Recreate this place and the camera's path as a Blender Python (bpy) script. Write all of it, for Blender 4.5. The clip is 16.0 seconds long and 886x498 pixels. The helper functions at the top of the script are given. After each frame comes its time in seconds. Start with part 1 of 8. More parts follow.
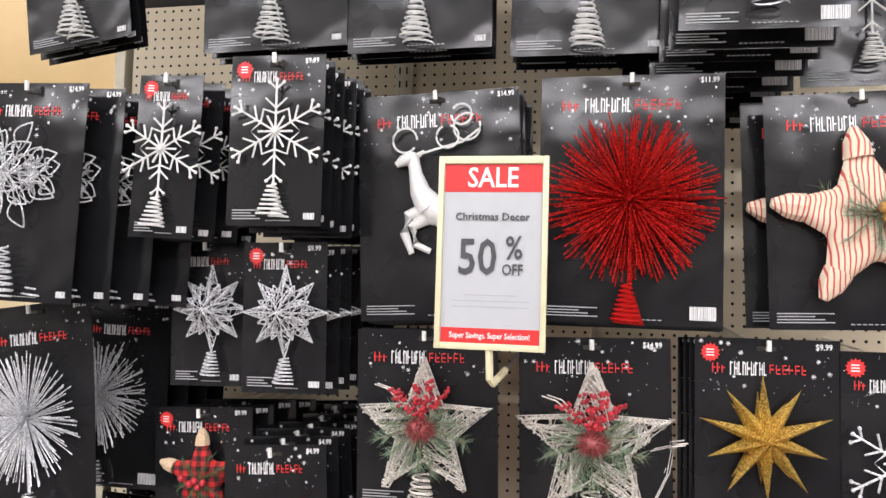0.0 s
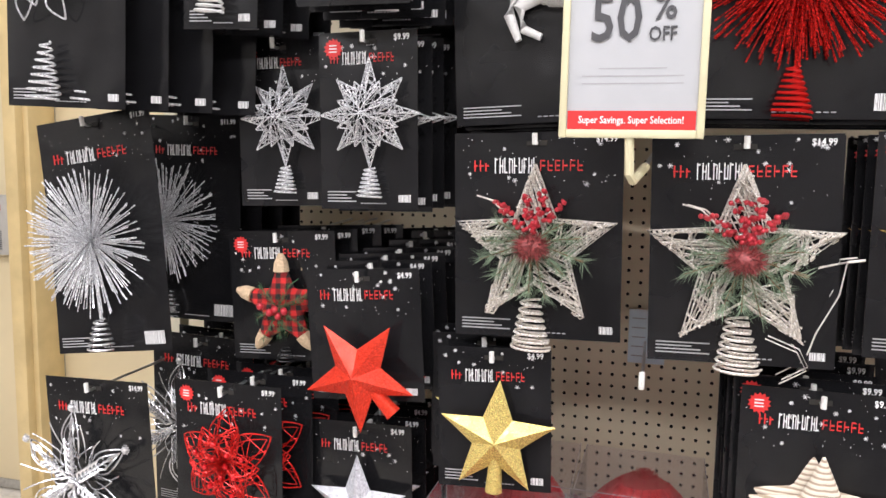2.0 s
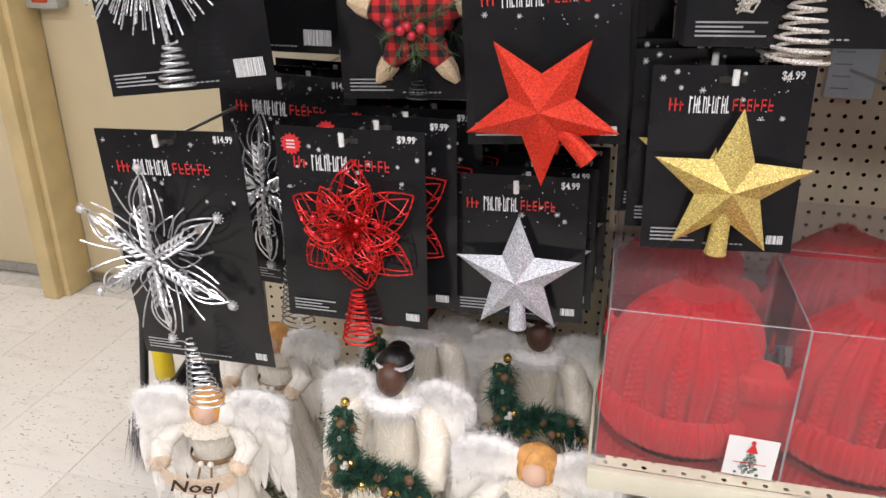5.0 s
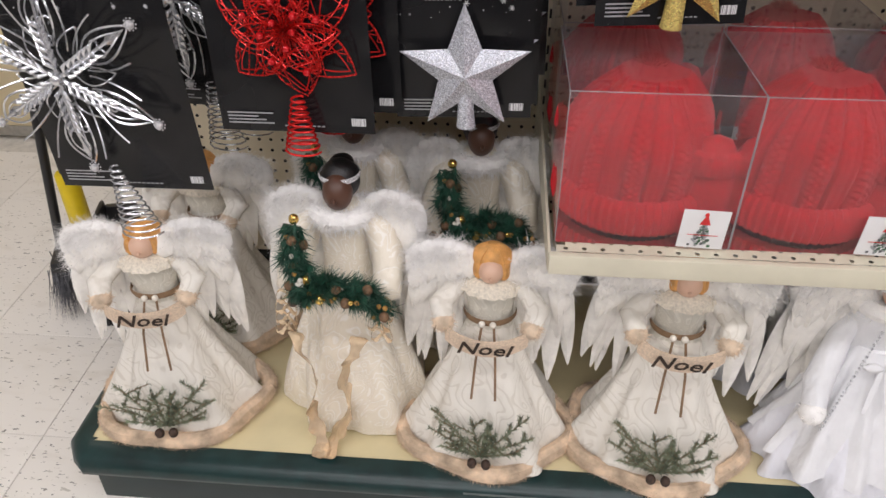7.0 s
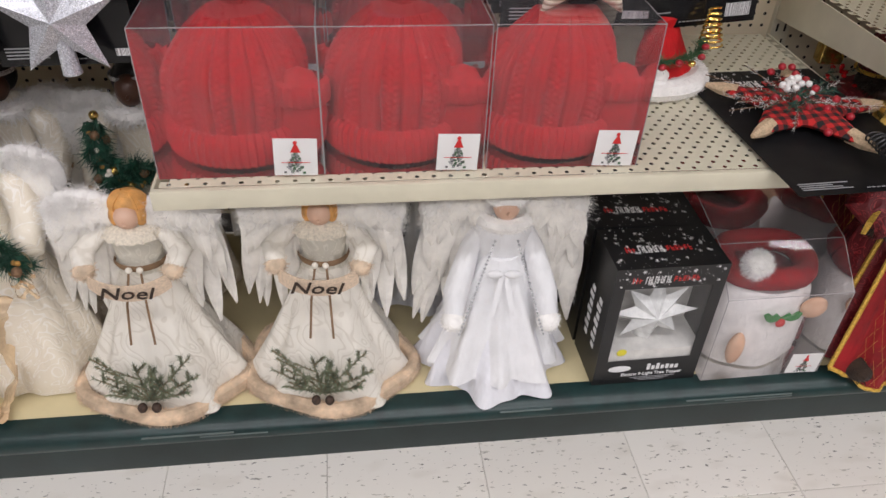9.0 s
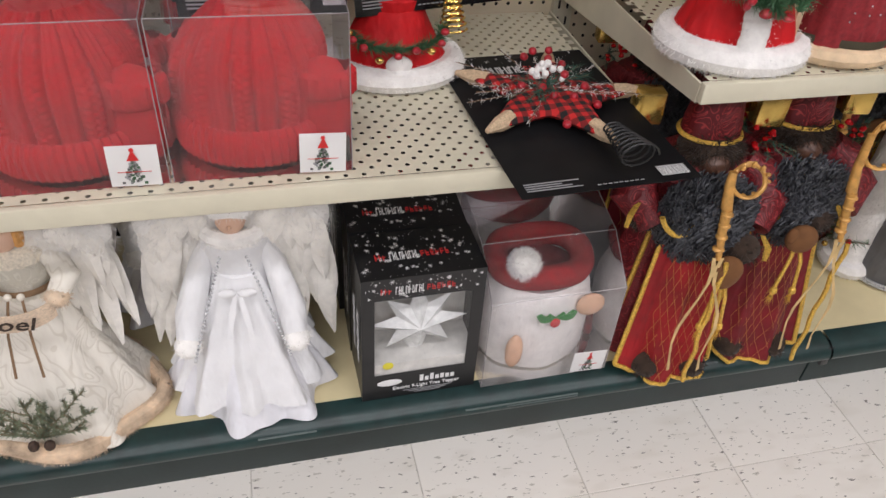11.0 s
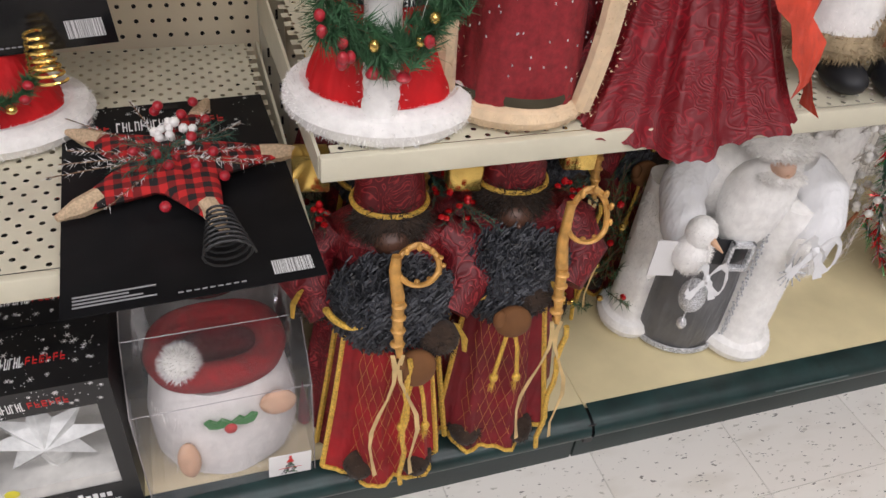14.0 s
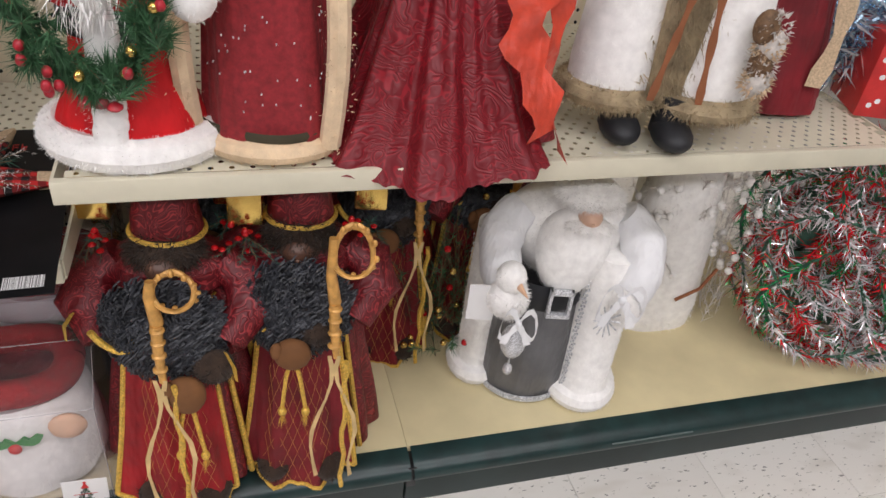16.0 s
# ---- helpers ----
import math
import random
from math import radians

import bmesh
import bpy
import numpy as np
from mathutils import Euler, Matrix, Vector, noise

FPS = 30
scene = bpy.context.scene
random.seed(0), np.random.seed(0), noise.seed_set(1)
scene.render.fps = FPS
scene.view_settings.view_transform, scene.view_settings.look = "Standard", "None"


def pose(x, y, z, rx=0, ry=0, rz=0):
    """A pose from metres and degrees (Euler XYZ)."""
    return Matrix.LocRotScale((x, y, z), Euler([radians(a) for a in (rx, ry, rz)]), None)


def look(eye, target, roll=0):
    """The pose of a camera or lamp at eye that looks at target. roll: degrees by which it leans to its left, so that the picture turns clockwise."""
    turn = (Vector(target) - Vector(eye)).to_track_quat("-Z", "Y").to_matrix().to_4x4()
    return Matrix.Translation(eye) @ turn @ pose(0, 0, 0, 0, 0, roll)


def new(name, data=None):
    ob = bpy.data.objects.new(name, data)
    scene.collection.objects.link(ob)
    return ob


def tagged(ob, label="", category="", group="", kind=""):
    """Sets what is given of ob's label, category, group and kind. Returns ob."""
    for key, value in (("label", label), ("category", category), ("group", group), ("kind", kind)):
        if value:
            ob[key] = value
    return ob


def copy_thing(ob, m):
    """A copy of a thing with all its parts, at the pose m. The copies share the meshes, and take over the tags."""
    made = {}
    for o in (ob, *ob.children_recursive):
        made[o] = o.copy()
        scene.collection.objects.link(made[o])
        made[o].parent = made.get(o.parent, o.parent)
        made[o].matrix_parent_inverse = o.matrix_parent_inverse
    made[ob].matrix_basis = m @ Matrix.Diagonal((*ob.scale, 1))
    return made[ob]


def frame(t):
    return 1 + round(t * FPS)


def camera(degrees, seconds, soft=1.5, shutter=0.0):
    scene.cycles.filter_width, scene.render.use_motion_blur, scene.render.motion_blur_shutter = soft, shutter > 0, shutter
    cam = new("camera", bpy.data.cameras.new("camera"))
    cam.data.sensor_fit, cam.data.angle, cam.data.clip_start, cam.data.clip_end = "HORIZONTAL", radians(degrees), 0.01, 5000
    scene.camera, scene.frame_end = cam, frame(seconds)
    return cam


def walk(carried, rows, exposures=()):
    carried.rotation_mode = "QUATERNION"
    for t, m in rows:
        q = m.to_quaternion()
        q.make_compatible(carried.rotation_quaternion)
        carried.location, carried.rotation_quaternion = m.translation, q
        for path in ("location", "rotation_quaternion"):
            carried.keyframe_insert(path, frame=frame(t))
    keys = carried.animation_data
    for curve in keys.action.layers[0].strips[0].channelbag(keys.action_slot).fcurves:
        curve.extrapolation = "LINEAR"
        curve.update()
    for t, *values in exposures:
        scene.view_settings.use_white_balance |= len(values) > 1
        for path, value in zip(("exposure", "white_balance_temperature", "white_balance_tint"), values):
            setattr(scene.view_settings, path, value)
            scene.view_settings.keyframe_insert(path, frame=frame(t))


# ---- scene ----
cam = camera(61.5, 16.0)
PATH = [
    (0, (0.505, -1.24, 1.569), (0.108, 0.716, 1.697), 1.4),
    (0.5, (0.484, -1.211, 1.549), (0.054, 0.742, 1.591), 0.9),
    (1, (0.427, -1.186, 1.531), (-0.043, 0.758, 1.483), 0.5),
    (1.5, (0.39, -1.133, 1.493), (-0.126, 0.793, 1.345), 0.5),
    (2, (0.385, -1.047, 1.451), (-0.161, 0.864, 1.231), 0.9),
    (2.5, (0.349, -0.995, 1.419), (-0.212, 0.899, 1.106), 1.1),
    (3, (0.22, -0.974, 1.392), (-0.343, 0.902, 0.986), 1.2),
    (3.5, (0.109, -0.947, 1.36), (-0.428, 0.913, 0.858), 0.9),
    (3.7, (0.09, -0.918, 1.35), (-0.431, 0.937, 0.815), 1.0),
    (5.8, (-0.043, -0.829, 1.277), (-0.357, 0.899, 0.32), -0.0),
    (6, (-0.055, -0.834, 1.27), (-0.33, 0.876, 0.271), 0.2),
    (6.5, (-0.064, -0.832, 1.255), (-0.275, 0.824, 0.153), 0.0),
    (7, (-0.067, -0.84, 1.236), (-0.202, 0.785, 0.078), -0.1),
    (7.5, (-0.048, -0.851, 1.227), (-0.085, 0.749, 0.028), 0.1),
    (8, (0.026, -0.869, 1.236), (0.087, 0.714, 0.015), 0.7),
    (8.5, (0.175, -0.899, 1.24), (0.327, 0.678, 0.019), 1.4),
    (9, (0.29, -0.929, 1.231), (0.528, 0.641, 0.015), 2.7),
    (9.5, (0.337, -0.902, 1.233), (0.647, 0.661, 0.025), 2.4),
    (10, (0.4, -0.881, 1.226), (0.809, 0.652, 0.007), 3.1),
    (10.2, (0.46, -0.886, 1.226), (0.887, 0.633, -0.003), 4.0),
    (12.3, (0.815, -0.767, 1.209), (1.246, 0.708, -0.071), 4.2),
    (12.5, (0.87, -0.769, 1.21), (1.318, 0.703, -0.068), 4.4),
    (13, (0.983, -0.782, 1.219), (1.457, 0.679, -0.062), 5.2),
    (13.5, (1.027, -0.729, 1.222), (1.551, 0.724, -0.048), 5.2),
    (14, (1.101, -0.701, 1.216), (1.673, 0.733, -0.056), 6.5),
    (14.5, (1.242, -0.711, 1.208), (1.81, 0.723, -0.065), 8.0),
    (15, (1.311, -0.744, 1.211), (1.879, 0.694, -0.058), 7.8),
    (15.5, (1.333, -0.796, 1.209), (1.895, 0.673, -0.026), 7.5),
    (16, (1.417, -0.837, 1.24), (1.96, 0.704, 0.087), 7.3),
]
walk(cam, [(t, look(eye, target, roll)) for t, eye, target, roll in PATH], [(0, 0.17), (2.5, 0.18), (6, -0.5), (8, -0.75), (10, -0.7), (12.5, -0.67), (16, -0.66)])

# ---- world and light ----
world = bpy.data.worlds.new("world")
scene.world = world
world.use_nodes = True
world.node_tree.nodes["Background"].inputs[0].default_value = (0.9, 0.95, 1.0, 1)
world.node_tree.nodes["Background"].inputs[1].default_value = 0.02
CEIL = 3.3
LAMPS = [(-2.3, -1.35), (0.2, -1.35), (2.7, -1.35), (-1.9, 1.05), (1.9, 1.05), (-2.3, -3.5), (0.2, -3.5), (2.7, -3.5)]
for lx, ly in LAMPS:
    watts = 95.0 if ly < -3 else 24.0 if ly > 0 else 43.0
    lamp = bpy.data.lights.new("strip_lamp", "AREA")
    lamp.shape, lamp.size, lamp.size_y = "RECTANGLE", 2.2, 0.24
    lamp.energy, lamp.color = watts, (0.985, 0.955, 1.0)
    ob = new("strip_lamp", lamp)
    ob.location = (lx, ly, CEIL - 0.12)


# ---- materials ----
def nodes_of(name):
    m = bpy.data.materials.new(name)
    m.use_nodes = True
    t = m.node_tree
    return m, t, t.nodes["Principled BSDF"]


def link(t, a, b):
    t.links.new(a, b)


def ramp(t, fac, stops):
    r = t.nodes.new("ShaderNodeValToRGB")
    r.color_ramp.elements[0].position, r.color_ramp.elements[0].color = stops[0][0], (*stops[0][1], 1)
    r.color_ramp.elements[1].position, r.color_ramp.elements[1].color = stops[-1][0], (*stops[-1][1], 1)
    for p, c in stops[1:-1]:
        e = r.color_ramp.elements.new(p)
        e.color = (*c, 1)
    link(t, fac, r.inputs[0])
    return r.outputs[0]


def noise_tex(t, scale, detail=3.0, coord="Object", stretch=None, rough=0.55):
    co = t.nodes.new("ShaderNodeTexCoord")
    n = t.nodes.new("ShaderNodeTexNoise")
    n.inputs["Scale"].default_value, n.inputs["Detail"].default_value, n.inputs["Roughness"].default_value = scale, detail, rough
    if stretch:
        mp = t.nodes.new("ShaderNodeMapping")
        mp.inputs["Scale"].default_value = stretch
        link(t, co.outputs[coord], mp.inputs[0])
        link(t, mp.outputs[0], n.inputs["Vector"])
    else:
        link(t, co.outputs[coord], n.inputs["Vector"])
    return n.outputs["Fac"]


def bump(t, bsdf, height, strength=0.3, dist=0.002):
    b = t.nodes.new("ShaderNodeBump")
    b.inputs["Strength"].default_value, b.inputs["Distance"].default_value = strength, dist
    link(t, height, b.inputs["Height"])
    link(t, b.outputs[0], bsdf.inputs["Normal"])
    return b


def creases(t, bsdf, fine, scale=17.0, strength=0.75, dist=0.022):
    """Soft cloth creases running down the garment, under the fine weave."""
    b = t.nodes.new("ShaderNodeBump")
    b.inputs["Strength"].default_value, b.inputs["Distance"].default_value = strength, dist
    link(t, noise_tex(t, scale, 3, "Object", (1.0, 1.0, 0.35)), b.inputs["Height"])
    link(t, b.outputs[0], fine.inputs["Normal"])


def mixc(c, k):
    return tuple(min(1.0, v * k) for v in c)


def plain(name, col, rough=0.6, metal=0.0, var=0.15, scale=30.0, bumps=0.15, bscale=200.0, sheen=0.0, spec=0.5, wrinkle=0.0):
    m, t, b = nodes_of(name)
    f = noise_tex(t, scale, 4)
    link(t, ramp(t, f, [(0.3, mixc(col, 1 - var)), (0.7, mixc(col, 1 + var))]), b.inputs["Base Color"])
    b.inputs["Roughness"].default_value, b.inputs["Metallic"].default_value = rough, metal
    b.inputs["Sheen Weight"].default_value = sheen
    b.inputs["Specular IOR Level"].default_value = spec
    if bumps:
        fine = bump(t, b, noise_tex(t, bscale, 2), bumps)
        if wrinkle:
            creases(t, b, fine, 18.0, min(1.0, wrinkle + 0.2))
    return m


def glitter(name, col, metal=0.7, size=900.0, dark=0.35, rough=0.3):
    m, t, b = nodes_of(name)
    co = t.nodes.new("ShaderNodeTexCoord")
    v = t.nodes.new("ShaderNodeTexVoronoi")
    v.inputs["Scale"].default_value = size
    link(t, co.outputs["Object"], v.inputs["Vector"])
    sep = t.nodes.new("ShaderNodeSeparateColor")
    link(t, v.outputs["Color"], sep.inputs[0])
    link(t, ramp(t, sep.outputs[0], [(0.0, mixc(col, dark)), (0.75, col), (0.97, mixc(col, 1.7))]), b.inputs["Base Color"])
    link(t, sep.outputs[1], b.inputs["Roughness"])
    b.inputs["Metallic"].default_value = metal
    n = t.nodes.new("ShaderNodeBump")
    n.inputs["Strength"].default_value, n.inputs["Distance"].default_value = 0.7, 0.001
    link(t, sep.outputs[2], n.inputs["Height"])
    link(t, n.outputs[0], b.inputs["Normal"])
    return m


def clear_plastic(name, tint=(1, 1, 1), film=0.05):
    m = bpy.data.materials.new(name)
    m.use_nodes = True
    t = m.node_tree
    t.nodes.clear()
    out = t.nodes.new("ShaderNodeOutputMaterial")
    tr, gl, df = t.nodes.new("ShaderNodeBsdfTransparent"), t.nodes.new("ShaderNodeBsdfGlossy"), t.nodes.new("ShaderNodeBsdfDiffuse")
    tr.inputs[0].default_value = (*tint, 1)
    gl.inputs["Roughness"].default_value = 0.06
    # pale diffuse veil stands in for the aisle and floor reflected in the plastic
    df.inputs[0].default_value = (0.8, 0.8, 0.82, 1)
    fr = t.nodes.new("ShaderNodeFresnel")
    fr.inputs[0].default_value = 1.5
    a, c = t.nodes.new("ShaderNodeMixShader"), t.nodes.new("ShaderNodeMixShader")
    nz = noise_tex(t, 9.0, 4)
    mr = t.nodes.new("ShaderNodeMapRange")
    mr.inputs["From Min"].default_value, mr.inputs["From Max"].default_value = 0.3, 0.75
    mr.inputs["To Min"].default_value, mr.inputs["To Max"].default_value = film * 0.5, film * 1.5
    link(t, nz, mr.inputs["Value"])
    link(t, mr.outputs[0], a.inputs[0])
    link(t, tr.outputs[0], a.inputs[1])
    link(t, df.outputs[0], a.inputs[2])
    link(t, fr.outputs[0], c.inputs[0])
    link(t, a.outputs[0], c.inputs[1])
    link(t, gl.outputs[0], c.inputs[2])
    bp = t.nodes.new("ShaderNodeBump")
    bp.inputs["Strength"].default_value, bp.inputs["Distance"].default_value = 0.35, 0.004
    link(t, noise_tex(t, 14.0, 2), bp.inputs["Height"])
    link(t, bp.outputs[0], gl.inputs["Normal"])
    link(t, c.outputs[0], out.inputs[0])
    return m


def plaid_mat(name):
    m, t, b = nodes_of(name)
    co = t.nodes.new("ShaderNodeTexCoord")
    sep = t.nodes.new("ShaderNodeSeparateXYZ")
    link(t, co.outputs["Object"], sep.inputs[0])

    def stripe(sock):
        w = t.nodes.new("ShaderNodeMath")
        w.operation = "PINGPONG"
        w.inputs[1].default_value = 0.010
        link(t, sock, w.inputs[0])
        g = t.nodes.new("ShaderNodeMath")
        g.operation = "GREATER_THAN"
        g.inputs[1].default_value = 0.005
        link(t, w.outputs[0], g.inputs[0])
        return g.outputs[0]
    s = t.nodes.new("ShaderNodeMath")
    s.operation = "ADD"
    link(t, stripe(sep.outputs[0]), s.inputs[0])
    link(t, stripe(sep.outputs[2]), s.inputs[1])
    h = t.nodes.new("ShaderNodeMath")
    h.operation = "MULTIPLY"
    h.inputs[1].default_value = 0.5
    link(t, s.outputs[0], h.inputs[0])
    link(t, ramp(t, h.outputs[0], [(0.0, (0.55, 0.02, 0.02)), (0.5, (0.20, 0.012, 0.012)), (1.0, (0.015, 0.012, 0.012))]), b.inputs["Base Color"])
    b.inputs["Roughness"].default_value = 0.9
    bump(t, b, noise_tex(t, 600, 2), 0.4, 0.001)
    return m


def stripe_mat(name, axis, pitch, duty, c1, c2, warp=0.0):
    m, t, b = nodes_of(name)
    co = t.nodes.new("ShaderNodeTexCoord")
    sep = t.nodes.new("ShaderNodeSeparateXYZ")
    link(t, co.outputs["Object"], sep.inputs[0])
    w = t.nodes.new("ShaderNodeMath")
    w.operation = "PINGPONG"
    w.inputs[1].default_value = pitch
    add = t.nodes.new("ShaderNodeMath")
    add.operation = "MULTIPLY_ADD"
    link(t, noise_tex(t, 14, 1), add.inputs[0])
    add.inputs[1].default_value = warp
    link(t, sep.outputs[axis], add.inputs[2])
    link(t, add.outputs[0], w.inputs[0])
    d = t.nodes.new("ShaderNodeMath")
    d.operation = "DIVIDE"
    d.inputs[1].default_value = pitch
    link(t, w.outputs[0], d.inputs[0])
    link(t, ramp(t, d.outputs[0], [(duty, c1), (duty + 0.08, c2)]), b.inputs["Base Color"])
    b.inputs["Roughness"].default_value = 0.9
    bump(t, b, d.outputs[0], 0.5, 0.002)
    return m


def tile_mat():
    m, t, b = nodes_of("vinyl_tile")
    co, info = t.nodes.new("ShaderNodeTexCoord"), t.nodes.new("ShaderNodeObjectInfo")
    off = t.nodes.new("ShaderNodeVectorMath")
    off.operation = "SCALE"
    off.inputs[0].default_value = (7.3, 11.1, 5.7)
    link(t, info.outputs["Random"], off.inputs["Scale"])
    add = t.nodes.new("ShaderNodeVectorMath")
    link(t, co.outputs["Object"], add.inputs[0])
    link(t, off.outputs[0], add.inputs[1])
    mp = t.nodes.new("ShaderNodeMapping")
    mp.inputs["Rotation"].default_value = (0, 0, 0.6)
    mp.inputs["Scale"].default_value = (1.0, 2.6, 1.0)
    link(t, add.outputs[0], mp.inputs[0])

    def fleck(scale, lo, hi):
        n = t.nodes.new("ShaderNodeTexNoise")
        n.inputs["Scale"].default_value, n.inputs["Detail"].default_value = scale, 2.0
        link(t, mp.outputs[0], n.inputs["Vector"])
        r = t.nodes.new("ShaderNodeMapRange")
        r.inputs["From Min"].default_value, r.inputs["From Max"].default_value = lo, hi
        link(t, n.outputs["Fac"], r.inputs["Value"])
        return r.outputs[0]
    base = ramp(t, info.outputs["Random"], [(0.0, (0.78, 0.745, 0.685)), (1.0, (0.82, 0.785, 0.725))])

    def over(fac, under, col):
        x = t.nodes.new("ShaderNodeMix")
        x.data_type = "RGBA"
        link(t, fac, x.inputs["Factor"])
        link(t, under, x.inputs["A"])
        x.inputs["B"].default_value = (*col, 1)
        return x.outputs["Result"]
    c = over(fleck(9, 0.55, 0.75), base, (0.72, 0.68, 0.61))
    c = over(fleck(55, 0.665, 0.70), c, (0.52, 0.49, 0.43))
    c = over(fleck(58, 0.678, 0.70), c, (0.24, 0.225, 0.20))
    link(t, c, b.inputs["Base Color"])
    b.inputs["Roughness"].default_value = 0.28
    bump(t, b, noise_tex(t, 25, 3, "Object"), 0.04, 0.003)
    return m


def card_mat(name="printed_card", gloss=0.40, lo=0.10, hi=0.26):
    m, t, b = nodes_of(name)
    f = noise_tex(t, 6, 3)
    link(t, ramp(t, f, [(0.35, (0.006, 0.006, 0.007)), (0.7, (0.013, 0.013, 0.014))]), b.inputs["Base Color"])
    r = t.nodes.new("ShaderNodeMapRange")
    r.inputs["To Min"].default_value, r.inputs["To Max"].default_value = lo, hi
    link(t, noise_tex(t, 18, 3), r.inputs["Value"])
    link(t, r.outputs[0], b.inputs["Roughness"])
    b.inputs["Specular IOR Level"].default_value = gloss
    bump(t, b, noise_tex(t, 4, 2), 0.6, 0.03)
    return m


def barcode_mat():
    m, t, b = nodes_of("barcode_print")
    co = t.nodes.new("ShaderNodeTexCoord")
    mp = t.nodes.new("ShaderNodeMapping")
    mp.inputs["Scale"].default_value = (900, 0, 0)
    link(t, co.outputs["Object"], mp.inputs[0])
    n = t.nodes.new("ShaderNodeTexNoise")
    n.inputs["Scale"].default_value, n.inputs["Detail"].default_value = 1.0, 3.0
    link(t, mp.outputs[0], n.inputs["Vector"])
    link(t, ramp(t, n.outputs["Fac"], [(0.46, (0.03, 0.03, 0.03)), (0.52, (0.8, 0.8, 0.8))]), b.inputs["Base Color"])
    b.inputs["Roughness"].default_value = 0.5
    return m


def brocade(name, col, line, scale=60.0, rough=0.6, sheen=0.3):
    m, t, b = nodes_of(name)
    co = t.nodes.new("ShaderNodeTexCoord")
    n = t.nodes.new("ShaderNodeTexNoise")
    n.inputs["Scale"].default_value, n.inputs["Detail"].default_value, n.inputs["Distortion"].default_value = scale, 1.0, 2.2
    link(t, co.outputs["Object"], n.inputs["Vector"])
    pp = t.nodes.new("ShaderNodeMath")
    pp.operation = "PINGPONG"
    pp.inputs[1].default_value = 0.06
    link(t, n.outputs["Fac"], pp.inputs[0])
    link(t, ramp(t, pp.outputs[0], [(0.008, line), (0.016, col)]), b.inputs["Base Color"])
    b.inputs["Roughness"].default_value, b.inputs["Sheen Weight"].default_value = rough, sheen
    creases(t, b, bump(t, b, pp.outputs[0], 0.5, 0.02))
    return m


M = {}
M["tile"] = tile_mat()
M["subfloor"] = plain("joint_grime", (0.62, 0.585, 0.52), 0.9)
M["wall"] = plain("cream_paint", (0.66, 0.56, 0.36), 0.55, var=0.05, scale=3, bumps=0.1, bscale=120)
M["wall_tan"] = plain("tan_paint", (0.42, 0.30, 0.14), 0.6, var=0.06, scale=3)
M["frame_paint"] = plain("door_frame_paint", (0.62, 0.48, 0.24), 0.45, var=0.10, scale=9, bumps=0.15, bscale=60)
M["farwall"] = plain("patchy_reflected_grey", (0.34, 0.33, 0.34), 0.8, var=0.9, scale=2.4)
M["plainwall"] = plain("pale_store_wall", (0.42, 0.41, 0.39), 0.8, var=0.06, scale=2)
M["ceiling"] = plain("ceiling_white", (0.60, 0.59, 0.57), 0.9, var=0.04)
M["peg"] = plain("hardboard_beige", (0.72, 0.63, 0.46), 0.55, var=0.07, scale=5, bumps=0.1, bscale=300)
M["steel_beige"] = plain("beige_powder_coat", (0.66, 0.62, 0.48), 0.4, var=0.06, scale=14, bumps=0.08, bscale=400)
M["deck"] = plain("yellowed_deck_board", (0.66, 0.57, 0.34), 0.42, var=0.10, scale=7, bumps=0.1, bscale=150)
# near-black that stands in for shade in holes and slots
M["dark"] = plain("painted_shade", (0.02, 0.018, 0.015), 0.9, bumps=0)
M["green"] = plain("dark_green_bumper", (0.010, 0.031, 0.030), 0.33, var=0.35, scale=22, bumps=0.12, bscale=180)
M["kick"] = plain("dark_green_kickplate", (0.015, 0.029, 0.028), 0.45, var=0.25, scale=10, bumps=0.1, bscale=150)
M["scuff"] = plain("pale_scuff", (0.13, 0.16, 0.155), 0.7, bumps=0)
M["chrome"] = plain("zinc_wire", (0.62, 0.62, 0.60), 0.28, 1.0, var=0.1, bumps=0)
M["hooktip"] = plain("white_vinyl_tip", (0.75, 0.75, 0.72), 0.4)
M["card"] = card_mat()
M["card_matt"] = card_mat("matt_card", 0.12, 0.4, 0.55)
M["cardedge"] = plain("card_back_grey", (0.10, 0.10, 0.10), 0.7)
M["white"] = plain("white_print", (0.80, 0.80, 0.80), 0.5, var=0.03, bumps=0)
M["grey_print"] = plain("grey_print", (0.35, 0.35, 0.36), 0.5, var=0.03, bumps=0)
M["red_print"] = plain("red_print", (0.62, 0.022, 0.022), 0.5, var=0.05, bumps=0)
M["dark_print"] = plain("charcoal_print", (0.05, 0.05, 0.055), 0.5, var=0.05, bumps=0)
M["barcode"] = barcode_mat()
M["film"] = clear_plastic("clear_film", film=0.03)
M["box_plastic"] = clear_plastic("clear_box_plastic", (0.96, 0.94, 0.965), film=0.050)
M["edge_plastic"] = plain("box_fold_line", (0.34, 0.31, 0.32), 0.2, bumps=0)
M["g_white"] = glitter("white_glitter", (0.82, 0.82, 0.80), 0.15, 1300, 0.75)
M["g_silver"] = glitter("silver_glitter", (0.86, 0.87, 0.90), 0.45, 700, 0.35)
M["g_red"] = glitter("red_glitter", (0.70, 0.014, 0.010), 0.6, 600, 0.12)
M["g_scarlet"] = glitter("scarlet_glitter", (0.78, 0.04, 0.014), 0.3, 1000, 0.55)
M["g_gold"] = glitter("gold_glitter", (0.80, 0.50, 0.12), 0.7, 650, 0.30)
M["g_pale_gold"] = glitter("pale_gold_glitter", (0.80, 0.60, 0.20), 0.45, 1000, 0.6)
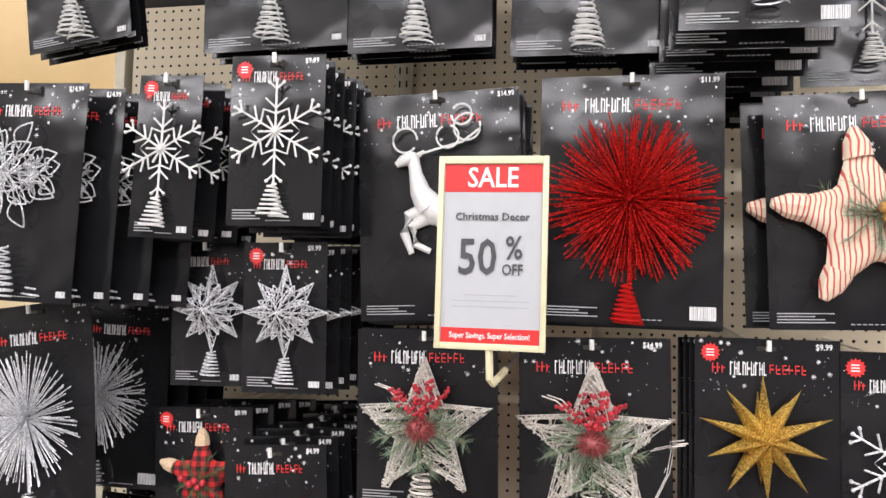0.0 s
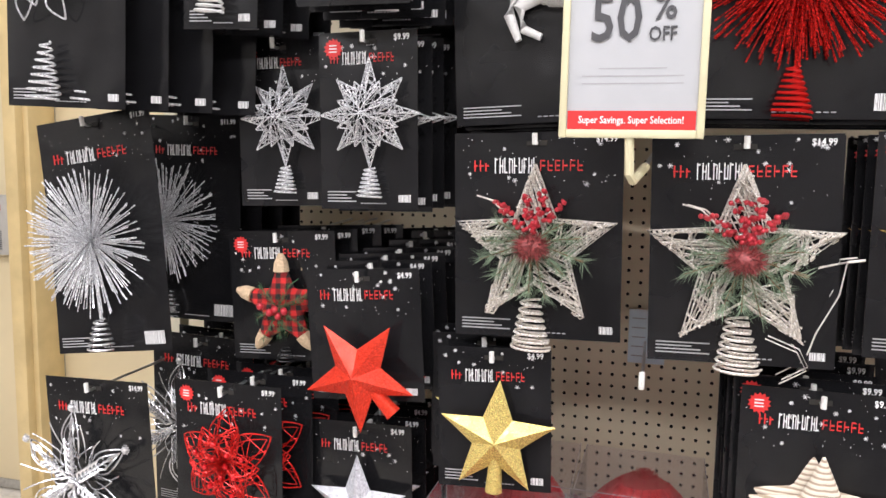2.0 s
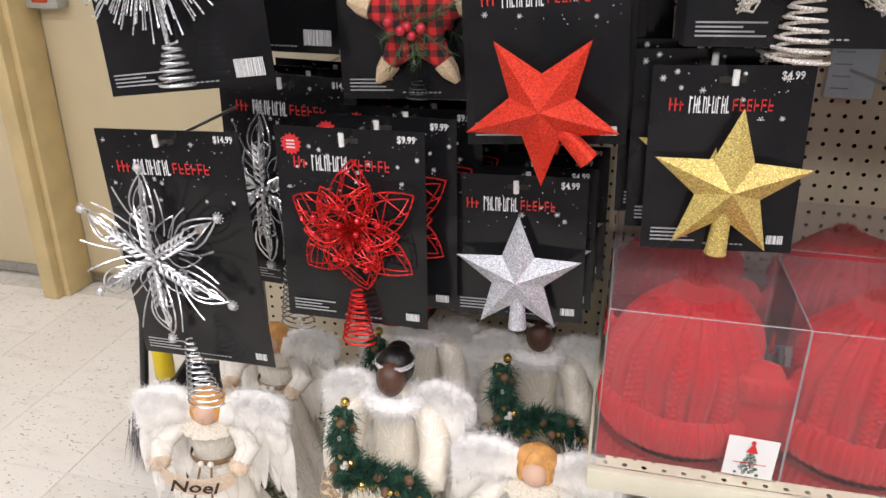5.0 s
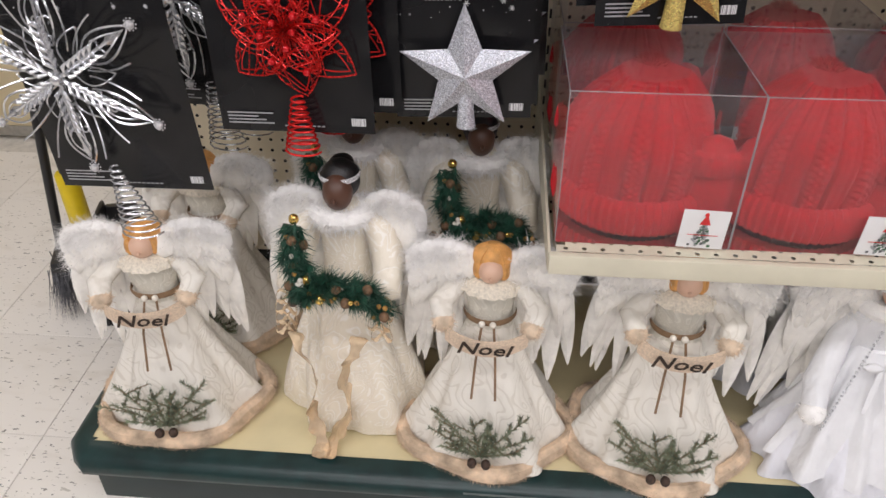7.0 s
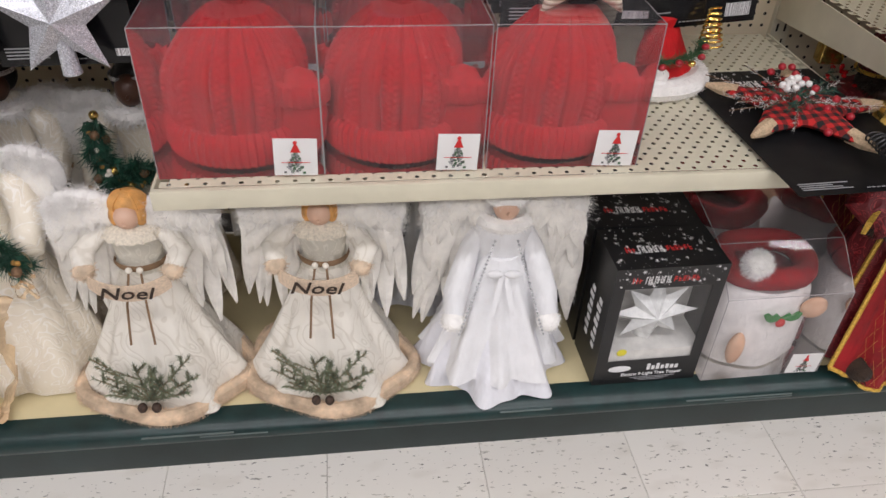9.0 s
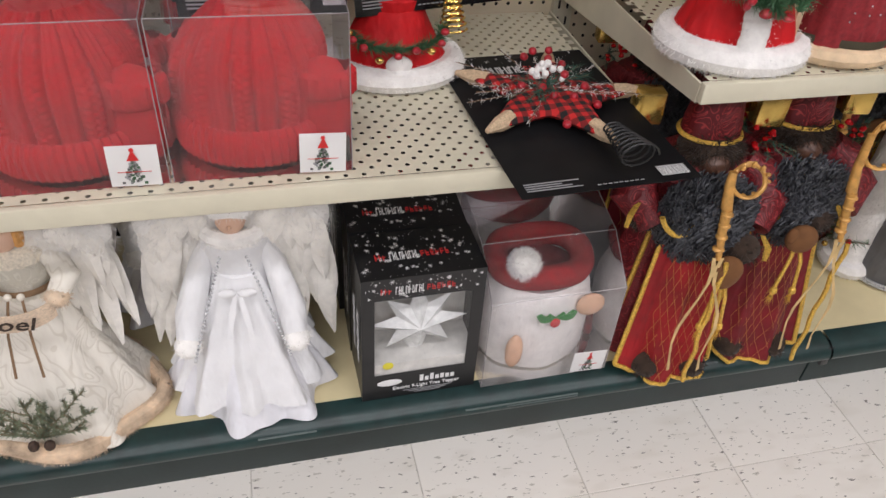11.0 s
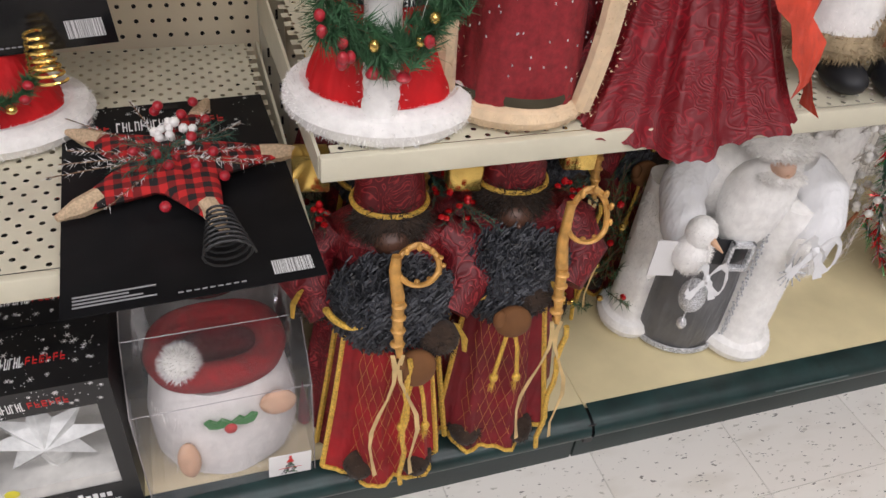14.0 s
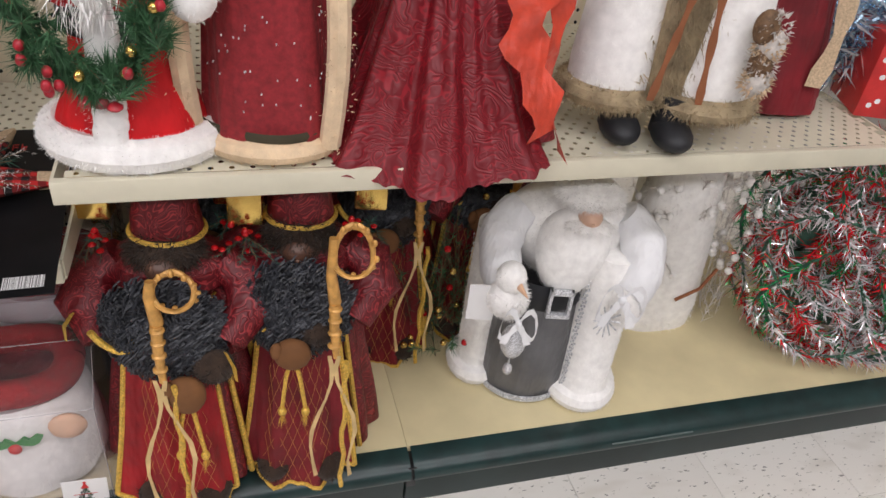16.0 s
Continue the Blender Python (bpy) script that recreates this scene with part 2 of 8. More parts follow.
M["g_star_silver"] = glitter("fine_silver_glitter", (0.70, 0.72, 0.78), 0.5, 1000, 0.6)
M["g_wicker"] = glitter("champagne_glitter", (0.84, 0.78, 0.69), 0.25, 600, 0.5)
M["silver_plastic"] = plain("satin_silver_plastic", (0.70, 0.71, 0.73), 0.25, 0.85, bumps=0.05)
M["gem"] = plain("faceted_acrylic_gem", (0.85, 0.86, 0.90), 0.05, 0.5, var=0.5, scale=300, bumps=0.6, bscale=350)
M["red_metal"] = plain("red_enamel_wire", (0.60, 0.012, 0.010), 0.25, 0.45, bumps=0)
M["red_bead"] = plain("red_bead", (0.55, 0.010, 0.015), 0.15, 0.2, bumps=0)
M["berry"] = plain("red_berry", (0.42, 0.022, 0.035), 0.35, var=0.35, scale=120)
M["pine"] = plain("green_pine_needle", (0.045, 0.13, 0.055), 0.6, var=0.5, scale=60)
M["pine_frost"] = plain("frosted_sage_needle", (0.22, 0.30, 0.20), 0.7, var=0.4, scale=60)
M["pine_deep"] = plain("deep_green_needle", (0.018, 0.075, 0.045), 0.55, var=0.6, scale=60)
M["pine_blue"] = plain("blue_green_needle", (0.035, 0.11, 0.08), 0.6, var=0.5, scale=60)
M["cone"] = plain("pine_cone_brown", (0.16, 0.09, 0.045), 0.7, var=0.5, scale=150)
M["cone_red"] = plain("glittered_burgundy_cone", (0.28, 0.06, 0.06), 0.5, 0.2, var=0.6, scale=200)
M["cone_dark"] = plain("dark_pine_cone", (0.05, 0.028, 0.018), 0.7, var=0.6, scale=150)
M["cone_gold"] = plain("amber_pine_cone", (0.42, 0.22, 0.05), 0.6, var=0.5, scale=150)
M["plaid"] = plaid_mat("buffalo_plaid")
M["burlap"] = plain("burlap_tan", (0.58, 0.43, 0.28), 0.95, var=0.25, scale=300, bumps=0.6, bscale=500)
M["banner"] = plain("pale_burlap_ribbon", (0.70, 0.55, 0.41), 0.95, var=0.2, scale=300, bumps=0.6, bscale=500)
M["candy"] = stripe_mat("ticking_stripe", 0, 0.0044, 0.26, (0.52, 0.09, 0.07), (0.72, 0.60, 0.46), 0.02)
M["rope"] = stripe_mat("wound_rope", 2, 0.0040, 0.35, (0.42, 0.33, 0.24), (0.78, 0.70, 0.58), 0.006)
M["knit_red"] = plain("red_knit", (0.50, 0.008, 0.014), 0.92, var=0.22, scale=180, bumps=0.5, bscale=520, sheen=0.1)
M["sign_paper"] = plain("sign_paper", (0.42, 0.43, 0.445), 0.35, var=0.02, bumps=0)
M["label"] = plain("white_label_card", (0.80, 0.79, 0.78), 0.5, var=0.02, bumps=0)
M["ivory"] = brocade("ivory_damask", (0.83, 0.755, 0.62), (0.91, 0.86, 0.77), 13, 0.30, 0.1)
M["cream_cloth"] = brocade("cream_leaf_cloth", (0.80, 0.76, 0.68), (0.70, 0.655, 0.57), 8, 0.75, 0.1)
M["satin_gold"] = plain("champagne_satin_ribbon", (0.80, 0.62, 0.42), 0.22, 0.5, var=0.25, scale=25, wrinkle=0.8)
M["gold_ribbon"] = plain("old_gold_ribbon", (0.62, 0.44, 0.20), 0.4, 0.2, var=0.25, scale=25, bumps=0)
M["white_cloth"] = plain("white_cloth", (0.82, 0.82, 0.83), 0.75, var=0.05, scale=20, bumps=0.3, bscale=160, sheen=0.1, wrinkle=0.6)
M["chiffon"] = plain("white_chiffon", (0.80, 0.80, 0.84), 0.6, var=0.06, scale=14, bumps=0.4, bscale=60, sheen=0.1, wrinkle=0.9)
M["fur_white"] = plain("white_fur", (0.93, 0.91, 0.88), 0.95, var=0.08, scale=60, sheen=0.15, bumps=0.4, bscale=250)
M["fur_tan"] = plain("tan_fur", (0.66, 0.52, 0.38), 0.95, var=0.3, scale=40, sheen=0.15, bumps=0.4, bscale=250)
M["fur_cream"] = plain("cream_fur", (0.76, 0.58, 0.38), 0.95, var=0.18, scale=30, sheen=0.15, bumps=0.4, bscale=250)
M["fur_brown"] = plain("dark_brown_fur", (0.035, 0.020, 0.012), 0.95, var=0.4, scale=50, sheen=0.1, bumps=0.5, bscale=250)
M["beard_grey"] = plain("charcoal_curls", (0.036, 0.038, 0.045), 0.50, var=0.7, scale=45, bumps=0.8, bscale=120)
M["feather"] = plain("white_feather", (0.88, 0.85, 0.79), 0.7, var=0.10, scale=40, bumps=0.3, bscale=120)
M["skin_fair"] = plain("painted_doll_fair", (0.72, 0.46, 0.33), 0.45, var=0.06, bumps=0)
M["skin_dark"] = plain("painted_doll_dark", (0.10, 0.045, 0.028), 0.4, var=0.1, bumps=0)
M["hair_ginger"] = plain("ginger_doll_hair", (0.68, 0.34, 0.10), 0.6, var=0.25, scale=60, bumps=0.7, bscale=130)
M["hair_black"] = plain("black_doll_hair", (0.010, 0.009, 0.009), 0.4, bumps=0.5)
M["fur_hem"] = plain("frosted_tan_fur", (0.62, 0.47, 0.33), 0.95, var=0.45, scale=26, sheen=0.15, bumps=0.4, bscale=250)
M["hem_sprig"] = plain("grey_green_sprig", (0.20, 0.23, 0.15), 0.75, var=0.6, scale=70)
M["sage_bodice"] = brocade("sage_satin", (0.66, 0.63, 0.54), (0.76, 0.73, 0.64), 15, 0.5, 0.1)
M["lace"] = plain("cream_lace", (0.75, 0.68, 0.56), 0.8, var=0.2, scale=220, bumps=0.8, bscale=260)
M["brown_cord"] = plain("brown_velvet_cord", (0.25, 0.155, 0.085), 0.8, var=0.2)
M["pearl"] = plain("pearl_bead", (0.80, 0.75, 0.66), 0.2, bumps=0)
M["gold"] = plain("polished_gold", (0.80, 0.55, 0.16), 0.2, 0.9, var=0.2, scale=40, bumps=0)
M["gold_braid"] = plain("gold_braid", (0.72, 0.45, 0.08), 0.5, 0.35, var=0.4, scale=300, bumps=0.9, bscale=400)
M["wood_gold"] = plain("carved_gilt_resin", (0.62, 0.33, 0.09), 0.36, 0.25, var=0.3, scale=60, bumps=0.3)
M["velvet_red"] = plain("red_velvet", (0.60, 0.004, 0.008), 0.75, var=0.30, scale=14, bumps=0.2, bscale=300, sheen=0.0, wrinkle=0.7)
M["velvet_wine"] = plain("wine_velvet", (0.17, 0.004, 0.010), 0.7, var=0.4, scale=14, bumps=0.2, bscale=300, sheen=0.04, wrinkle=0.8)
M["velvet_crimson"] = plain("crimson_quilted_velvet", (0.27, 0.002, 0.006), 0.7, var=0.4, scale=14, bumps=0.2, bscale=300, sheen=0.04, wrinkle=0.8)
M["brown_hand"] = plain("brown_suede_mitten", (0.17, 0.07, 0.022), 0.85)
M["frost"] = plain("white_frosted_sprig", (0.80, 0.80, 0.80), 0.6)
M["brocade_wine"] = brocade("wine_brocade", (0.115, 0.003, 0.007), (0.33, 0.030, 0.035), 22, 0.5, 0.0)
M["robe_red"] = plain("speckled_red_robe", (0.27, 0.018, 0.024), 0.85, var=0.25, scale=120, bumps=0.4, bscale=260, sheen=0.04, wrinkle=0.6)
M["lace_red"] = brocade("burgundy_embroidered_organza", (0.165, 0.002, 0.008), (0.29, 0.006, 0.016), 19, 0.5, 0.02)
M["organza_orange"] = plain("red_orange_organza", (0.58, 0.055, 0.025), 0.45, var=0.3, scale=30, bumps=0.3, sheen=0.05, wrinkle=0.9)
M["grey_satin"] = plain("grey_satin", (0.13, 0.13, 0.135), 0.40, 0.1, var=0.2, scale=14, wrinkle=0.5)
M["leather"] = plain("black_doll_boot", (0.012, 0.013, 0.016), 0.55, var=0.2)
M["olive"] = plain("olive_trim", (0.05, 0.042, 0.022), 0.7)
M["tan_fur_long"] = plain("taupe_long_fur", (0.36, 0.28, 0.17), 0.95, var=0.35, scale=40, bumps=0.5, bscale=200)
M["brown_trim"] = plain("rust_suede_trim", (0.26, 0.09, 0.035), 0.8)
M["tinsel_silver"] = plain("silver_tinsel", (0.86, 0.86, 0.88), 0.22, 0.55, bumps=0)
M["tinsel_red"] = plain("red_tinsel", (0.70, 0.02, 0.03), 0.22, 0.4, bumps=0)
M["tinsel_green"] = plain("green_tinsel", (0.02, 0.34, 0.10), 0.22, 0.4, bumps=0)
M["tinsel_blue"] = plain("ice_blue_tinsel", (0.45, 0.62, 0.78), 0.2, 0.85, bumps=0)
M["twig"] = plain("frosted_twig", (0.62, 0.58, 0.54), 0.7, var=0.3, scale=90)
M["yellow"] = plain("yellow_plastic", (0.75, 0.55, 0.01), 0.4, var=0.08)
M["black_plastic"] = plain("black_plastic", (0.015, 0.015, 0.016), 0.4)
M["bristle"] = plain("grey_bristle", (0.13, 0.13, 0.14), 0.85, var=0.4, scale=80)
M["alarm_grey"] = plain("grey_alarm_case", (0.42, 0.41, 0.38), 0.5, var=0.06)
M["alarm_red"] = plain("amber_red_lens", (0.55, 0.07, 0.02), 0.25, bumps=0)
M["steel"] = plain("brushed_steel", (0.50, 0.50, 0.49), 0.35, 1.0, var=0.15, scale=50)
M["sign_frame"] = plain("pale_green_sign_frame", (0.62, 0.58, 0.38), 0.45, var=0.05)
M["tag_blue"] = plain("pale_blue_shelf_tag", (0.62, 0.72, 0.78), 0.4, var=0.05)
M["box_print"] = plain("black_carton", (0.010, 0.010, 0.011), 0.38, var=0.2, scale=12, bumps=0.05)
M["clear_star"] = plain("moulded_clear_plastic", (0.86, 0.86, 0.84), 0.08, var=0.15, scale=60, bumps=0.5, bscale=60)
M["box_inner"] = plain("white_carton_liner", (0.70, 0.68, 0.64), 0.7)
M["yellow_print"] = plain("yellow_print", (0.70, 0.62, 0.05), 0.5, bumps=0)
M["holly"] = plain("felt_green", (0.05, 0.24, 0.06), 0.9)
M["felt_red"] = plain("felt_red", (0.55, 0.03, 0.03), 0.9)
M["fleece_red"] = plain("red_fleece", (0.30, 0.008, 0.010), 0.95, var=0.3, scale=90, bumps=0.9, bscale=160)
M["felt_nose"] = plain("peach_felt", (0.72, 0.45, 0.29), 0.9)
M["gnome_white"] = plain("white_plush", (0.82, 0.80, 0.76), 0.95, var=0.08, scale=60, bumps=0.7, bscale=140)
M["red_paper"] = plain("red_gift_paper", (0.55, 0.03, 0.03), 0.45)


# ---- mesh helpers ----
RNG = np.random.RandomState(7)


class MB:
    """Collects vertices, faces and material slots for one mesh."""

    def __init__(self):
        self.v, self.f, self.k, self.slots, self.count = [], [], [], [], 0

    def slot(self, name):
        if name not in self.slots:
            self.slots.append(name)
        return self.slots.index(name)

    def add(self, verts, faces, mat):
        verts = np.asarray(verts, float).reshape(-1, 3)
        s = self.slot(mat)
        self.v.append(verts)
        for face in faces:
            self.f.append(tuple(int(i) + self.count for i in face))
            self.k.append(s)
        self.count += len(verts)

    def box(self, lo, hi, mat, bev=0.0):
        (x0, y0, z0), (x1, y1, z1) = lo, hi
        if bev <= 0:
            v = [(x, y, z) for z in (z0, z1) for y in (y0, y1) for x in (x0, x1)]
            self.add(v, [(0, 2, 3, 1), (4, 5, 7, 6), (0, 1, 5, 4), (2, 6, 7, 3), (0, 4, 6, 2), (1, 3, 7, 5)], mat)
            return
        bm = bmesh.new()
        r = bmesh.ops.create_cube(bm, size=1.0)
        for w in r["verts"]:
            w.co = Vector(((x0 + x1) / 2 + w.co.x * (x1 - x0), (y0 + y1) / 2 + w.co.y * (y1 - y0), (z0 + z1) / 2 + w.co.z * (z1 - z0)))
        bmesh.ops.bevel(bm, geom=list(bm.edges), offset=bev, segments=2, affect="EDGES", profile=0.5)
        bm.verts.index_update()
        self.add([tuple(w.co) for w in bm.verts], [[w.index for w in f.verts] for f in bm.faces], mat)
        bm.free()

    def tube(self, pts, rad, mat, sides=5, caps=True):
        p = np.asarray(pts, float)
        n = len(p)
        r = np.broadcast_to(np.asarray(rad, float), (n,))
        d = np.gradient(p, axis=0)
        d /= np.linalg.norm(d, axis=1)[:, None] + 1e-12
        ref = np.array([0.0, 0.0, 1.0]) if abs(d[:, 2]).mean() < 0.8 else np.array([1.0, 0.0, 0.0])
        a = np.cross(d, ref)
        a /= np.linalg.norm(a, axis=1)[:, None] + 1e-9
        b = np.cross(d, a)
        ang = np.linspace(0, 2 * math.pi, sides, endpoint=False)
        ring = np.cos(ang)[None, :, None] * a[:, None, :] + np.sin(ang)[None, :, None] * b[:, None, :]
        v = (p[:, None, :] + ring * r[:, None, None]).reshape(-1, 3)
        f = [(i * sides + j, i * sides + (j + 1) % sides, (i + 1) * sides + (j + 1) % sides, (i + 1) * sides + j) for i in range(n - 1) for j in range(sides)]
        if caps:
            f += [tuple(range(sides - 1, -1, -1)), tuple((n - 1) * sides + j for j in range(sides))]
        self.add(v, f, mat)

    def ball(self, c, r, mat, nu=8, nv=6):
        r = np.broadcast_to(np.asarray(r, float), (3,))
        v = [(0, 0, 1)]
        for i in range(1, nv):
            th = math.pi * i / nv
            v += [(math.sin(th) * math.cos(2 * math.pi * j / nu), math.sin(th) * math.sin(2 * math.pi * j / nu), math.cos(th)) for j in range(nu)]
        v.append((0, 0, -1))
        f = [(0, 1 + j, 1 + (j + 1) % nu) for j in range(nu)]
        for i in range(nv - 2):
            o = 1 + i * nu
            f += [(o + j, o + nu + j, o + nu + (j + 1) % nu, o + (j + 1) % nu) for j in range(nu)]
        o = 1 + (nv - 2) * nu
        f += [(o + j, len(v) - 1, o + (j + 1) % nu) for j in range(nu)]
        self.add(np.array(v) * r + np.asarray(c), f, mat)

    def lathe(self, prof, mat, c=(0, 0, 0), n=40, sx=1.0, sy=1.0, fold=None, close=True):
        """prof: (radius, height) from bottom to top; fold(angle, u): factor on the radius."""
        v, k = [], len(prof)
        for i, (r, z) in enumerate(prof):
            u = i / (k - 1)
            for j in range(n):
                a = 2 * math.pi * j / n
                q = r * (fold(a, u) if fold else 1.0)
                v.append((c[0] + q * sx * math.cos(a), c[1] + q * sy * math.sin(a), c[2] + z))
        f = [(i * n + j, i * n + (j + 1) % n, (i + 1) * n + (j + 1) % n, (i + 1) * n + j) for i in range(k - 1) for j in range(n)]
        if close:
            f.append(tuple(range(n - 1, -1, -1)))
            f.append(tuple((k - 1) * n + j for j in range(n)))
        self.add(v, f, mat)

    def spikes(self, pts, dirs, length, width, mat, jitter=0.4, curl=0.0):
        """Thin tapering hairs or needles from pts along dirs."""
        p, d = np.asarray(pts, float), np.asarray(dirs, float)
        n = len(p)
        d = d / (np.linalg.norm(d, axis=1)[:, None] + 1e-9) + RNG.normal(0, jitter, (n, 3))
        d /= np.linalg.norm(d, axis=1)[:, None] + 1e-9
        ln = (length * RNG.uniform(0.6, 1.25, n))[:, None]
        s = np.cross(d, RNG.normal(0, 1, (n, 3)))
        s = s / (np.linalg.norm(s, axis=1)[:, None] + 1e-9) * width
        tip = p + d * ln
        tip[:, 2] -= curl * ln[:, 0]
        v = np.stack([p - s, p + s, tip], 1).reshape(-1, 3)
        self.add(v, [(3 * i, 3 * i + 1, 3 * i + 2) for i in range(n)], mat)

    def quad(self, a, b, c, d, mat):
        self.add([a, b, c, d], [(0, 1, 2, 3)], mat)

    def ribbon(self, pts, width, mat, side=(1, 0, 0), twist=0.0):
        p = np.asarray(pts, float)
        n = len(p)
        s0 = np.asarray(side, float)
        v = []
        for i in range(n):
            a = twist * i / max(1, n - 1)
            s = s0 * math.cos(a) + np.array([0, 1, 0]) * math.sin(a)
            w = width * (0.75 + 0.25 * math.sin(i * 1.7))
            v += [p[i] - s * w / 2, p[i] + s * w / 2, p[i] + s * w / 2 + np.array([0, 0.0008, 0]), p[i] - s * w / 2 + np.array([0, 0.0008, 0])]
        f = []
        for i in range(n - 1):
            o, q = 4 * i, 4 * i + 4
            f += [(o, o + 1, q + 1, q), (o + 2, o + 3, q + 3, q + 2), (o + 1, o + 2, q + 2, q + 1), (o + 3, o, q, q + 3)]
        self.add(v, f, mat)

    def merge_text(self, word, size, m, mat):
        me = text_mesh(word, size)
        v = [tuple(m @ w.co) for w in me.vertices]
        self.add(v, [list(p.vertices) for p in me.polygons], mat)

    def mesh(self, name, smooth=True):
        me = bpy.data.meshes.new(name)
        me.from_pydata(np.concatenate(self.v).tolist(), [], self.f)
        for s in self.slots:
            me.materials.append(M[s])
        me.polygons.foreach_set("material_index", self.k)
        if smooth:
            me.polygons.foreach_set("use_smooth", [True] * len(self.f))
            me.set_sharp_from_angle(angle=0.7)
        me.update()
        return me


TEXTS = {}


def text_mesh(word, size):
    key = (word, size)
    if key not in TEXTS:
        cu = bpy.data.curves.new("lettering", "FONT")
        cu.body, cu.size, cu.align_x, cu.align_y, cu.extrude, cu.resolution_u, cu.offset = word, size, "CENTER", "CENTER", 0.0004, 2, size * 0.012
        tmp = bpy.data.objects.new("lettering", cu)
        TEXTS[key] = bpy.data.meshes.new_from_object(tmp)
        bpy.data.objects.remove(tmp)
    return TEXTS[key]


def part(name, mb, parent, label="", smooth=True, m=None):
    ob = new(name, mb if isinstance(mb, bpy.types.Mesh) else mb.mesh(name, smooth))
    ob.parent = parent
    if m is not None:
        ob.matrix_basis = m
    if label:
        ob["label"] = label
    return ob


FRONT = Matrix.Rotation(math.pi / 2, 4, "X")


def lettering(name, word, size, x, y, z, mat, parent, squeeze=1.0, slant=0.0):
    me = text_mesh(word, size).copy()
    me.materials.clear()
    me.materials.append(M[mat])
    return part(name, me, parent, m=pose(x, y, z, 0, slant, 0) @ FRONT @ Matrix.Diagonal((squeeze, 1, 1, 1)))


def thing(name, m, label, category, group=""):
    ob = tagged(new(name), label, category, group)
    ob.matrix_basis = m
    return ob


def solo(name, mb, m, label, category, group="", smooth=True):
    ob = tagged(new(name, mb.mesh(name, smooth)), label, category, group)
    ob.matrix_basis = m
    return ob


def setting(name, mb, label="", smooth=False):
    return tagged(new(name, mb.mesh(name, smooth)), label, kind="structure")


def perforated(mb, x0, z0, nx, nz, px, pz, r, mat, plane, at, depth, stagger=False, sides=8, wall="dark"):
    """A sheet of cells with a round hole in each; plane 'xz' faces the aisle, 'xy' faces up."""
    ang = np.arange(8) * math.pi / 4 + math.pi / 4
    outer = np.array([(0.5, 0.5), (0, 0.5), (-0.5, 0.5), (-0.5, 0), (-0.5, -0.5), (0, -0.5), (0.5, -0.5), (0.5, 0)])
    hole = np.stack([np.cos(ang), np.sin(ang)], 1) * r
    verts, faces, k = [], [], 0
    inner, ifaces, q = [], [], 0
    for j in range(nz):
        for i in range(nx):
            ox = (0.5 * px if stagger and j % 2 else 0.0)
            c = np.array([x0 + (i + 0.5) * px + ox, z0 + (j + 0.5) * pz])
            o = c + outer * (px, pz)
            h = c + hole
            verts.append(np.concatenate([o, h]))
            faces += [(k + a, k + (a + 1) % 8, k + 8 + (a + 1) % 8, k + 8 + a) for a in range(8)]
            k += 16
    p = np.concatenate(verts)
    if plane == "xz":
        v = np.stack([p[:, 0], np.full(len(p), at), p[:, 1]], 1)
    else:
        v = np.stack([p[:, 0], p[:, 1], np.full(len(p), at)], 1)
    mb.add(v, faces, mat)


# ---- structure ----
TILE = 0.3048
X0, X1, Y0, Y1 = 0.22 - 15 * TILE, 0.22 + 11 * TILE, -0.16 - 7 * TILE, 1.47
mb = MB()
mb.box((X0, Y0 - 3.4, -0.05), (X1, Y1 + 0.2, -0.002), "subfloor")
floor = setting("floor", mb, "pale vinyl tile floor with grey and black flecks")
mb = MB()
mb.box((X0, Y0 - 3.4, CEIL), (X1, Y1 + 0.2, CEIL + 0.1), "ceiling")
setting("ceiling", mb)
mb = MB()
mb.box((X0 - 0.1, Y0 - 3.4, 0), (X0, Y1 + 0.2, CEIL), "plainwall")
setting("wall_west", mb)
mb = MB()
mb.box((X1, Y0 - 3.4, 0), (X1 + 0.1, Y1 + 0.2, CEIL), "plainwall")
setting("wall_east", mb)
mb = MB()
mb.box((X0, Y0 - 3.5, 0), (X1, Y0 - 3.4, CEIL), "plainwall")
setting("wall_south", mb)
# unseen low stand-in for shelving across the aisle, patchy grey for cards to reflect
mb = MB()
mb.box((X0, Y0 - 0.1, 0), (X1, Y0, 1.75), "farwall")
setting("partition", mb)
# back wall with the double exit door: tan above the door head
DOOR_Y, HEAD = 1.47, 2.33
mb = MB()
mb.box((X0, DOOR_Y + 0.05, HEAD), (X1, DOOR_Y + 0.2, CEIL), "wall_tan")
mb.box((X0, DOOR_Y + 0.05, 0), (-3.10, DOOR_Y + 0.2, HEAD), "wall")
mb.box((-1.05, DOOR_Y + 0.05, 0), (X1, DOOR_Y + 0.2, HEAD), "wall")
setting("wall_north", mb, "cream painted wall, tan above the door head")


def door_leaf(name, xa, xb, side):
    mb = MB()
    mb.box((xa, DOOR_Y, 0.012), (xb, DOOR_Y + 0.045, HEAD - 0.004), "wall", 0.004)
    door = tagged(new(name, mb.mesh(name)), "cream painted steel exit door, closed", kind="structure")
    mb = MB()
    mb.box((xa, DOOR_Y - 0.008, 0.010), (xb, DOOR_Y - 0.001, 0.05), "steel", 0.002)
    part("sweep", mb, door, "scuffed metal door sweep")
    mb = MB()
    ex = xb if side < 0 else xa
    mb.box((ex + side * 0.004, DOOR_Y - 0.004, 0.05), (ex + side * 0.016, DOOR_Y - 0.001, HEAD - 0.01), "steel")
    part("edge_gap", mb, door, "dark grey seal strip")
    return door


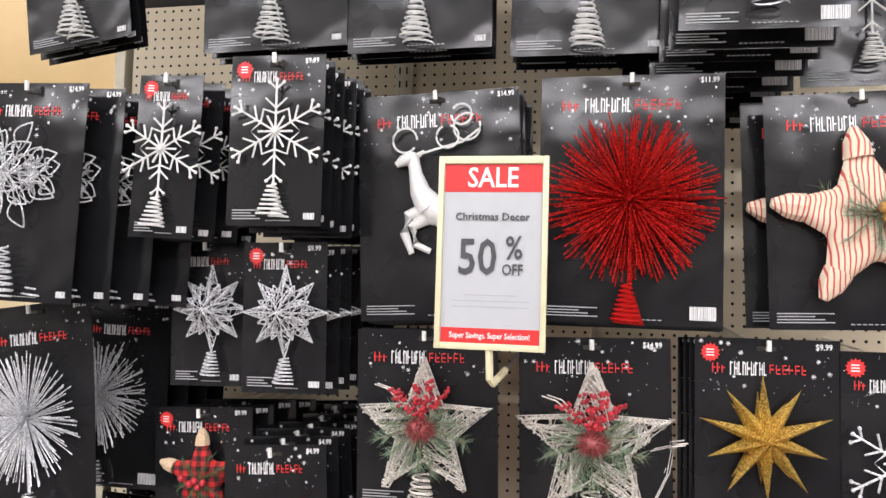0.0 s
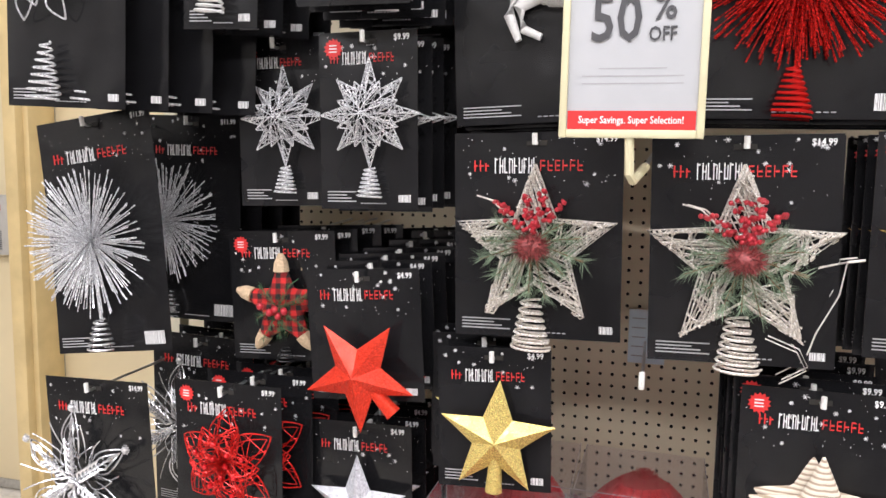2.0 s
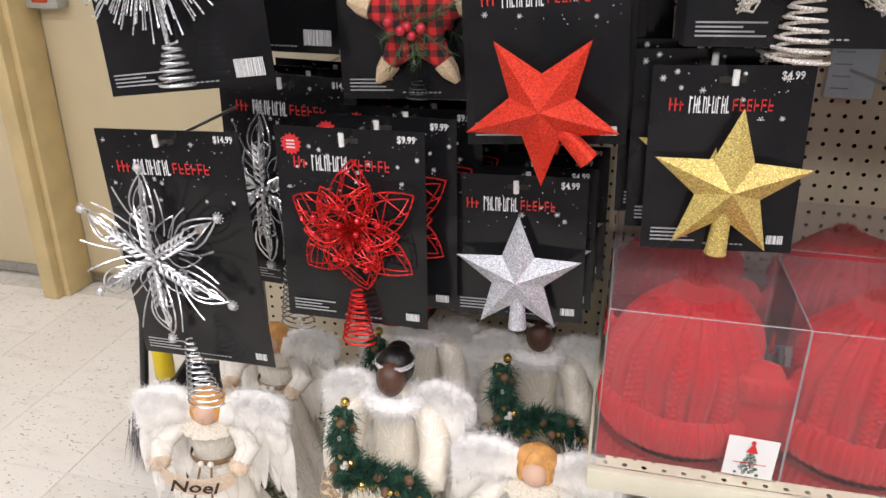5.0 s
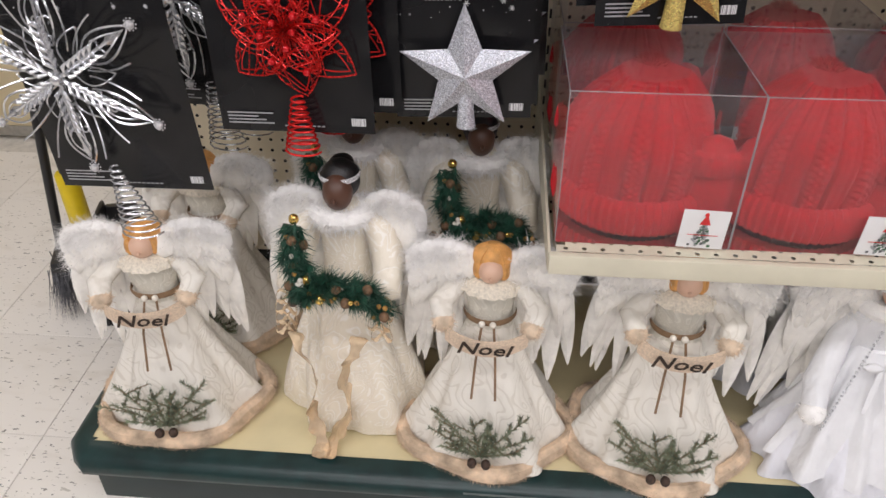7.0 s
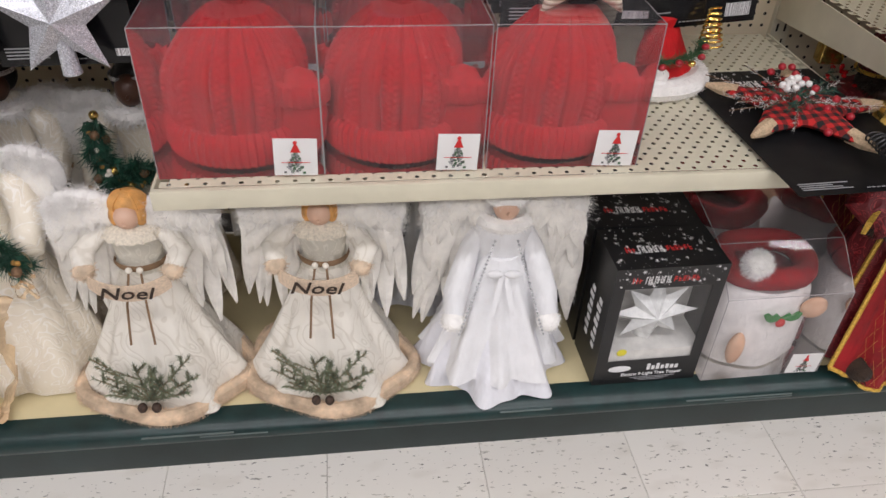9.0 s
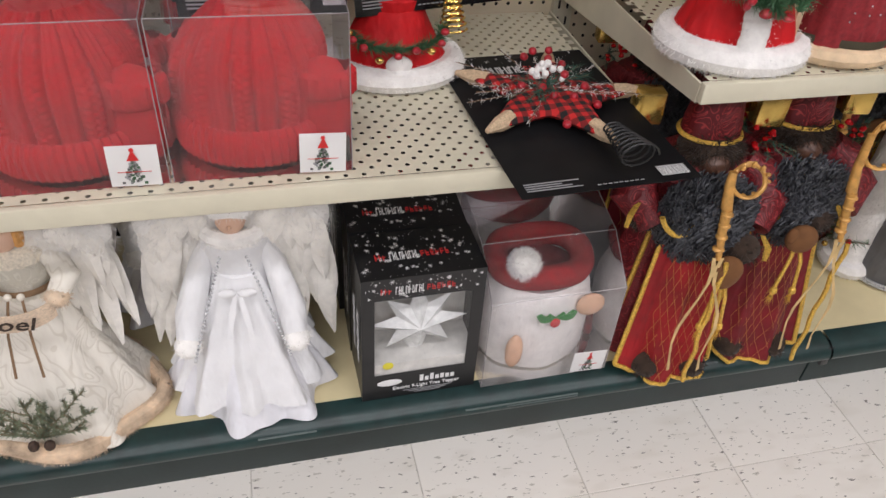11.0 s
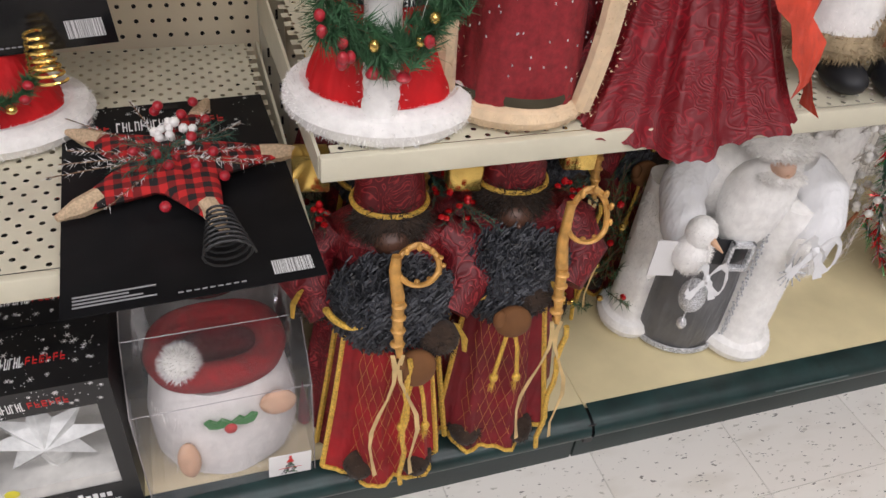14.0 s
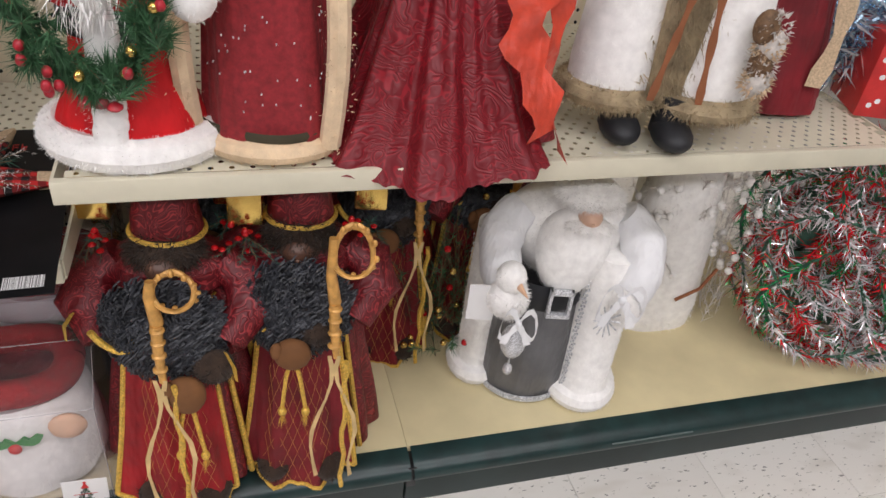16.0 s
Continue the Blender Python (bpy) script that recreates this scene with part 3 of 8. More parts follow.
door_leaf("door_1", -3.10, -2.06, -1)
door_leaf("door_2", -2.00, -1.05, 1)
mb = MB()
mb.box((-2.075, 1.295, 0), (-2.012, 1.469, HEAD), "frame_paint", 0.006)
mb.box((-2.014, 1.33, 0), (-1.985, 1.469, HEAD), "frame_paint", 0.006)
setting("trim", mb, "worn cream steel door mullion", True)
mb = MB()
mb.box((-3.15, 1.44, HEAD), (-1.0, 1.519, HEAD + 0.06), "frame_paint", 0.004)
setting("trim_head", mb, "cream steel door head", True)


def alarm(x, label, flip):
    al = thing("exit_alarm", pose(x, DOOR_Y, 1.18), label, "door alarm", "alarms on the exit doors")
    mb = MB()
    mb.box((-0.065, -0.06, -0.125), (0.065, -0.002, 0.125), "alarm_grey", 0.008)
    part("case", mb, al)
    z = 0.075 if flip else -0.09
    mb = MB()
    mb.box((-0.03, -0.066, z - 0.014), (0.03, -0.059, z + 0.014), "alarm_red", 0.003)
    part("lens", mb, al, "amber red warning lens")
    for i in range(9):
        mb = MB()
        zz = (-0.10 if flip else 0.03) + i * 0.009
        mb.box((-0.04, -0.0635, zz), (0.03, -0.0595, zz + 0.004), "cardedge")
        part("grille_slat", mb, al)
    mb = MB()
    mb.tube([(0, -0.06, -0.01), (0, -0.07, -0.01)], 0.013, "steel", 12)
    part("key_lock", mb, al)
    return al


alarm(-2.255, "grey exit door alarm box with a lit red lens", True)
alarm(-1.925, "grey exit door alarm box with a red lens", False)
for xa, xb in ((-3.0, -2.325), (-1.855, -1.1)):
    bar = thing("push_bar", pose(0, 0, 1.18), "brushed metal push bar across the exit door", "push bar")
    mb = MB()
    mb.box((xa, DOOR_Y - 0.055, -0.018), (xb, DOOR_Y - 0.020, 0.018), "steel", 0.006)
    part("bar", mb, bar)
    mb = MB()
    mb.box((xa + 0.02, DOOR_Y - 0.021, -0.012), (xb - 0.02, DOOR_Y - 0.001, 0.012), "alarm_grey", 0.003)
    part("rail", mb, bar)

for lx, ly in LAMPS:
    fx = thing("ceiling_light", pose(lx, ly, CEIL), "long white fluorescent strip light on the ceiling", "ceiling light", "strip lights")
    mb = MB()
    mb.box((-1.12, -0.13, -0.10), (1.12, 0.13, -0.001), "ceiling", 0.01)
    part("housing", mb, fx)

# ---- gondola shelving ----
PEG_Y, PITCH = 0.565, 0.0254
DECK_Z, SH1, SH2 = 0.15, 0.643, 0.760
gond = thing("gondola_shelving", pose(0, 0, 0), "beige steel gondola shelving with pegboard back and green base", "shelving")
mb = MB()
nx, nz = 118, 84
perforated(mb, -0.745, DECK_Z + 0.06, nx, nz, PITCH, PITCH, 0.0038, "peg", "xz", PEG_Y, 0.004)
part("pegboard", mb, gond, "beige perforated hardboard back panel", False)
# solid near-black backing paints the shade behind the peg holes
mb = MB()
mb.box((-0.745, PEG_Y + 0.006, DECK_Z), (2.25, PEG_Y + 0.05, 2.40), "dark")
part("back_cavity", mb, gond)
for ux, w in ((-0.778, 0.032), (0.028, 0.044), (1.238, 0.044), (2.46, 0.044)):
    mb = MB()
    mb.box((ux - w / 2, PEG_Y - 0.012, 0.0), (ux + w / 2, PEG_Y + 0.06, 2.42), "steel_beige", 0.003)
    part("upright", mb, gond)
    if w > 0.04:
        # near-black blocks on the face paint the shade inside the slots
        mb = MB()
        for i in range(60):
            z = 0.3 + i * 0.0345
            for s in (-0.009, 0.009):
                mb.box((ux + s - 0.002, PEG_Y - 0.0135, z), (ux + s + 0.002, PEG_Y - 0.0115, z + 0.017), "dark")
        tagged(part("slot", mb, gond, "dark upright slots"), kind="stuff")
mb = MB()
mb.box((-0.80, 0.02, DECK_Z - 0.02), (1.7000, PEG_Y, DECK_Z), "deck", 0.001)
part("deck", mb, gond, "yellowed base deck panel")
mb = MB()
mb.box((1.7006, 0.02, DECK_Z - 0.02), (3.3, PEG_Y, DECK_Z), "deck", 0.001)
part("deck", mb, gond, "yellowed base deck panel")


def bumper(xa, xb, left_end):
    """Rounded green nosing with two grooves, swept along the front edge."""
    prof = [(0.0, DECK_Z), (-0.010, DECK_Z - 0.001), (-0.020, DECK_Z - 0.006), (-0.027, DECK_Z - 0.015), (-0.030, DECK_Z - 0.027), (-0.029, DECK_Z - 0.036), (-0.024, DECK_Z - 0.043), (0.0, DECK_Z - 0.045)]
    prof = [(y * 1.7 + 0.022, z + 0.002) for y, z in prof]
    mb = MB()
    path = [(xa, 0.0)] if not left_end else [(xa, 0.5), (xa, 0.022), (xa + 0.006, 0.008), (xa + 0.022, 0.0)]
    path.append((xb, 0.0))
    v, f, k = [], [], len(prof)
    for i, (px, py) in enumerate(path):
        for y, z in prof:
            if left_end and i == 0:
                v.append((px + y, 0.5, z))
            elif left_end and i == 1:
                v.append((px + y, 0.03, z))
            elif left_end and i == 2:
                v.append((px + 0.012 + y * 0.72, 0.012 + y * 0.72, z))
            else:
                v.append((px if i else xa, y, z))
    for i in range(len(path) - 1):
        for j in range(k - 1):
            f.append((i * k + j, (i + 1) * k + j, (i + 1) * k + j + 1, i * k + j + 1))
    mb.add(v, f, "green")
    return mb


part("bumper", bumper(-0.815, 1.698, True), gond, "glossy dark green rounded nosing")
part("bumper", bumper(1.704, 3.3, False), gond, "glossy dark green rounded nosing")
mb = MB()
mb.box((-0.80, 0.012, 0.0), (1.699, 0.03, DECK_Z - 0.042), "kick", 0.002)
mb.box((-0.80, 0.03, 0.0), (-0.782, PEG_Y, DECK_Z - 0.042), "kick", 0.002)
part("kickplate", mb, gond, "scuffed dark green kickplate")
mb = MB()
mb.box((1.703, 0.012, 0.0), (3.3, 0.03, DECK_Z - 0.042), "kick", 0.002)
part("kickplate", mb, gond, "scuffed dark green kickplate")
mb = MB()
mb.box((1.692, -0.020, DECK_Z - 0.06), (1.710, 0.02, DECK_Z - 0.008), "black_plastic", 0.002)
part("joint_bracket", mb, gond, "black plastic joint clip")
for sx, sy, sz, ln in ((-0.1, -0.0078, 0.135, 0.16), (0.0, -0.0076, 0.129, 0.12), (0.55, -0.0078, 0.137, 0.10), (0.92, -0.0076, 0.131, 0.22), (1.0, -0.0078, 0.126, 0.14), (2.1, -0.0076, 0.131, 0.18)):
    mb = MB()
    mb.box((sx, sy - 0.0216, sz), (sx + ln, sy - 0.0178, sz + 0.0012), "scuff")
    part("scuff_line", mb, gond, "pale scuff line")


def shelf(name, xa, xb, z, yf):
    sh = part(name, MB_tray(xa, xb, z, yf), gond, "beige perforated steel shelf", False)
    mb = MB()
    mb.box((xa + 0.001, yf - 0.0025, z - 0.030), (xb - 0.001, yf + 0.010, z + 0.0015), "steel_beige", 0.002)
    part("front_lip", mb, sh)
    for x in (xa, xb - 0.004):
        mb = MB()
        mb.add([(x, yf + 0.01, z - 0.032), (x, PEG_Y - 0.014, z - 0.085), (x, PEG_Y - 0.014, z - 0.002), (x, yf + 0.01, z - 0.002),
                (x + 0.004, yf + 0.01, z - 0.032), (x + 0.004, PEG_Y - 0.014, z - 0.085), (x + 0.004, PEG_Y - 0.014, z - 0.002), (x + 0.004, yf + 0.01, z - 0.002)],
               [(0, 1, 2, 3), (7, 6, 5, 4), (0, 4, 5, 1), (1, 5, 6, 2), (2, 6, 7, 3), (3, 7, 4, 0)], "steel_beige")
        part("bracket", mb, sh)
    return sh


def MB_tray(xa, xb, z, yf):
    mb = MB()
    n = int((xb - xa - 0.03) / PITCH)
    off = ((xb - xa) - n * PITCH) / 2
    rows = int((PEG_Y - yf - 0.03) / 0.0155)
    perforated(mb, xa + off - PITCH / 4, yf + 0.012, n, rows, PITCH, 0.0155, 0.0036, "steel_beige", "xy", z, 0.003, True)
    return mb


shelf("shelf", 0.008, 1.212, SH1, -0.012)
shelf("shelf", 1.218, 2.48, SH2, -0.014)


# ---- shared detail for the carded tree toppers ----
def sheet(w, h, mat, bend=0.0, thick=0.0012, n=8, top=0.03):
    """A card hung from its slot, curling towards the viewer at the foot."""
    mb = MB()
    v = []
    for s in (0, 1):
        for i in range(n + 1):
            z = top - h * i / n
            y = -bend * (i / n) ** 2 + s * thick
            v += [(-w / 2, y, z), (w / 2, y, z)]
    k, f = 2 * (n + 1), []
    for i in range(n):
        o = 2 * i
        f += [(o, o + 2, o + 3, o + 1), (k + o, k + o + 1, k + o + 3, k + o + 2), (o, k + o, k + o + 2, o + 2), (o + 1, o + 3, k + o + 3, k + o + 1)]
    f += [(0, 1, k + 1, k), (2 * n, k + 2 * n, k + 2 * n + 1, 2 * n + 1)]
    mb.add(v, f, mat)
    return mb


def logo(w):
    """White and red upright bars in place of the maker's mark."""
    a, b = MB(), MB()
    x = -w * 0.24
    for i in range(9):
        bw = w * 0.020
        a.box((x, -0.0004, -0.011), (x + bw * 0.30, 0.0004, 0.011), "white")
        a.box((x + bw * 0.30, -0.0004, 0.0075 - 0.009 * (i % 3)), (x + bw * 0.9, 0.0004, 0.0098 - 0.009 * (i % 3)), "white")
        if i % 2:
            a.box((x + bw * 0.82, -0.0004, -0.0105), (x + bw * 1.08, 0.0004, 0.0085), "white")
        x += bw * 1.38
    x += w * 0.012
    for i in range(6):
        bw = w * 0.034
        b.box((x, -0.0004, -0.0075), (x + bw * 0.15, 0.0004, 0.0075), "red_print")
        if i % 2 == 0:
            b.box((x + bw * 0.22, -0.0004, 0.0056), (x + bw * 0.8, 0.0004, 0.0075), "red_print")
        b.box((x + bw * 0.22, -0.0004, -0.0015), (x + bw * 0.8, 0.0004, 0.0010), "red_print")
        if i in (1, 2, 5):
            b.box((x + bw * 0.22, -0.0004, -0.0075), (x + bw * 0.8, 0.0004, -0.0058), "red_print")
        x += bw * 1.22
    for i in range(3):
        b.box((-w * 0.36 + i * w * 0.032, -0.0004, -0.008), (-w * 0.352 + i * w * 0.032, 0.0004, 0.004 + 0.004 * (i < 2)), "red_print")
        b.box((-w * 0.362 + i * w * 0.032, -0.0004, -0.001), (-w * 0.338 + i * w * 0.032, 0.0004, 0.001), "red_print")
    return a, b


def snow(w, h0, h1, n, rng):
    mb = MB()
    for i in range(n):
        x, z = rng.uniform(-w / 2 * 0.93, w / 2 * 0.93), rng.uniform(h1, h0)
        if rng.rand() < 0.22:
            r = rng.uniform(0.0026, 0.0048)
            for a in (0, 60, 120):
                c, s = math.cos(math.radians(a)), math.sin(math.radians(a))
                mb.add([(x - r * c - 0.0004 * s, 0, z - r * s + 0.0004 * c), (x - r * c + 0.0004 * s, 0, z - r * s - 0.0004 * c), (x + r * c + 0.0004 * s, 0, z + r * s - 0.0004 * c), (x + r * c - 0.0004 * s, 0, z + r * s + 0.0004 * c)], [(0, 1, 2, 3)], "white")
        else:
            r = rng.uniform(0.0003, 0.0010)
            mb.add([(x + r * math.cos(a), 0, z + r * math.sin(a)) for a in np.arange(5) * 1.2566], [(0, 1, 2, 3, 4)], "white")
    return mb


def hook(parent, length, tilt=3.0):
    """A zinc peg hook running back from the card to the board."""
    mb = MB()
    mb.tube([(0, -0.02, 0.016), (0, -0.012, 0.012), (0, 0.0, 0.013), (0, length, 0.013 + length * math.tan(math.radians(tilt)))], 0.0028, "chrome", 6)
    hk = part("peg_hook", mb, parent)
    mb = MB()
    mb.tube([(0, -0.021, 0.010), (0, -0.022, 0.028)], 0.0042, "hooktip", 8)
    part("hook_tip", mb, hk, "white vinyl hook tip")


def topper(m, w, h, label, deco, price="", badge=False, bend=0.0, seed=0, big_bar=False, hook_len=0.3, title=0.055, printed=True, stock="card"):
    rng = np.random.RandomState(seed)
    t = thing("tree_topper", m, label, "tree topper", "carded tree toppers")
    card = part("backing_card", sheet(w, h, stock, bend), t, "glossy black printed backing card")
    if printed:
        tagged(part("snow_print", snow(w, 0.024, 0.03 - title * 1.9, int(w * 230), rng), card, "white snow dots", False, Matrix.Translation((0, -0.0010, 0))), kind="stuff")
        a, b = logo(w)
        k = Matrix.Translation((0, -0.0012, 0.03 - title)) @ Matrix.Diagonal((1.05, 1, 1.0 + (w - 0.2) * 2, 1))
        tagged(part("white_print", a, card, "white printed letters", False, k), kind="stuff")
        tagged(part("red_print", b, card, "red printed letters", False, k), kind="stuff")
    mb = MB()
    bw, bh = (0.045, 0.024) if big_bar else (0.021, 0.012)
    zb = 0.03 - h + 0.012
    yb = -bend * 0.97 - 0.0016
    mb.quad((w / 2 - bw - 0.012, yb, zb), (w / 2 - 0.012, yb, zb), (w / 2 - 0.012, yb, zb + bh), (w / 2 - bw - 0.012, yb, zb + bh), "barcode")
    part("barcode", mb, card, "white barcode patch")
    mb = MB()
    for i in range(4):
        mb.box((-w / 2 + 0.012, yb, zb + i * 0.0052), (-w / 2 + 0.012 + w * (0.30 - 0.05 * (i % 3)), yb + 0.0006, zb + i * 0.0052 + 0.0020), "grey_print")
    for i in range(9):
        mb.box((-w * 0.08 + i * w * 0.03, yb, zb - 0.003), (-w * 0.08 + i * w * 0.03 + w * 0.02, yb + 0.0006, zb - 0.0012), "grey_print")
    tagged(part("small_print", mb, card, "small grey printed lines"), kind="stuff")
    # near-black strip paints the shade of the punched slot
    mb = MB()
    mb.box((-0.016, -0.0016, 0.009), (0.016, -0.0008, 0.017), "dark", 0.0)
    part("hang_slot", mb, card)
    if badge:
        mb = MB()
        pts = [((0.017 if i % 2 else 0.013) * math.cos(i * math.pi / 14), -0.0014, (0.017 if i % 2 else 0.013) * math.sin(i * math.pi / 14)) for i in range(28)]
        mb.add(pts, [tuple(range(28))], "red_print")
        part("badge", mb, card, "red starburst badge", False, Matrix.Translation((-w / 2 + 0.026, 0, 0.004)))
        mb = MB()
        for i in range(3):
            mb.box((-0.007, -0.0022, 0.004 - i * 0.005), (0.006, -0.0016, 0.006 - i * 0.005), "label")
        part("badge_print", mb, card, m=Matrix.Translation((-w / 2 + 0.026, 0, 0.004)))
    if price:
        lettering("price", price, 0.014, w / 2 - 0.026, -0.0016, 0.018, "white", card, 0.85)
    for item in deco:
        name, dm, dlabel = item
        if isinstance(dm, list):
            for spot, mesh in dm:
                part(name, mesh, t, dlabel, m=Matrix.Translation(spot))
        else:
            part(name, dm, t, dlabel)
    if hook_len:
        hook(t, hook_len)
    return t


def coil(mat, x, ztop, zbot, r0, r1, turns=7, wire=0.0013, y=-0.02, lean=0.0):
    n = int(turns * 14)
    u = np.linspace(0, 1, n)
    a = u * turns * 2 * math.pi
    r = r0 + (r1 - r0) * u
    mb = MB()
    mb.tube(np.stack([x + lean * u + r * np.cos(a), y - 0.3 * (r1 - r0) * u + r * 0.7 * np.sin(a), ztop + (zbot - ztop) * u], 1), wire, mat, 5)
    return mb


def star_outline(R, r, n=5, rot=90.0):
    out = []
    for i in range(2 * n):
        a = math.radians(rot + i * 180.0 / n)
        q = R if i % 2 == 0 else r
        out.append((q * math.cos(a), q * math.sin(a)))
    return np.array(out)


def facet_star(R, r, mat, depth, n=5, c=(0, 0), y=-0.02, rot=90.0, vary=None):
    o = star_outline(R, r, n, rot)
    if vary is not None:
        o[::2] *= np.asarray(vary)[:, None]
    mb = MB()
    v = [(c[0] + p[0], y, c[1] + p[1]) for p in o] + [(c[0], y - depth, c[1]), (c[0], y + min(depth, 0.016), c[1])]
    k = 2 * n
    f = [(i, k, (i + 1) % k) for i in range(k)] + [(i, (i + 1) % k, k + 1) for i in range(k)]
    # separate vertices keep the creases crisp
    vv, ff = [], []
    for tri in f:
        ff.append((len(vv), len(vv) + 1, len(vv) + 2))
        vv += [v[i] for i in tri]
    mb.add(vv, ff, mat)
    return mb


def puffy_star(R, r, mat, depth, tip=None, c=(0, 0), y=-0.025, rot=90.0):
    o = star_outline(R, r, 5, rot)
    pts = []
    for i in range(10):
        a, b = o[i], o[(i + 1) % 10]
        pts += [a + (b - a) * u for u in (0.06, 0.35, 0.65, 0.94)]
    pts = np.array(pts)
    n = len(pts)
    mb, v, f = MB(), [], []
    rings = [(1.0, 0.0), (0.93, 0.45), (0.75, 0.8), (0.45, 1.0), (0.02, 1.05)]
    for s in (-1, 1):
        for q, hgt in rings:
            for p in pts:
                loc = min(1.0, 1.25 - 0.6 * np.linalg.norm(p) / R)
                v.append((c[0] + p[0] * q, y + s * depth * hgt * loc, c[1] + p[1] * q))
    kr = len(rings)
    for s in range(2):
        for i in range(kr - 1):
            for j in range(n):
                o0, o1 = (s * kr + i) * n, (s * kr + i + 1) * n
                q = (o0 + j, o0 + (j + 1) % n, o1 + (j + 1) % n, o1 + j)
                f.append(q if s == 0 else q[::-1])
    mb.add(v, f, mat)
    if tip:
        for i in range(0, 10, 2):
            d = o[i] / np.linalg.norm(o[i])
            p0, p1 = o[i] * 0.66, o[i] * 1.0
            mb.tube([(c[0] + p0[0], y, c[1] + p0[1]), (c[0] + (p0[0] + p1[0]) / 2, y, c[1] + (p0[1] + p1[1]) / 2), (c[0] + p1[0], y, c[1] + p1[1])], [depth * 0.98, depth * 0.85, depth * 0.30], tip, 8)
    return mb


def wire_star(R, r, n, mat, depth, c=(0, 0), y=-0.02, wire=0.0009, rungs=9, rot=90.0, vary=None):
    """Star of wire spikes, each a cage crossed by rungs."""
    mb = MB()
    for i in range(n):
        a = math.radians(rot + i * 360.0 / n)
        d, s = np.array([math.cos(a), math.sin(a)]), np.array([-math.sin(a), math.cos(a)])
        Ri = R * (vary[i] if vary is not None else 1.0)
        hw = r * math.tan(math.pi / n) * 1.05
        base = [d * r + s * hw, d * r - s * hw]
        tip = np.array([c[0] + d[0] * Ri, y, c[1] + d[1] * Ri])
        A = np.array([c[0] + base[0][0], y, c[1] + base[0][1]])
        B = np.array([c[0] + base[1][0], y, c[1] + base[1][1]])
        C = np.array([c[0] + d[0] * r * 0.35, y - depth, c[1] + d[1] * r * 0.35])
        for P in (A, B, C):
            mb.tube([P, (P + tip) / 2, tip], wire * 1.3, mat, 4)
        mb.tube([A, C, B], wire, mat, 4)
        mb.tube([C, (c[0], y - depth, c[1])], wire, mat, 4)
        for k in range(rungs):
            u, w = RNG.uniform(0, 0.85), RNG.uniform(0, 0.85)
            P, Q = [(A, C), (C, B), (A, B)][k % 3]
            mb.tube([P + (tip - P) * u, Q + (tip - Q) * w], wire * 0.9, mat, 4)
    return mb


def wicker_star(R, r, mat, seed):
    rng = np.random.RandomState(seed)
    o = star_outline(R, r)
    mb = MB()
    P = lambda p, y: np.array([p[0], y, p[1]])
    for y in (-0.012, -0.030):
        mb.tube([P(o[i % 10] * (1 if y > -0.02 else 0.93), y) for i in range(11)], 0.0022, mat, 5)
    for i in range(0, 10, 2):
        tip, l, rr = o[i], o[i - 1], o[(i + 1) % 10]
        for k in range(30):
            a, b = rng.uniform(0.0, 0.95), rng.uniform(0.0, 0.95)
            p = l + (tip - l) * a if k % 2 else l * a * 0.9
            q = rr + (tip - rr) * b if k % 3 else rr + (tip - rr) * min(1, a + 0.15)
            y0, y1 = rng.uniform(-0.036, -0.012), rng.uniform(-0.036, -0.012)
            mid = (P(p, y0) + P(q, y1)) / 2 + rng.normal(0, 0.003, 3)
            mb.tube([P(p, y0), mid, P(q, y1)], rng.uniform(0.0008, 0.0017), mat, 4)
    return mb


def sprig(mb, a, b, mat, needle=0.018, n=70, width=0.0006, twig="cone"):
    a, b = np.asarray(a, float), np.asarray(b, float)
    mb.tube([a, (a + b) / 2, b], 0.0009, twig, 4)
    u = RNG.uniform(0, 1, n)
    d = b - a
    d /= np.linalg.norm(d) + 1e-9
    side = RNG.normal(0, 1, (n, 3))
    side /= np.linalg.norm(side, axis=1)[:, None]
    mb.spikes(a + (b - a) * u[:, None], d * 0.8 + side * 0.8, needle, width, mat, 0.1)


def greenery(spread, mat, needle, n, c=(0, 0), y=-0.04, wedge=None):
    mb = MB()
    for i in range(n):
        a = RNG.uniform(0, 2 * math.pi) if wedge is None else math.radians(wedge[i % len(wedge)] + RNG.normal(0, 6))
        L = spread * RNG.uniform(0.6, 1.0)
        sprig(mb, (c[0], y, c[1]), (c[0] + L * math.cos(a), y - RNG.uniform(-0.004, 0.02), c[1] + L * math.sin(a)), mat, needle, 64)
    return mb


def cluster(n, spread, r, mat, c, y, sx=1.0, sz=1.0):
    mb = MB()
    for i in range(n):
        p = RNG.normal(0, 1, 3) * spread
        mb.ball((c[0] + p[0] * sx, y + p[1] * 0.4, c[1] + p[2] * sz), r * RNG.uniform(0.75, 1.2), mat, 7, 5)
    return mb


def berries(n, spread, r, mat, c, y):
    """Single berries on one shared mesh: (place, mesh) for each."""
    mb = MB()
    mb.ball((0, 0, 0), (r, r * 0.95, r * 1.05), mat, 9, 7)
    me = mb.mesh("berry")
    return [((c[0] + q[0], y + 0.4 * q[1], c[1] + q[2]), me) for q in RNG.normal(0, spread, (n, 3))]


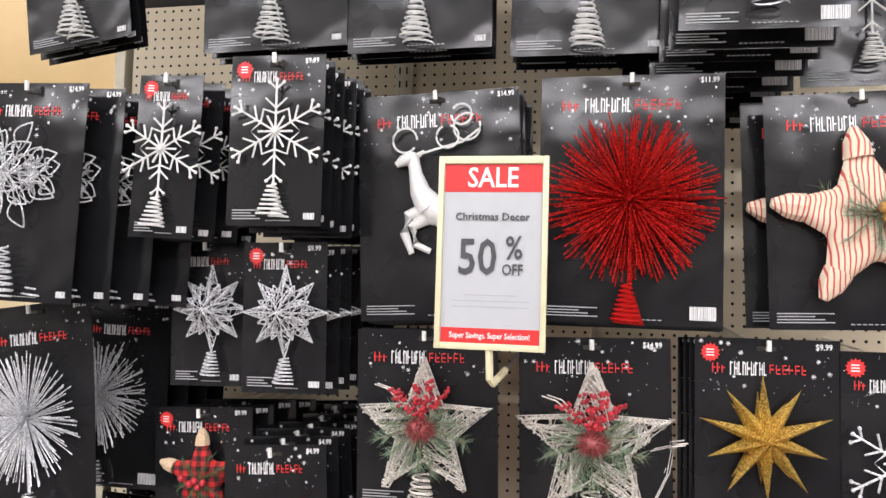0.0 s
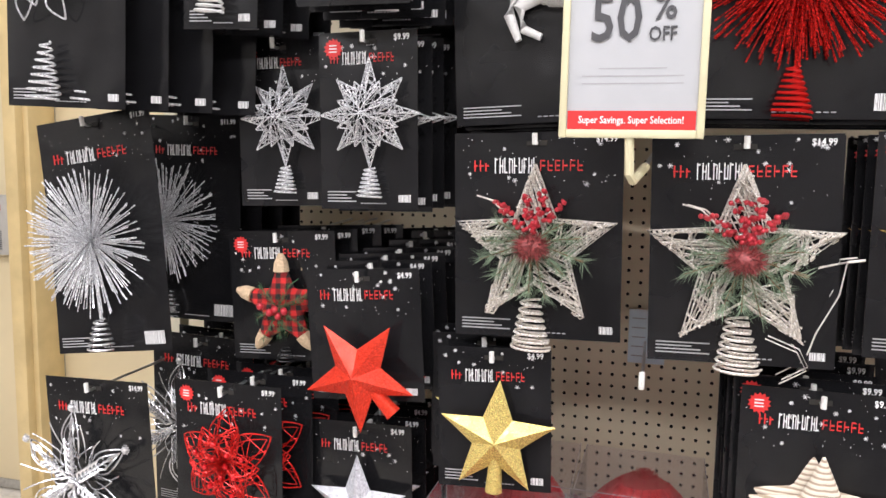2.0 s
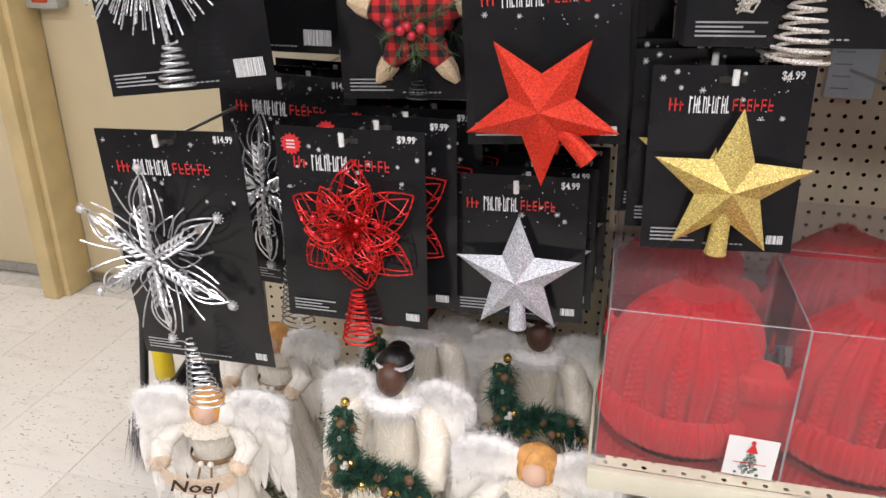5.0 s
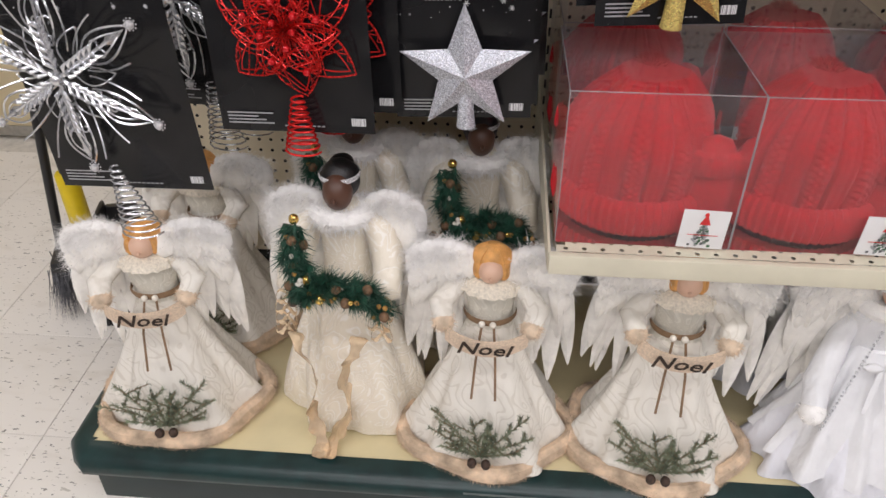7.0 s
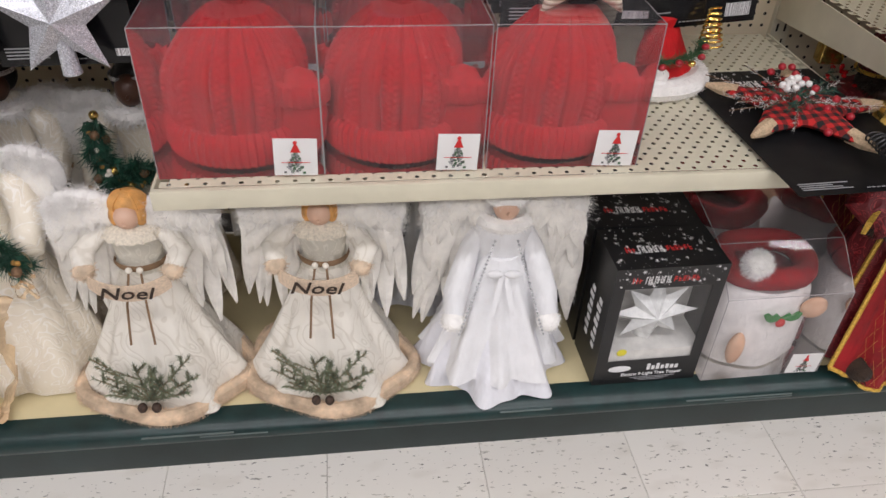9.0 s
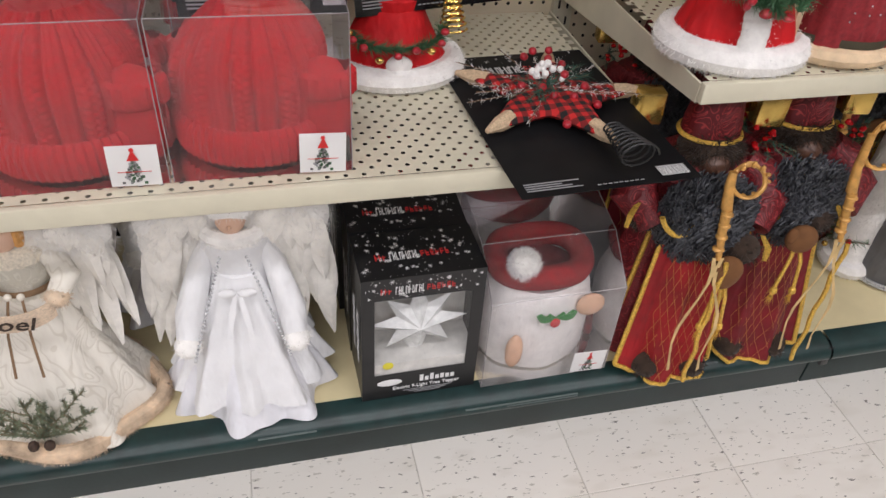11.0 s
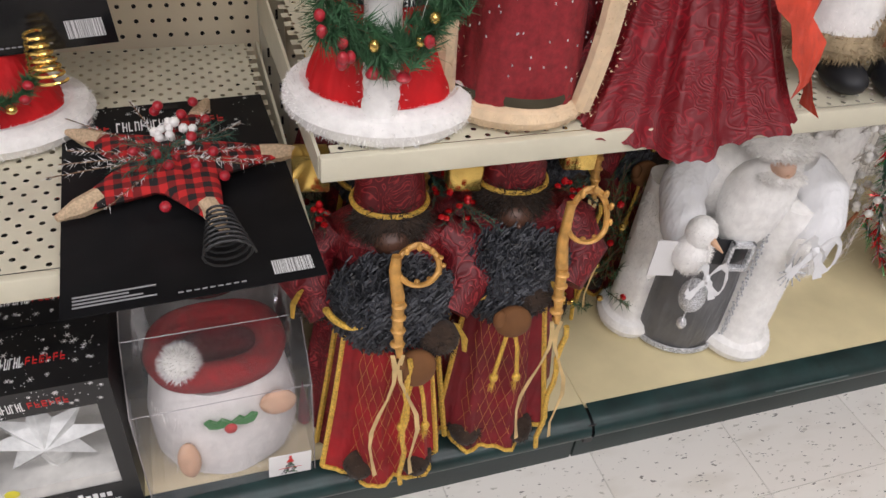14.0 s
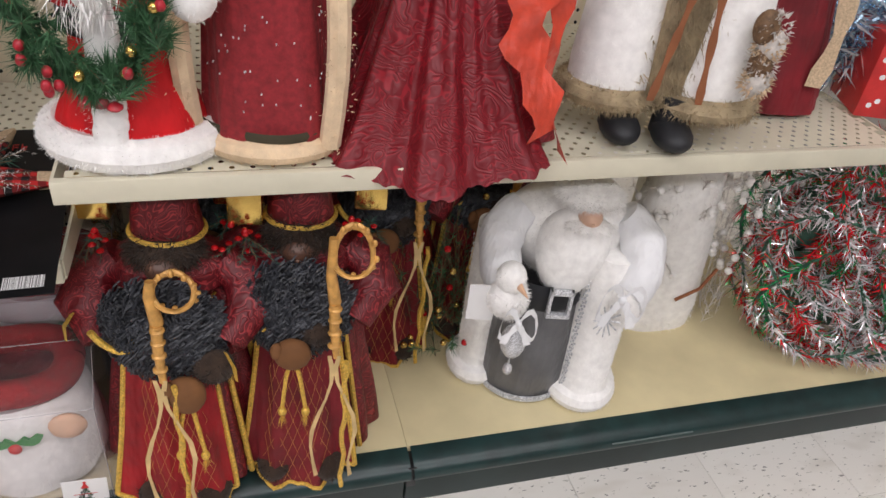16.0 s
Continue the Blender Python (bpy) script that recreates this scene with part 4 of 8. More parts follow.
def burst(R, n, mat, c=(0, 0), y=-0.012, flat=0.55, width=0.00125, stem=0.0):
    mb = MB()
    for i in range(n):
        u = (i + 0.5) / n
        th = math.acos(1 - u * 0.98)
        ph = i * 2.399963
        d = np.array([math.sin(th) * math.cos(ph), -math.cos(th) * flat, math.sin(th) * math.sin(ph)])
        d = d + RNG.normal(0, 0.03, 3)
        L = R * RNG.uniform(0.9, 1.04) * (0.80 + 0.2 * math.sin(th))
        k = 8
        uu = np.linspace(0.03, 1, k)
        p = np.array([c[0], y, c[1]]) + d[None, :] * (uu * L)[:, None]
        mb.tube(p, width * (0.75 + 0.45 * (np.arange(k) % 2)), mat, 4)
    mb.ball((c[0], y - 0.012, c[1]), 0.008, mat)
    if stem:
        mb.tube([(c[0], y, c[1]), (c[0], y, c[1] - stem)], 0.003, mat, 6)
    return mb


def almond(mb, ang, L, wd, mat, wire, c, y, lift=0.01, start=0.0):
    u = np.linspace(0, 1, 12)
    for s in (-1, 1):
        lx = start + (L - start) * u
        ly = s * wd * np.sin(math.pi * u) ** 0.9
        ca, sa = math.cos(ang), math.sin(ang)
        p = np.stack([c[0] + lx * ca - ly * sa, y - lift * np.sin(math.pi * u), c[1] + lx * sa + ly * ca], 1)
        mb.tube(p, wire, mat, 4)


def curl(mb, ang, at, r, s, mat, wire, c, y):
    u = np.linspace(0, 1, 12)
    a = u * 4.6
    q = r * (1 - 0.6 * u)
    lx, ly = at + q * np.sin(a), s * (r * 1.1 - q * np.cos(a))
    ca, sa = math.cos(ang), math.sin(ang)
    mb.tube(np.stack([c[0] + lx * ca - ly * sa, np.full(12, y), c[1] + lx * sa + ly * ca], 1), wire, mat, 5)


def rod_flake(R, mat, c, y=-0.014, thick=0.0021, up=1.04):
    mb = MB()
    for i in range(6):
        a = math.radians(90 + 60 * i)
        k = up if i in (0, 3) else 1.0
        d, P = np.array([math.cos(a), math.sin(a)]), lambda q: (c[0] + q[0], y, c[1] + q[1])
        mb.tube([P((0, 0)), P(d * R * k)], thick, mat, 6)
        for f, L in ((0.45, 0.30), (0.82, 0.20)):
            for s in (-1, 1):
                b = a + s * math.radians(48)
                e = d * R * k * f + np.array([math.cos(b), math.sin(b)]) * R * L
                mb.tube([P(d * R * k * f), P(e)], thick * 0.9, mat, 6)
                if f > 0.6:
                    mb.ball(P(e), thick * 1.7, mat, 8, 6)
        mb.ball(P(d * R * k), thick * 1.8, mat, 8, 6)
        b, a2 = a + math.radians(30), a + math.radians(60)
        mid = np.array([math.cos(b), math.sin(b)]) * R * 0.52
        mb.tube([P((0, 0)), P(np.array([math.cos(b), math.sin(b)]) * R * 0.36)], thick, mat, 6)
        mb.tube([P(d * R * 0.36), P(mid), P(np.array([math.cos(a2), math.sin(a2)]) * R * 0.36)], thick, mat, 6)
    mb.ball((c[0], y - 0.003, c[1]), 0.008, mat)
    return mb


def leaf_flower(R, mat, c):
    mb = MB()
    for ring, (n, q, y) in enumerate(((8, 1.0, -0.012), (8, 0.75, -0.03), (6, 0.5, -0.045))):
        for i in range(n):
            a = 2 * math.pi * (i + 0.5 * ring) / n + 0.4
            almond(mb, a, R * q, R * 0.15, mat, 0.0016, c, y, 0.012, R * q * 0.45)
            almond(mb, a + 0.2, R * q * 0.6, R * 0.10, mat, 0.0014, c, y - 0.006, 0.012, 0.0)
            mb.tube([(c[0], y, c[1]), (c[0] + R * q * 0.6 * math.cos(a), y - 0.005, c[1] + R * q * 0.6 * math.sin(a))], 0.0018, mat, 4)
    mb.ball((c[0], -0.05, c[1]), 0.010, mat)
    return mb


def ornate_flake(R, c):
    mb, gem = MB(), []
    gb = MB()
    gb.ball((0, 0, 0), 0.0068, "gem", 8, 6)
    for k in range(10):
        gb.ball((0.0085 * math.cos(k * math.pi / 5), 0.002, 0.0085 * math.sin(k * math.pi / 5)), 0.0014, "gem", 5, 4)
    gmesh = gb.mesh("gem")
    for i in range(6):
        a = math.radians(90 + 60 * i)
        ca, sa = math.cos(a), math.sin(a)
        P = lambda l, s=0.0, y=-0.02: (c[0] + l * ca - s * sa, y, c[1] + l * sa + s * ca)
        almond(mb, a, R * 0.98, R * 0.15, "silver_plastic", 0.0017, c, -0.018, 0.014, R * 0.30)
        almond(mb, a, R * 0.88, R * 0.08, "silver_plastic", 0.0013, c, -0.021, 0.014, R * 0.40)
        almond(mb, a + math.radians(30), R * 0.55, R * 0.10, "silver_plastic", 0.0013, c, -0.014, 0.010, R * 0.10)
        mb.tube([P(0, 0, -0.03), P(R * 0.5, 0, -0.034), P(R * 0.9, 0, -0.024)], [0.004, 0.003, 0.0016], "silver_plastic", 6)
        mb.add([P(R * 0.62, 0, -0.026), P(R * 0.76, R * 0.055, -0.024), P(R * 0.95, 0, -0.024), P(R * 0.76, -R * 0.055, -0.024), P(R * 0.78, 0, -0.033)], [(0, 1, 4), (1, 2, 4), (2, 3, 4), (3, 0, 4)], "silver_plastic")
        for s in (-1, 1):
            curl(mb, a, R * 0.56, R * 0.055, s, "silver_plastic", 0.0018, c, -0.024)
            curl(mb, a, R * 0.40, R * 0.045, s, "silver_plastic", 0.0018, c, -0.030)
            for f in (0.10, 0.18, 0.26, 0.34, 0.42, 0.50):
                mb.tube([P(R * f, 0, -0.032), P(R * (f + 0.07), s * R * 0.055, -0.038), P(R * (f + 0.13), s * R * 0.075, -0.036)], [0.0016, 0.0034, 0.0010], "silver_plastic", 6)
        b = a + math.radians(30)
        for s in (-1, 1):
            u = np.linspace(0, 1, 9)
            L, off = R * (0.25 + 0.62 * u), s * R * (0.03 + 0.16 * u ** 2)
            mb.tube(np.stack([c[0] + L * math.cos(b) - off * math.sin(b), -0.012 - 0.03 * u, c[1] + L * math.sin(b) + off * math.cos(b)], 1), 0.0015, "silver_plastic", 4)
        gem.append((P(R * 1.03, 0, -0.024), gmesh))
    mb.ball((c[0], -0.036, c[1]), 0.009, "silver_plastic")
    return mb, gem


def wire_poinsettia(R, c):
    mb, bead = MB(), []
    bb_ = MB()
    bb_.ball((0, 0, 0), 0.0050, "red_bead", 10, 7)
    bmesh_ = bb_.mesh("bead")
    rng = np.random.RandomState(44)
    for ring, (n, q, y) in enumerate(((6, 1.0, -0.016), (6, 0.72, -0.030))):
        for i in range(n):
            a = math.radians(92 + (i + 0.5 * ring) * 360 / n + rng.normal(0, 4))
            L, W = R * q * rng.uniform(0.94, 1.05), R * q * 0.30
            almond(mb, a, L, W, "g_red", 0.0013, c, y, 0.014)
            almond(mb, a, L * 0.92, W * 0.62, "red_metal", 0.0010, c, y - 0.003, 0.014)
            ca, sa = math.cos(a), math.sin(a)
            for k in range(11):
                f0, f1 = rng.uniform(0.12, 0.95, 2)
                w0, w1 = W * math.sin(math.pi * f0) * rng.choice((-1, 1)), W * math.sin(math.pi * f1) * rng.choice((-1, 1))
                P = lambda f, w: (c[0] + L * f * ca - w * sa, y - 0.014 * math.sin(math.pi * f), c[1] + L * f * sa + w * ca)
                mb.tube([P(f0, w0), P((f0 + f1) / 2, (w0 + w1) * 0.35), P(f1, w1)], 0.0009, "g_red" if k % 2 else "red_metal", 4)
    d = rng.normal(0, 1, (160, 3))
    d[:, 1] = -abs(d[:, 1])
    mb.spikes(np.tile([(c[0], -0.036, c[1])], (160, 1)), d, 0.030, 0.0011, "g_red", 0.2)
    for i in range(11):
        a, q = i * 2.4, R * (0.12 + 0.5 * (i / 11))
        bead.append(((c[0] + q * math.cos(a), -0.046, c[1] + q * math.sin(a)), bmesh_))
    return mb, bead


def deer():
    mb = MB()
    T = lambda pts, r: mb.tube([(x, -0.016 + (0.004 if len(p) else 0), z) for x, z, *p in pts], r, "g_white", 10)
    T([(-0.080, -0.112), (-0.068, -0.105), (-0.052, -0.100), (-0.040, -0.100)], [0.006, 0.011, 0.014, 0.010])
    T([(-0.046, -0.098), (-0.042, -0.130), (-0.034, -0.165), (-0.012, -0.200)], [0.011, 0.013, 0.020, 0.030])
    T([(-0.030, -0.190), (-0.005, -0.205), (0.030, -0.212), (0.062, -0.205), (0.078, -0.190)], [0.020, 0.029, 0.026, 0.028, 0.012])
    T([(-0.030, -0.205), (-0.058, -0.212), (-0.066, -0.245), (-0.052, -0.285)], [0.016, 0.011, 0.009, 0.006])
    T([(-0.020, -0.215), (-0.050, -0.235), (-0.044, -0.268), (-0.016, -0.282)], [0.016, 0.010, 0.008, 0.006])
    T([(0.066, -0.205), (0.082, -0.245), (0.070, -0.300), (0.082, -0.345)], [0.022, 0.012, 0.008, 0.005])
    mb.tube([(-0.036, -0.018, -0.096), (-0.024, -0.020, -0.088)], [0.006, 0.002], "g_white", 6)
    for cx, cz, rr, a0 in ((-0.062, -0.065, 0.024, 0.0), (0.022, -0.062, 0.022, 2.0), (0.060, -0.045, 0.026, 1.0), (0.050, -0.020, 0.020, 3.2)):
        u = np.linspace(0, 1, 20)
        a = a0 + u * 5.6
        mb.tube(np.stack([cx + rr * np.cos(a), np.full(20, -0.016), cz + rr * np.sin(a)], 1), 0.0022, "g_white", 6)
    mb.tube([(-0.040, -0.016, -0.095), (0.0, -0.016, -0.085), (0.050, -0.016, -0.074), (0.085, -0.016, -0.050)], 0.0024, "g_white", 6)
    return mb


# ---- the pegboard display, row by row ----
def at(x, y, z, roll=0.0, yaw=0.0, tilt=0.0):
    return pose(x, y, z - 0.03, tilt, roll, yaw)


def behind(ob, n, dy, dx=0.0, dz=0.0, first=1):
    """More of the same topper further back on the same hook."""
    b = ob.matrix_basis.copy()
    for i in range(first, n + first):
        j = RNG.uniform(-0.004, 0.004)
        copy_thing(ob, Matrix.Translation((dx * i + j, dy * i, dz * i + RNG.uniform(-0.006, 0.002))) @ b)


flake = lambda R, c: [("snowflake", rod_flake(R, "g_white", c), "white glitter rod snowflake"), ("coil_base", coil("g_white", c[0], c[1] - R * 1.05, c[1] - R * 1.05 - 0.058, 0.007, 0.026, 7, 0.0021), "white glitter spiral base")]
A = topper(at(-0.565, 0, 1.965, 2.0, 0, 0), 0.238, 0.425, "black carded silver wire leaf flower tree topper on a peg hook",
           [("leaf_flower", leaf_flower(0.110, "g_silver", (-0.030, -0.152)), "silver glitter looped wire leaves"), ("coil_base", coil("g_silver", -0.020, -0.290, -0.385, 0.008, 0.032, 8, 0.0020), "silver spiral base")], "$14.99", seed=1, hook_len=0.56)
behind(A, 4, 0.045, 0.052, 0.0)
B = topper(at(-0.303, 0.05, 1.986, 2, 0, 0), 0.136, 0.318, "black carded white snowflake tree topper, tilted on its hook", flake(0.088, (-0.003, -0.117)), "", True, seed=2, hook_len=0.54, title=0.042)
behind(B, 3, 0.05, 0.02, 0.0)
C = topper(at(-0.068, 0.02, 2.006, 0, 2, 0), 0.182, 0.316, "black carded white rod snowflake tree topper in a deep stack", flake(0.092, (0.004, -0.115)), "$9.99", True, seed=3, hook_len=0.56, title=0.04)
behind(C, 7, 0.038, 0.006, -0.002)
D = topper(at(0.203, 0.16, 1.967, -2.5, 0, 0), 0.32, 0.443, "black carded white glitter leaping reindeer tree topper", [("reindeer", deer(), "white glitter reindeer with curled antlers"), ("coil_base", coil("g_white", 0.05, -0.31, -0.39, 0.008, 0.028, 8, 0.0018), "white spiral base")], "$14.99", seed=4, hook_len=0.36)
behind(D, 3, 0.03, 0.006, -0.003)
E = topper(at(0.569, 0.14, 1.982, 0.5, 0, 0), 0.326, 0.455, "glossy black carded red tinsel starburst tree topper", [("starburst", burst(0.156, 300, "g_red", (0.0, -0.200), stem=0.17), "red glitter tinsel starburst"), ("coil_base", coil("red_metal", -0.004, -0.352, -0.418, 0.008, 0.028, 8, 0.0022), "red wire spiral base")], "$11.99", seed=5, big_bar=True, hook_len=0.4)
behind(E, 3, 0.03, 0.004, -0.003)
c5 = puffy_star(0.158, 0.072, "candy", 0.026, "candy", (0.002, -0.195), rot=97)
g5 = greenery(0.07, "pine_frost", 0.026, 14, (0.01, -0.19), -0.055)
F_ = topper(at(0.955, 0.16, 1.945, -1.5, 0, 0), 0.312, 0.416, "black carded red ticking stripe fabric star tree topper", [("fabric_star", c5, "red and cream striped stuffed star"), ("greenery", g5, "frosted greenery"), ("felt_berry", berries(9, 0.014, 0.010, "cone_gold", (0.045, -0.185), -0.07), "amber brown berry")], "$14.99", seed=6, hook_len=0.36)
behind(F_, 1, 0.06, -0.03, 0.0)
G = topper(at(-0.622, 0.11, 1.534, -7.5, -4, 0), 0.268, 0.438, "bent black card with a silver tinsel starburst tree topper", [("starburst", burst(0.136, 270, "g_silver", (-0.018, -0.200), stem=0.15, y=-0.022), "silver glitter tinsel starburst"), ("coil_base", coil("silver_plastic", 0.012, -0.340, -0.395, 0.010, 0.028, 6, 0.0020, -0.055), "silver wire spiral base")], "$11.99", bend=0.02, seed=7, big_bar=True, hook_len=0.53, title=0.07)
H = topper(at(-0.528, 0.28, 1.546, 1, 3, 0), 0.215, 0.42, "black carded silver tinsel starburst tree topper behind another", [("starburst", burst(0.124, 230, "g_silver", (-0.055, -0.185), stem=0.13), "silver glitter tinsel starburst"), ("coil_base", coil("silver_plastic", -0.045, -0.33, -0.38, 0.012, 0.024, 6, 0.0020), "silver wire spiral base")], "$11.99", seed=8, big_bar=True, hook_len=0.3, title=0.07)
behind(H, 3, 0.05, 0.02, 0.0)
star8 = lambda cx, cz: [("wire_star", wire_star(0.086, 0.036, 8, "g_silver", 0.022, (cx, cz), vary=[1.05, 0.92, 1, 0.92, 1.0, 0.92, 1, 0.92], rungs=16, rot=90), "silver glitter wire star"), ("wire_star", wire_star(0.055, 0.03, 8, "g_silver", 0.030, (cx, cz), y=-0.03, rungs=8, rot=67), "silver glitter wire star"), ("coil_base", coil("g_silver", cx, cz - 0.085, cz - 0.132, 0.008, 0.021, 7, 0.0017), "silver spiral base")]
I1 = topper(at(-0.272, 0.17, 1.672, -1.5, 0, 0), 0.166, 0.296, "black carded silver wire eight-point star tree topper", star8(0.018, -0.110), "", True, seed=9, hook_len=0.41, title=0.042)
I2 = topper(at(-0.075, 0.1, 1.666, -1, 0, 0), 0.17, 0.287, "black carded silver wire eight-point star tree topper", star8(0.010, -0.104), "$9.99", True, seed=10, hook_len=0.46, title=0.042)
behind(I1, 2, 0.05, -0.004, 0.0)
behind(I2, 6, 0.045, 0.010, 0.0)


def berry_star(seed, R=0.140):
    g = MB()
    for a, L in ((200, 0.085), (180, 0.07), (-20, 0.085), (5, 0.075), (250, 0.085), (285, 0.09), (268, 0.08), (225, 0.075), (315, 0.07), (150, 0.06), (30, 0.06)):
        r = math.radians(a)
        sprig(g, (0, -0.045, -0.16), (L * math.cos(r), -0.055, -0.16 + L * math.sin(r)), "pine_frost", 0.026, 90, 0.0006)
    b = MB()
    for p0, p1 in (((0, -0.15), (-0.01, -0.085)), ((0, -0.15), (0.045, -0.10)), ((0, -0.15), (-0.055, -0.10)), ((0, -0.15), (0.02, -0.08))):
        for k in range(17):
            u = 0.15 + 0.85 * k / 16
            b.ball((p0[0] + (p1[0] - p0[0]) * u + RNG.normal(0, 0.005), -0.055 + RNG.normal(0, 0.004), p0[1] + (p1[1] - p0[1]) * u + RNG.normal(0, 0.004)), 0.0038, "berry", 7, 5)
    cone = MB()
    q = RNG.normal(0, 1, (420, 3))
    q /= np.linalg.norm(q, axis=1)[:, None]
    cone.ball((0, -0.055, -0.168), (0.022, 0.016, 0.016), "cone_red", 10, 8)
    cone.spikes(np.array([0, -0.055, -0.168]) + q * (0.020, 0.014, 0.014), q, 0.013, 0.0012, "cone_red", 0.3)
    ws = wicker_star(R, R * 0.43, "g_wicker", seed)
    for s in ws.v:
        s[:, 2] -= 0.152
    for m in (g, b, cone):
        for s in m.v:
            s[:, 2] += 0.022
    tw = MB()
    tw.tube([(-0.035, -0.05, -0.10), (-0.06, -0.055, -0.075), (-0.085, -0.05, -0.068)], 0.0013, "twig", 4)
    return [("wicker_star", ws, "champagne glitter vine star"), ("greenery", g, "frosted sage pine greenery"), ("berry_spray", b, "red berry spray"), ("pine_cone", cone, "burgundy glittered pine cone"), ("twig", tw, "bare frosted twig"),
            ("coil_base", coil("g_wicker", -0.005, -0.232, -0.312, 0.014, 0.031, 7, 0.0022), "champagne wire spiral base")]


J = topper(at(0.2, 0.13, 1.507, -1.2, 0, 0), 0.267, 0.329, "black carded vine star tree topper with berries and greenery", berry_star(11, 0.132), "$14.99", seed=11, hook_len=0.43, title=0.052)
behind(J, 2, 0.03, -0.004, 0.0)
K = topper(at(0.504, 0.11, 1.503, -1.2, 0, 0), 0.258, 0.336, "black carded vine star tree topper with a loose twig", berry_star(12), "$14.99", seed=12, hook_len=0.47, title=0.052)
mb = MB()
mb.tube([(0.095, -0.04, -0.155), (0.128, -0.05, -0.145), (0.118, -0.06, -0.19), (0.092, -0.055, -0.245), (0.084, -0.05, -0.275)], 0.0009, "twig", 4)
mb.tube([(0.03, -0.05, -0.255), (0.07, -0.06, -0.27), (0.082, -0.06, -0.295), (0.05, -0.05, -0.318)], 0.0009, "twig", 4)
mb.tube([(0.128, -0.05, -0.145), (0.15, -0.05, -0.142)], 0.0011, "twig", 4)
part("loose_twig", mb, K, "loose frosted vine ends")
behind(K, 2, 0.03, 0.004, 0.0)
L_ = topper(at(0.799, 0.14, 1.51, 0, 0, 0), 0.236, 0.325, "black carded gold nine-point star tree topper", [("gold_star", facet_star(0.110, 0.036, "g_gold", 0.040, 10, (-0.006, -0.138), rot=92, vary=[1.0, 0.92, 1.02, 0.92, 1.0, 0.95, 1.0, 0.92, 1.04, 0.94]), "gold glitter nine-point star"), ("coil_base", coil("gold", -0.01, -0.245, -0.295, 0.008, 0.024, 6, 0.0018), "gold wire spiral base")], "$9.99", True, seed=13, hook_len=0.47, title=0.052)
behind(L_, 3, 0.03, -0.006, 0.0)
M_ = topper(at(1.01, 0.14, 1.492, 0, 0, 0), 0.192, 0.325, "black carded white rod snowflake tree topper", [("snowflake", rod_flake(0.092, "g_silver", (0.0, -0.15)), "silver white rod snowflake"), ("coil_base", coil("g_silver", 0.0, -0.25, -0.295, 0.007, 0.024, 6, 0.0019), "silver spiral base")], "", True, seed=14, hook_len=0.45)
behind(M_, 3, 0.03, -0.010, 0.0)


def plaid_deco(R, c, needles="pine"):
    return [("plaid_star", puffy_star(R, R * 0.42, "plaid", 0.016, "burlap", c), "red and black buffalo plaid star with burlap tips"),
            ("greenery", greenery(R * 0.75, needles, 0.020, 9, c, -0.045, [35, 10, -30, -75, -95, 120, 200, 60, 250]), "green pine sprigs"),
            ("berry", berries(5, 0.010, 0.007, "berry", c, -0.055), "red berry")]


N = topper(at(-0.297, 0.22, 1.325, -2.5, 0, 0), 0.222, 0.25, "black carded buffalo plaid star tree topper with pine sprigs", plaid_deco(0.100, (0.012, -0.110)) + [("coil_base", coil("black_plastic", 0.01, -0.19, -0.215, 0.007, 0.018, 4, 0.0012), "dark wire spiral base")], "$9.99", True, seed=15, hook_len=0.36, title=0.042)
behind(N, 3, 0.04, 0.03, 0.004)


def solid_star(R, mat, c, y, base, rot, depth, label, lean=180):
    mb = facet_star(R, R * 0.42, mat, depth, 5, c, y, rot)
    st = MB()
    a = math.radians(rot + lean)
    p0 = np.array([c[0] + R * 0.25 * math.cos(a), y + 0.004, c[1] + R * 0.25 * math.sin(a)])
    p1 = np.array([c[0] + (R * 0.62 + base) * math.cos(a), y + 0.004, c[1] + (R * 0.62 + base) * math.sin(a)])
    st.tube([p0, p0 + (p1 - p0) * 0.9, p1], [0.010, 0.0135, 0.0145], mat, 16)
    return [("faceted_star", mb, label), ("base_tube", st, "glittered base tube")]


O = topper(at(-0.099, 0.14, 1.273, -3.6, 0, 0), 0.21, 0.232, "black carded scarlet glitter star tree topper hanging askew", solid_star(0.103, "g_scarlet", (0.000, -0.146), -0.038, 0.026, 53, 0.030, "scarlet glitter five-point star", 258), "$4.99", seed=16, hook_len=0.45, title=0.045)
O2 = topper(at(-0.091, 0.185, 1.283, -3.6), 0.21, 0.232, "black carded scarlet star tree topper stacked behind another", [("faceted_star", facet_star(0.088, 0.037, "g_scarlet", 0.005, 5, (0.004, -0.150), -0.006, 53), "scarlet glitter five-point star")], "$4.99", seed=16, hook_len=0.38, title=0.045)
behind(O2, 5, 0.045, 0.010, 0.010)
P_ = topper(at(0.137, 0.14, 1.154, -1.8, 3, 0), 0.19, 0.238, "crumpled black card with a pale gold glitter star tree topper", solid_star(0.100, "g_pale_gold", (0.007, -0.117), -0.024, 0.030, 86, 0.028, "pale gold glitter five-point star"), "$4.99", bend=0.012, seed=17, hook_len=0.44, title=0.048)
behind(P_, 2, 0.04, -0.02, 0.012)
of, og = ornate_flake(0.140, (-0.040, -0.167))
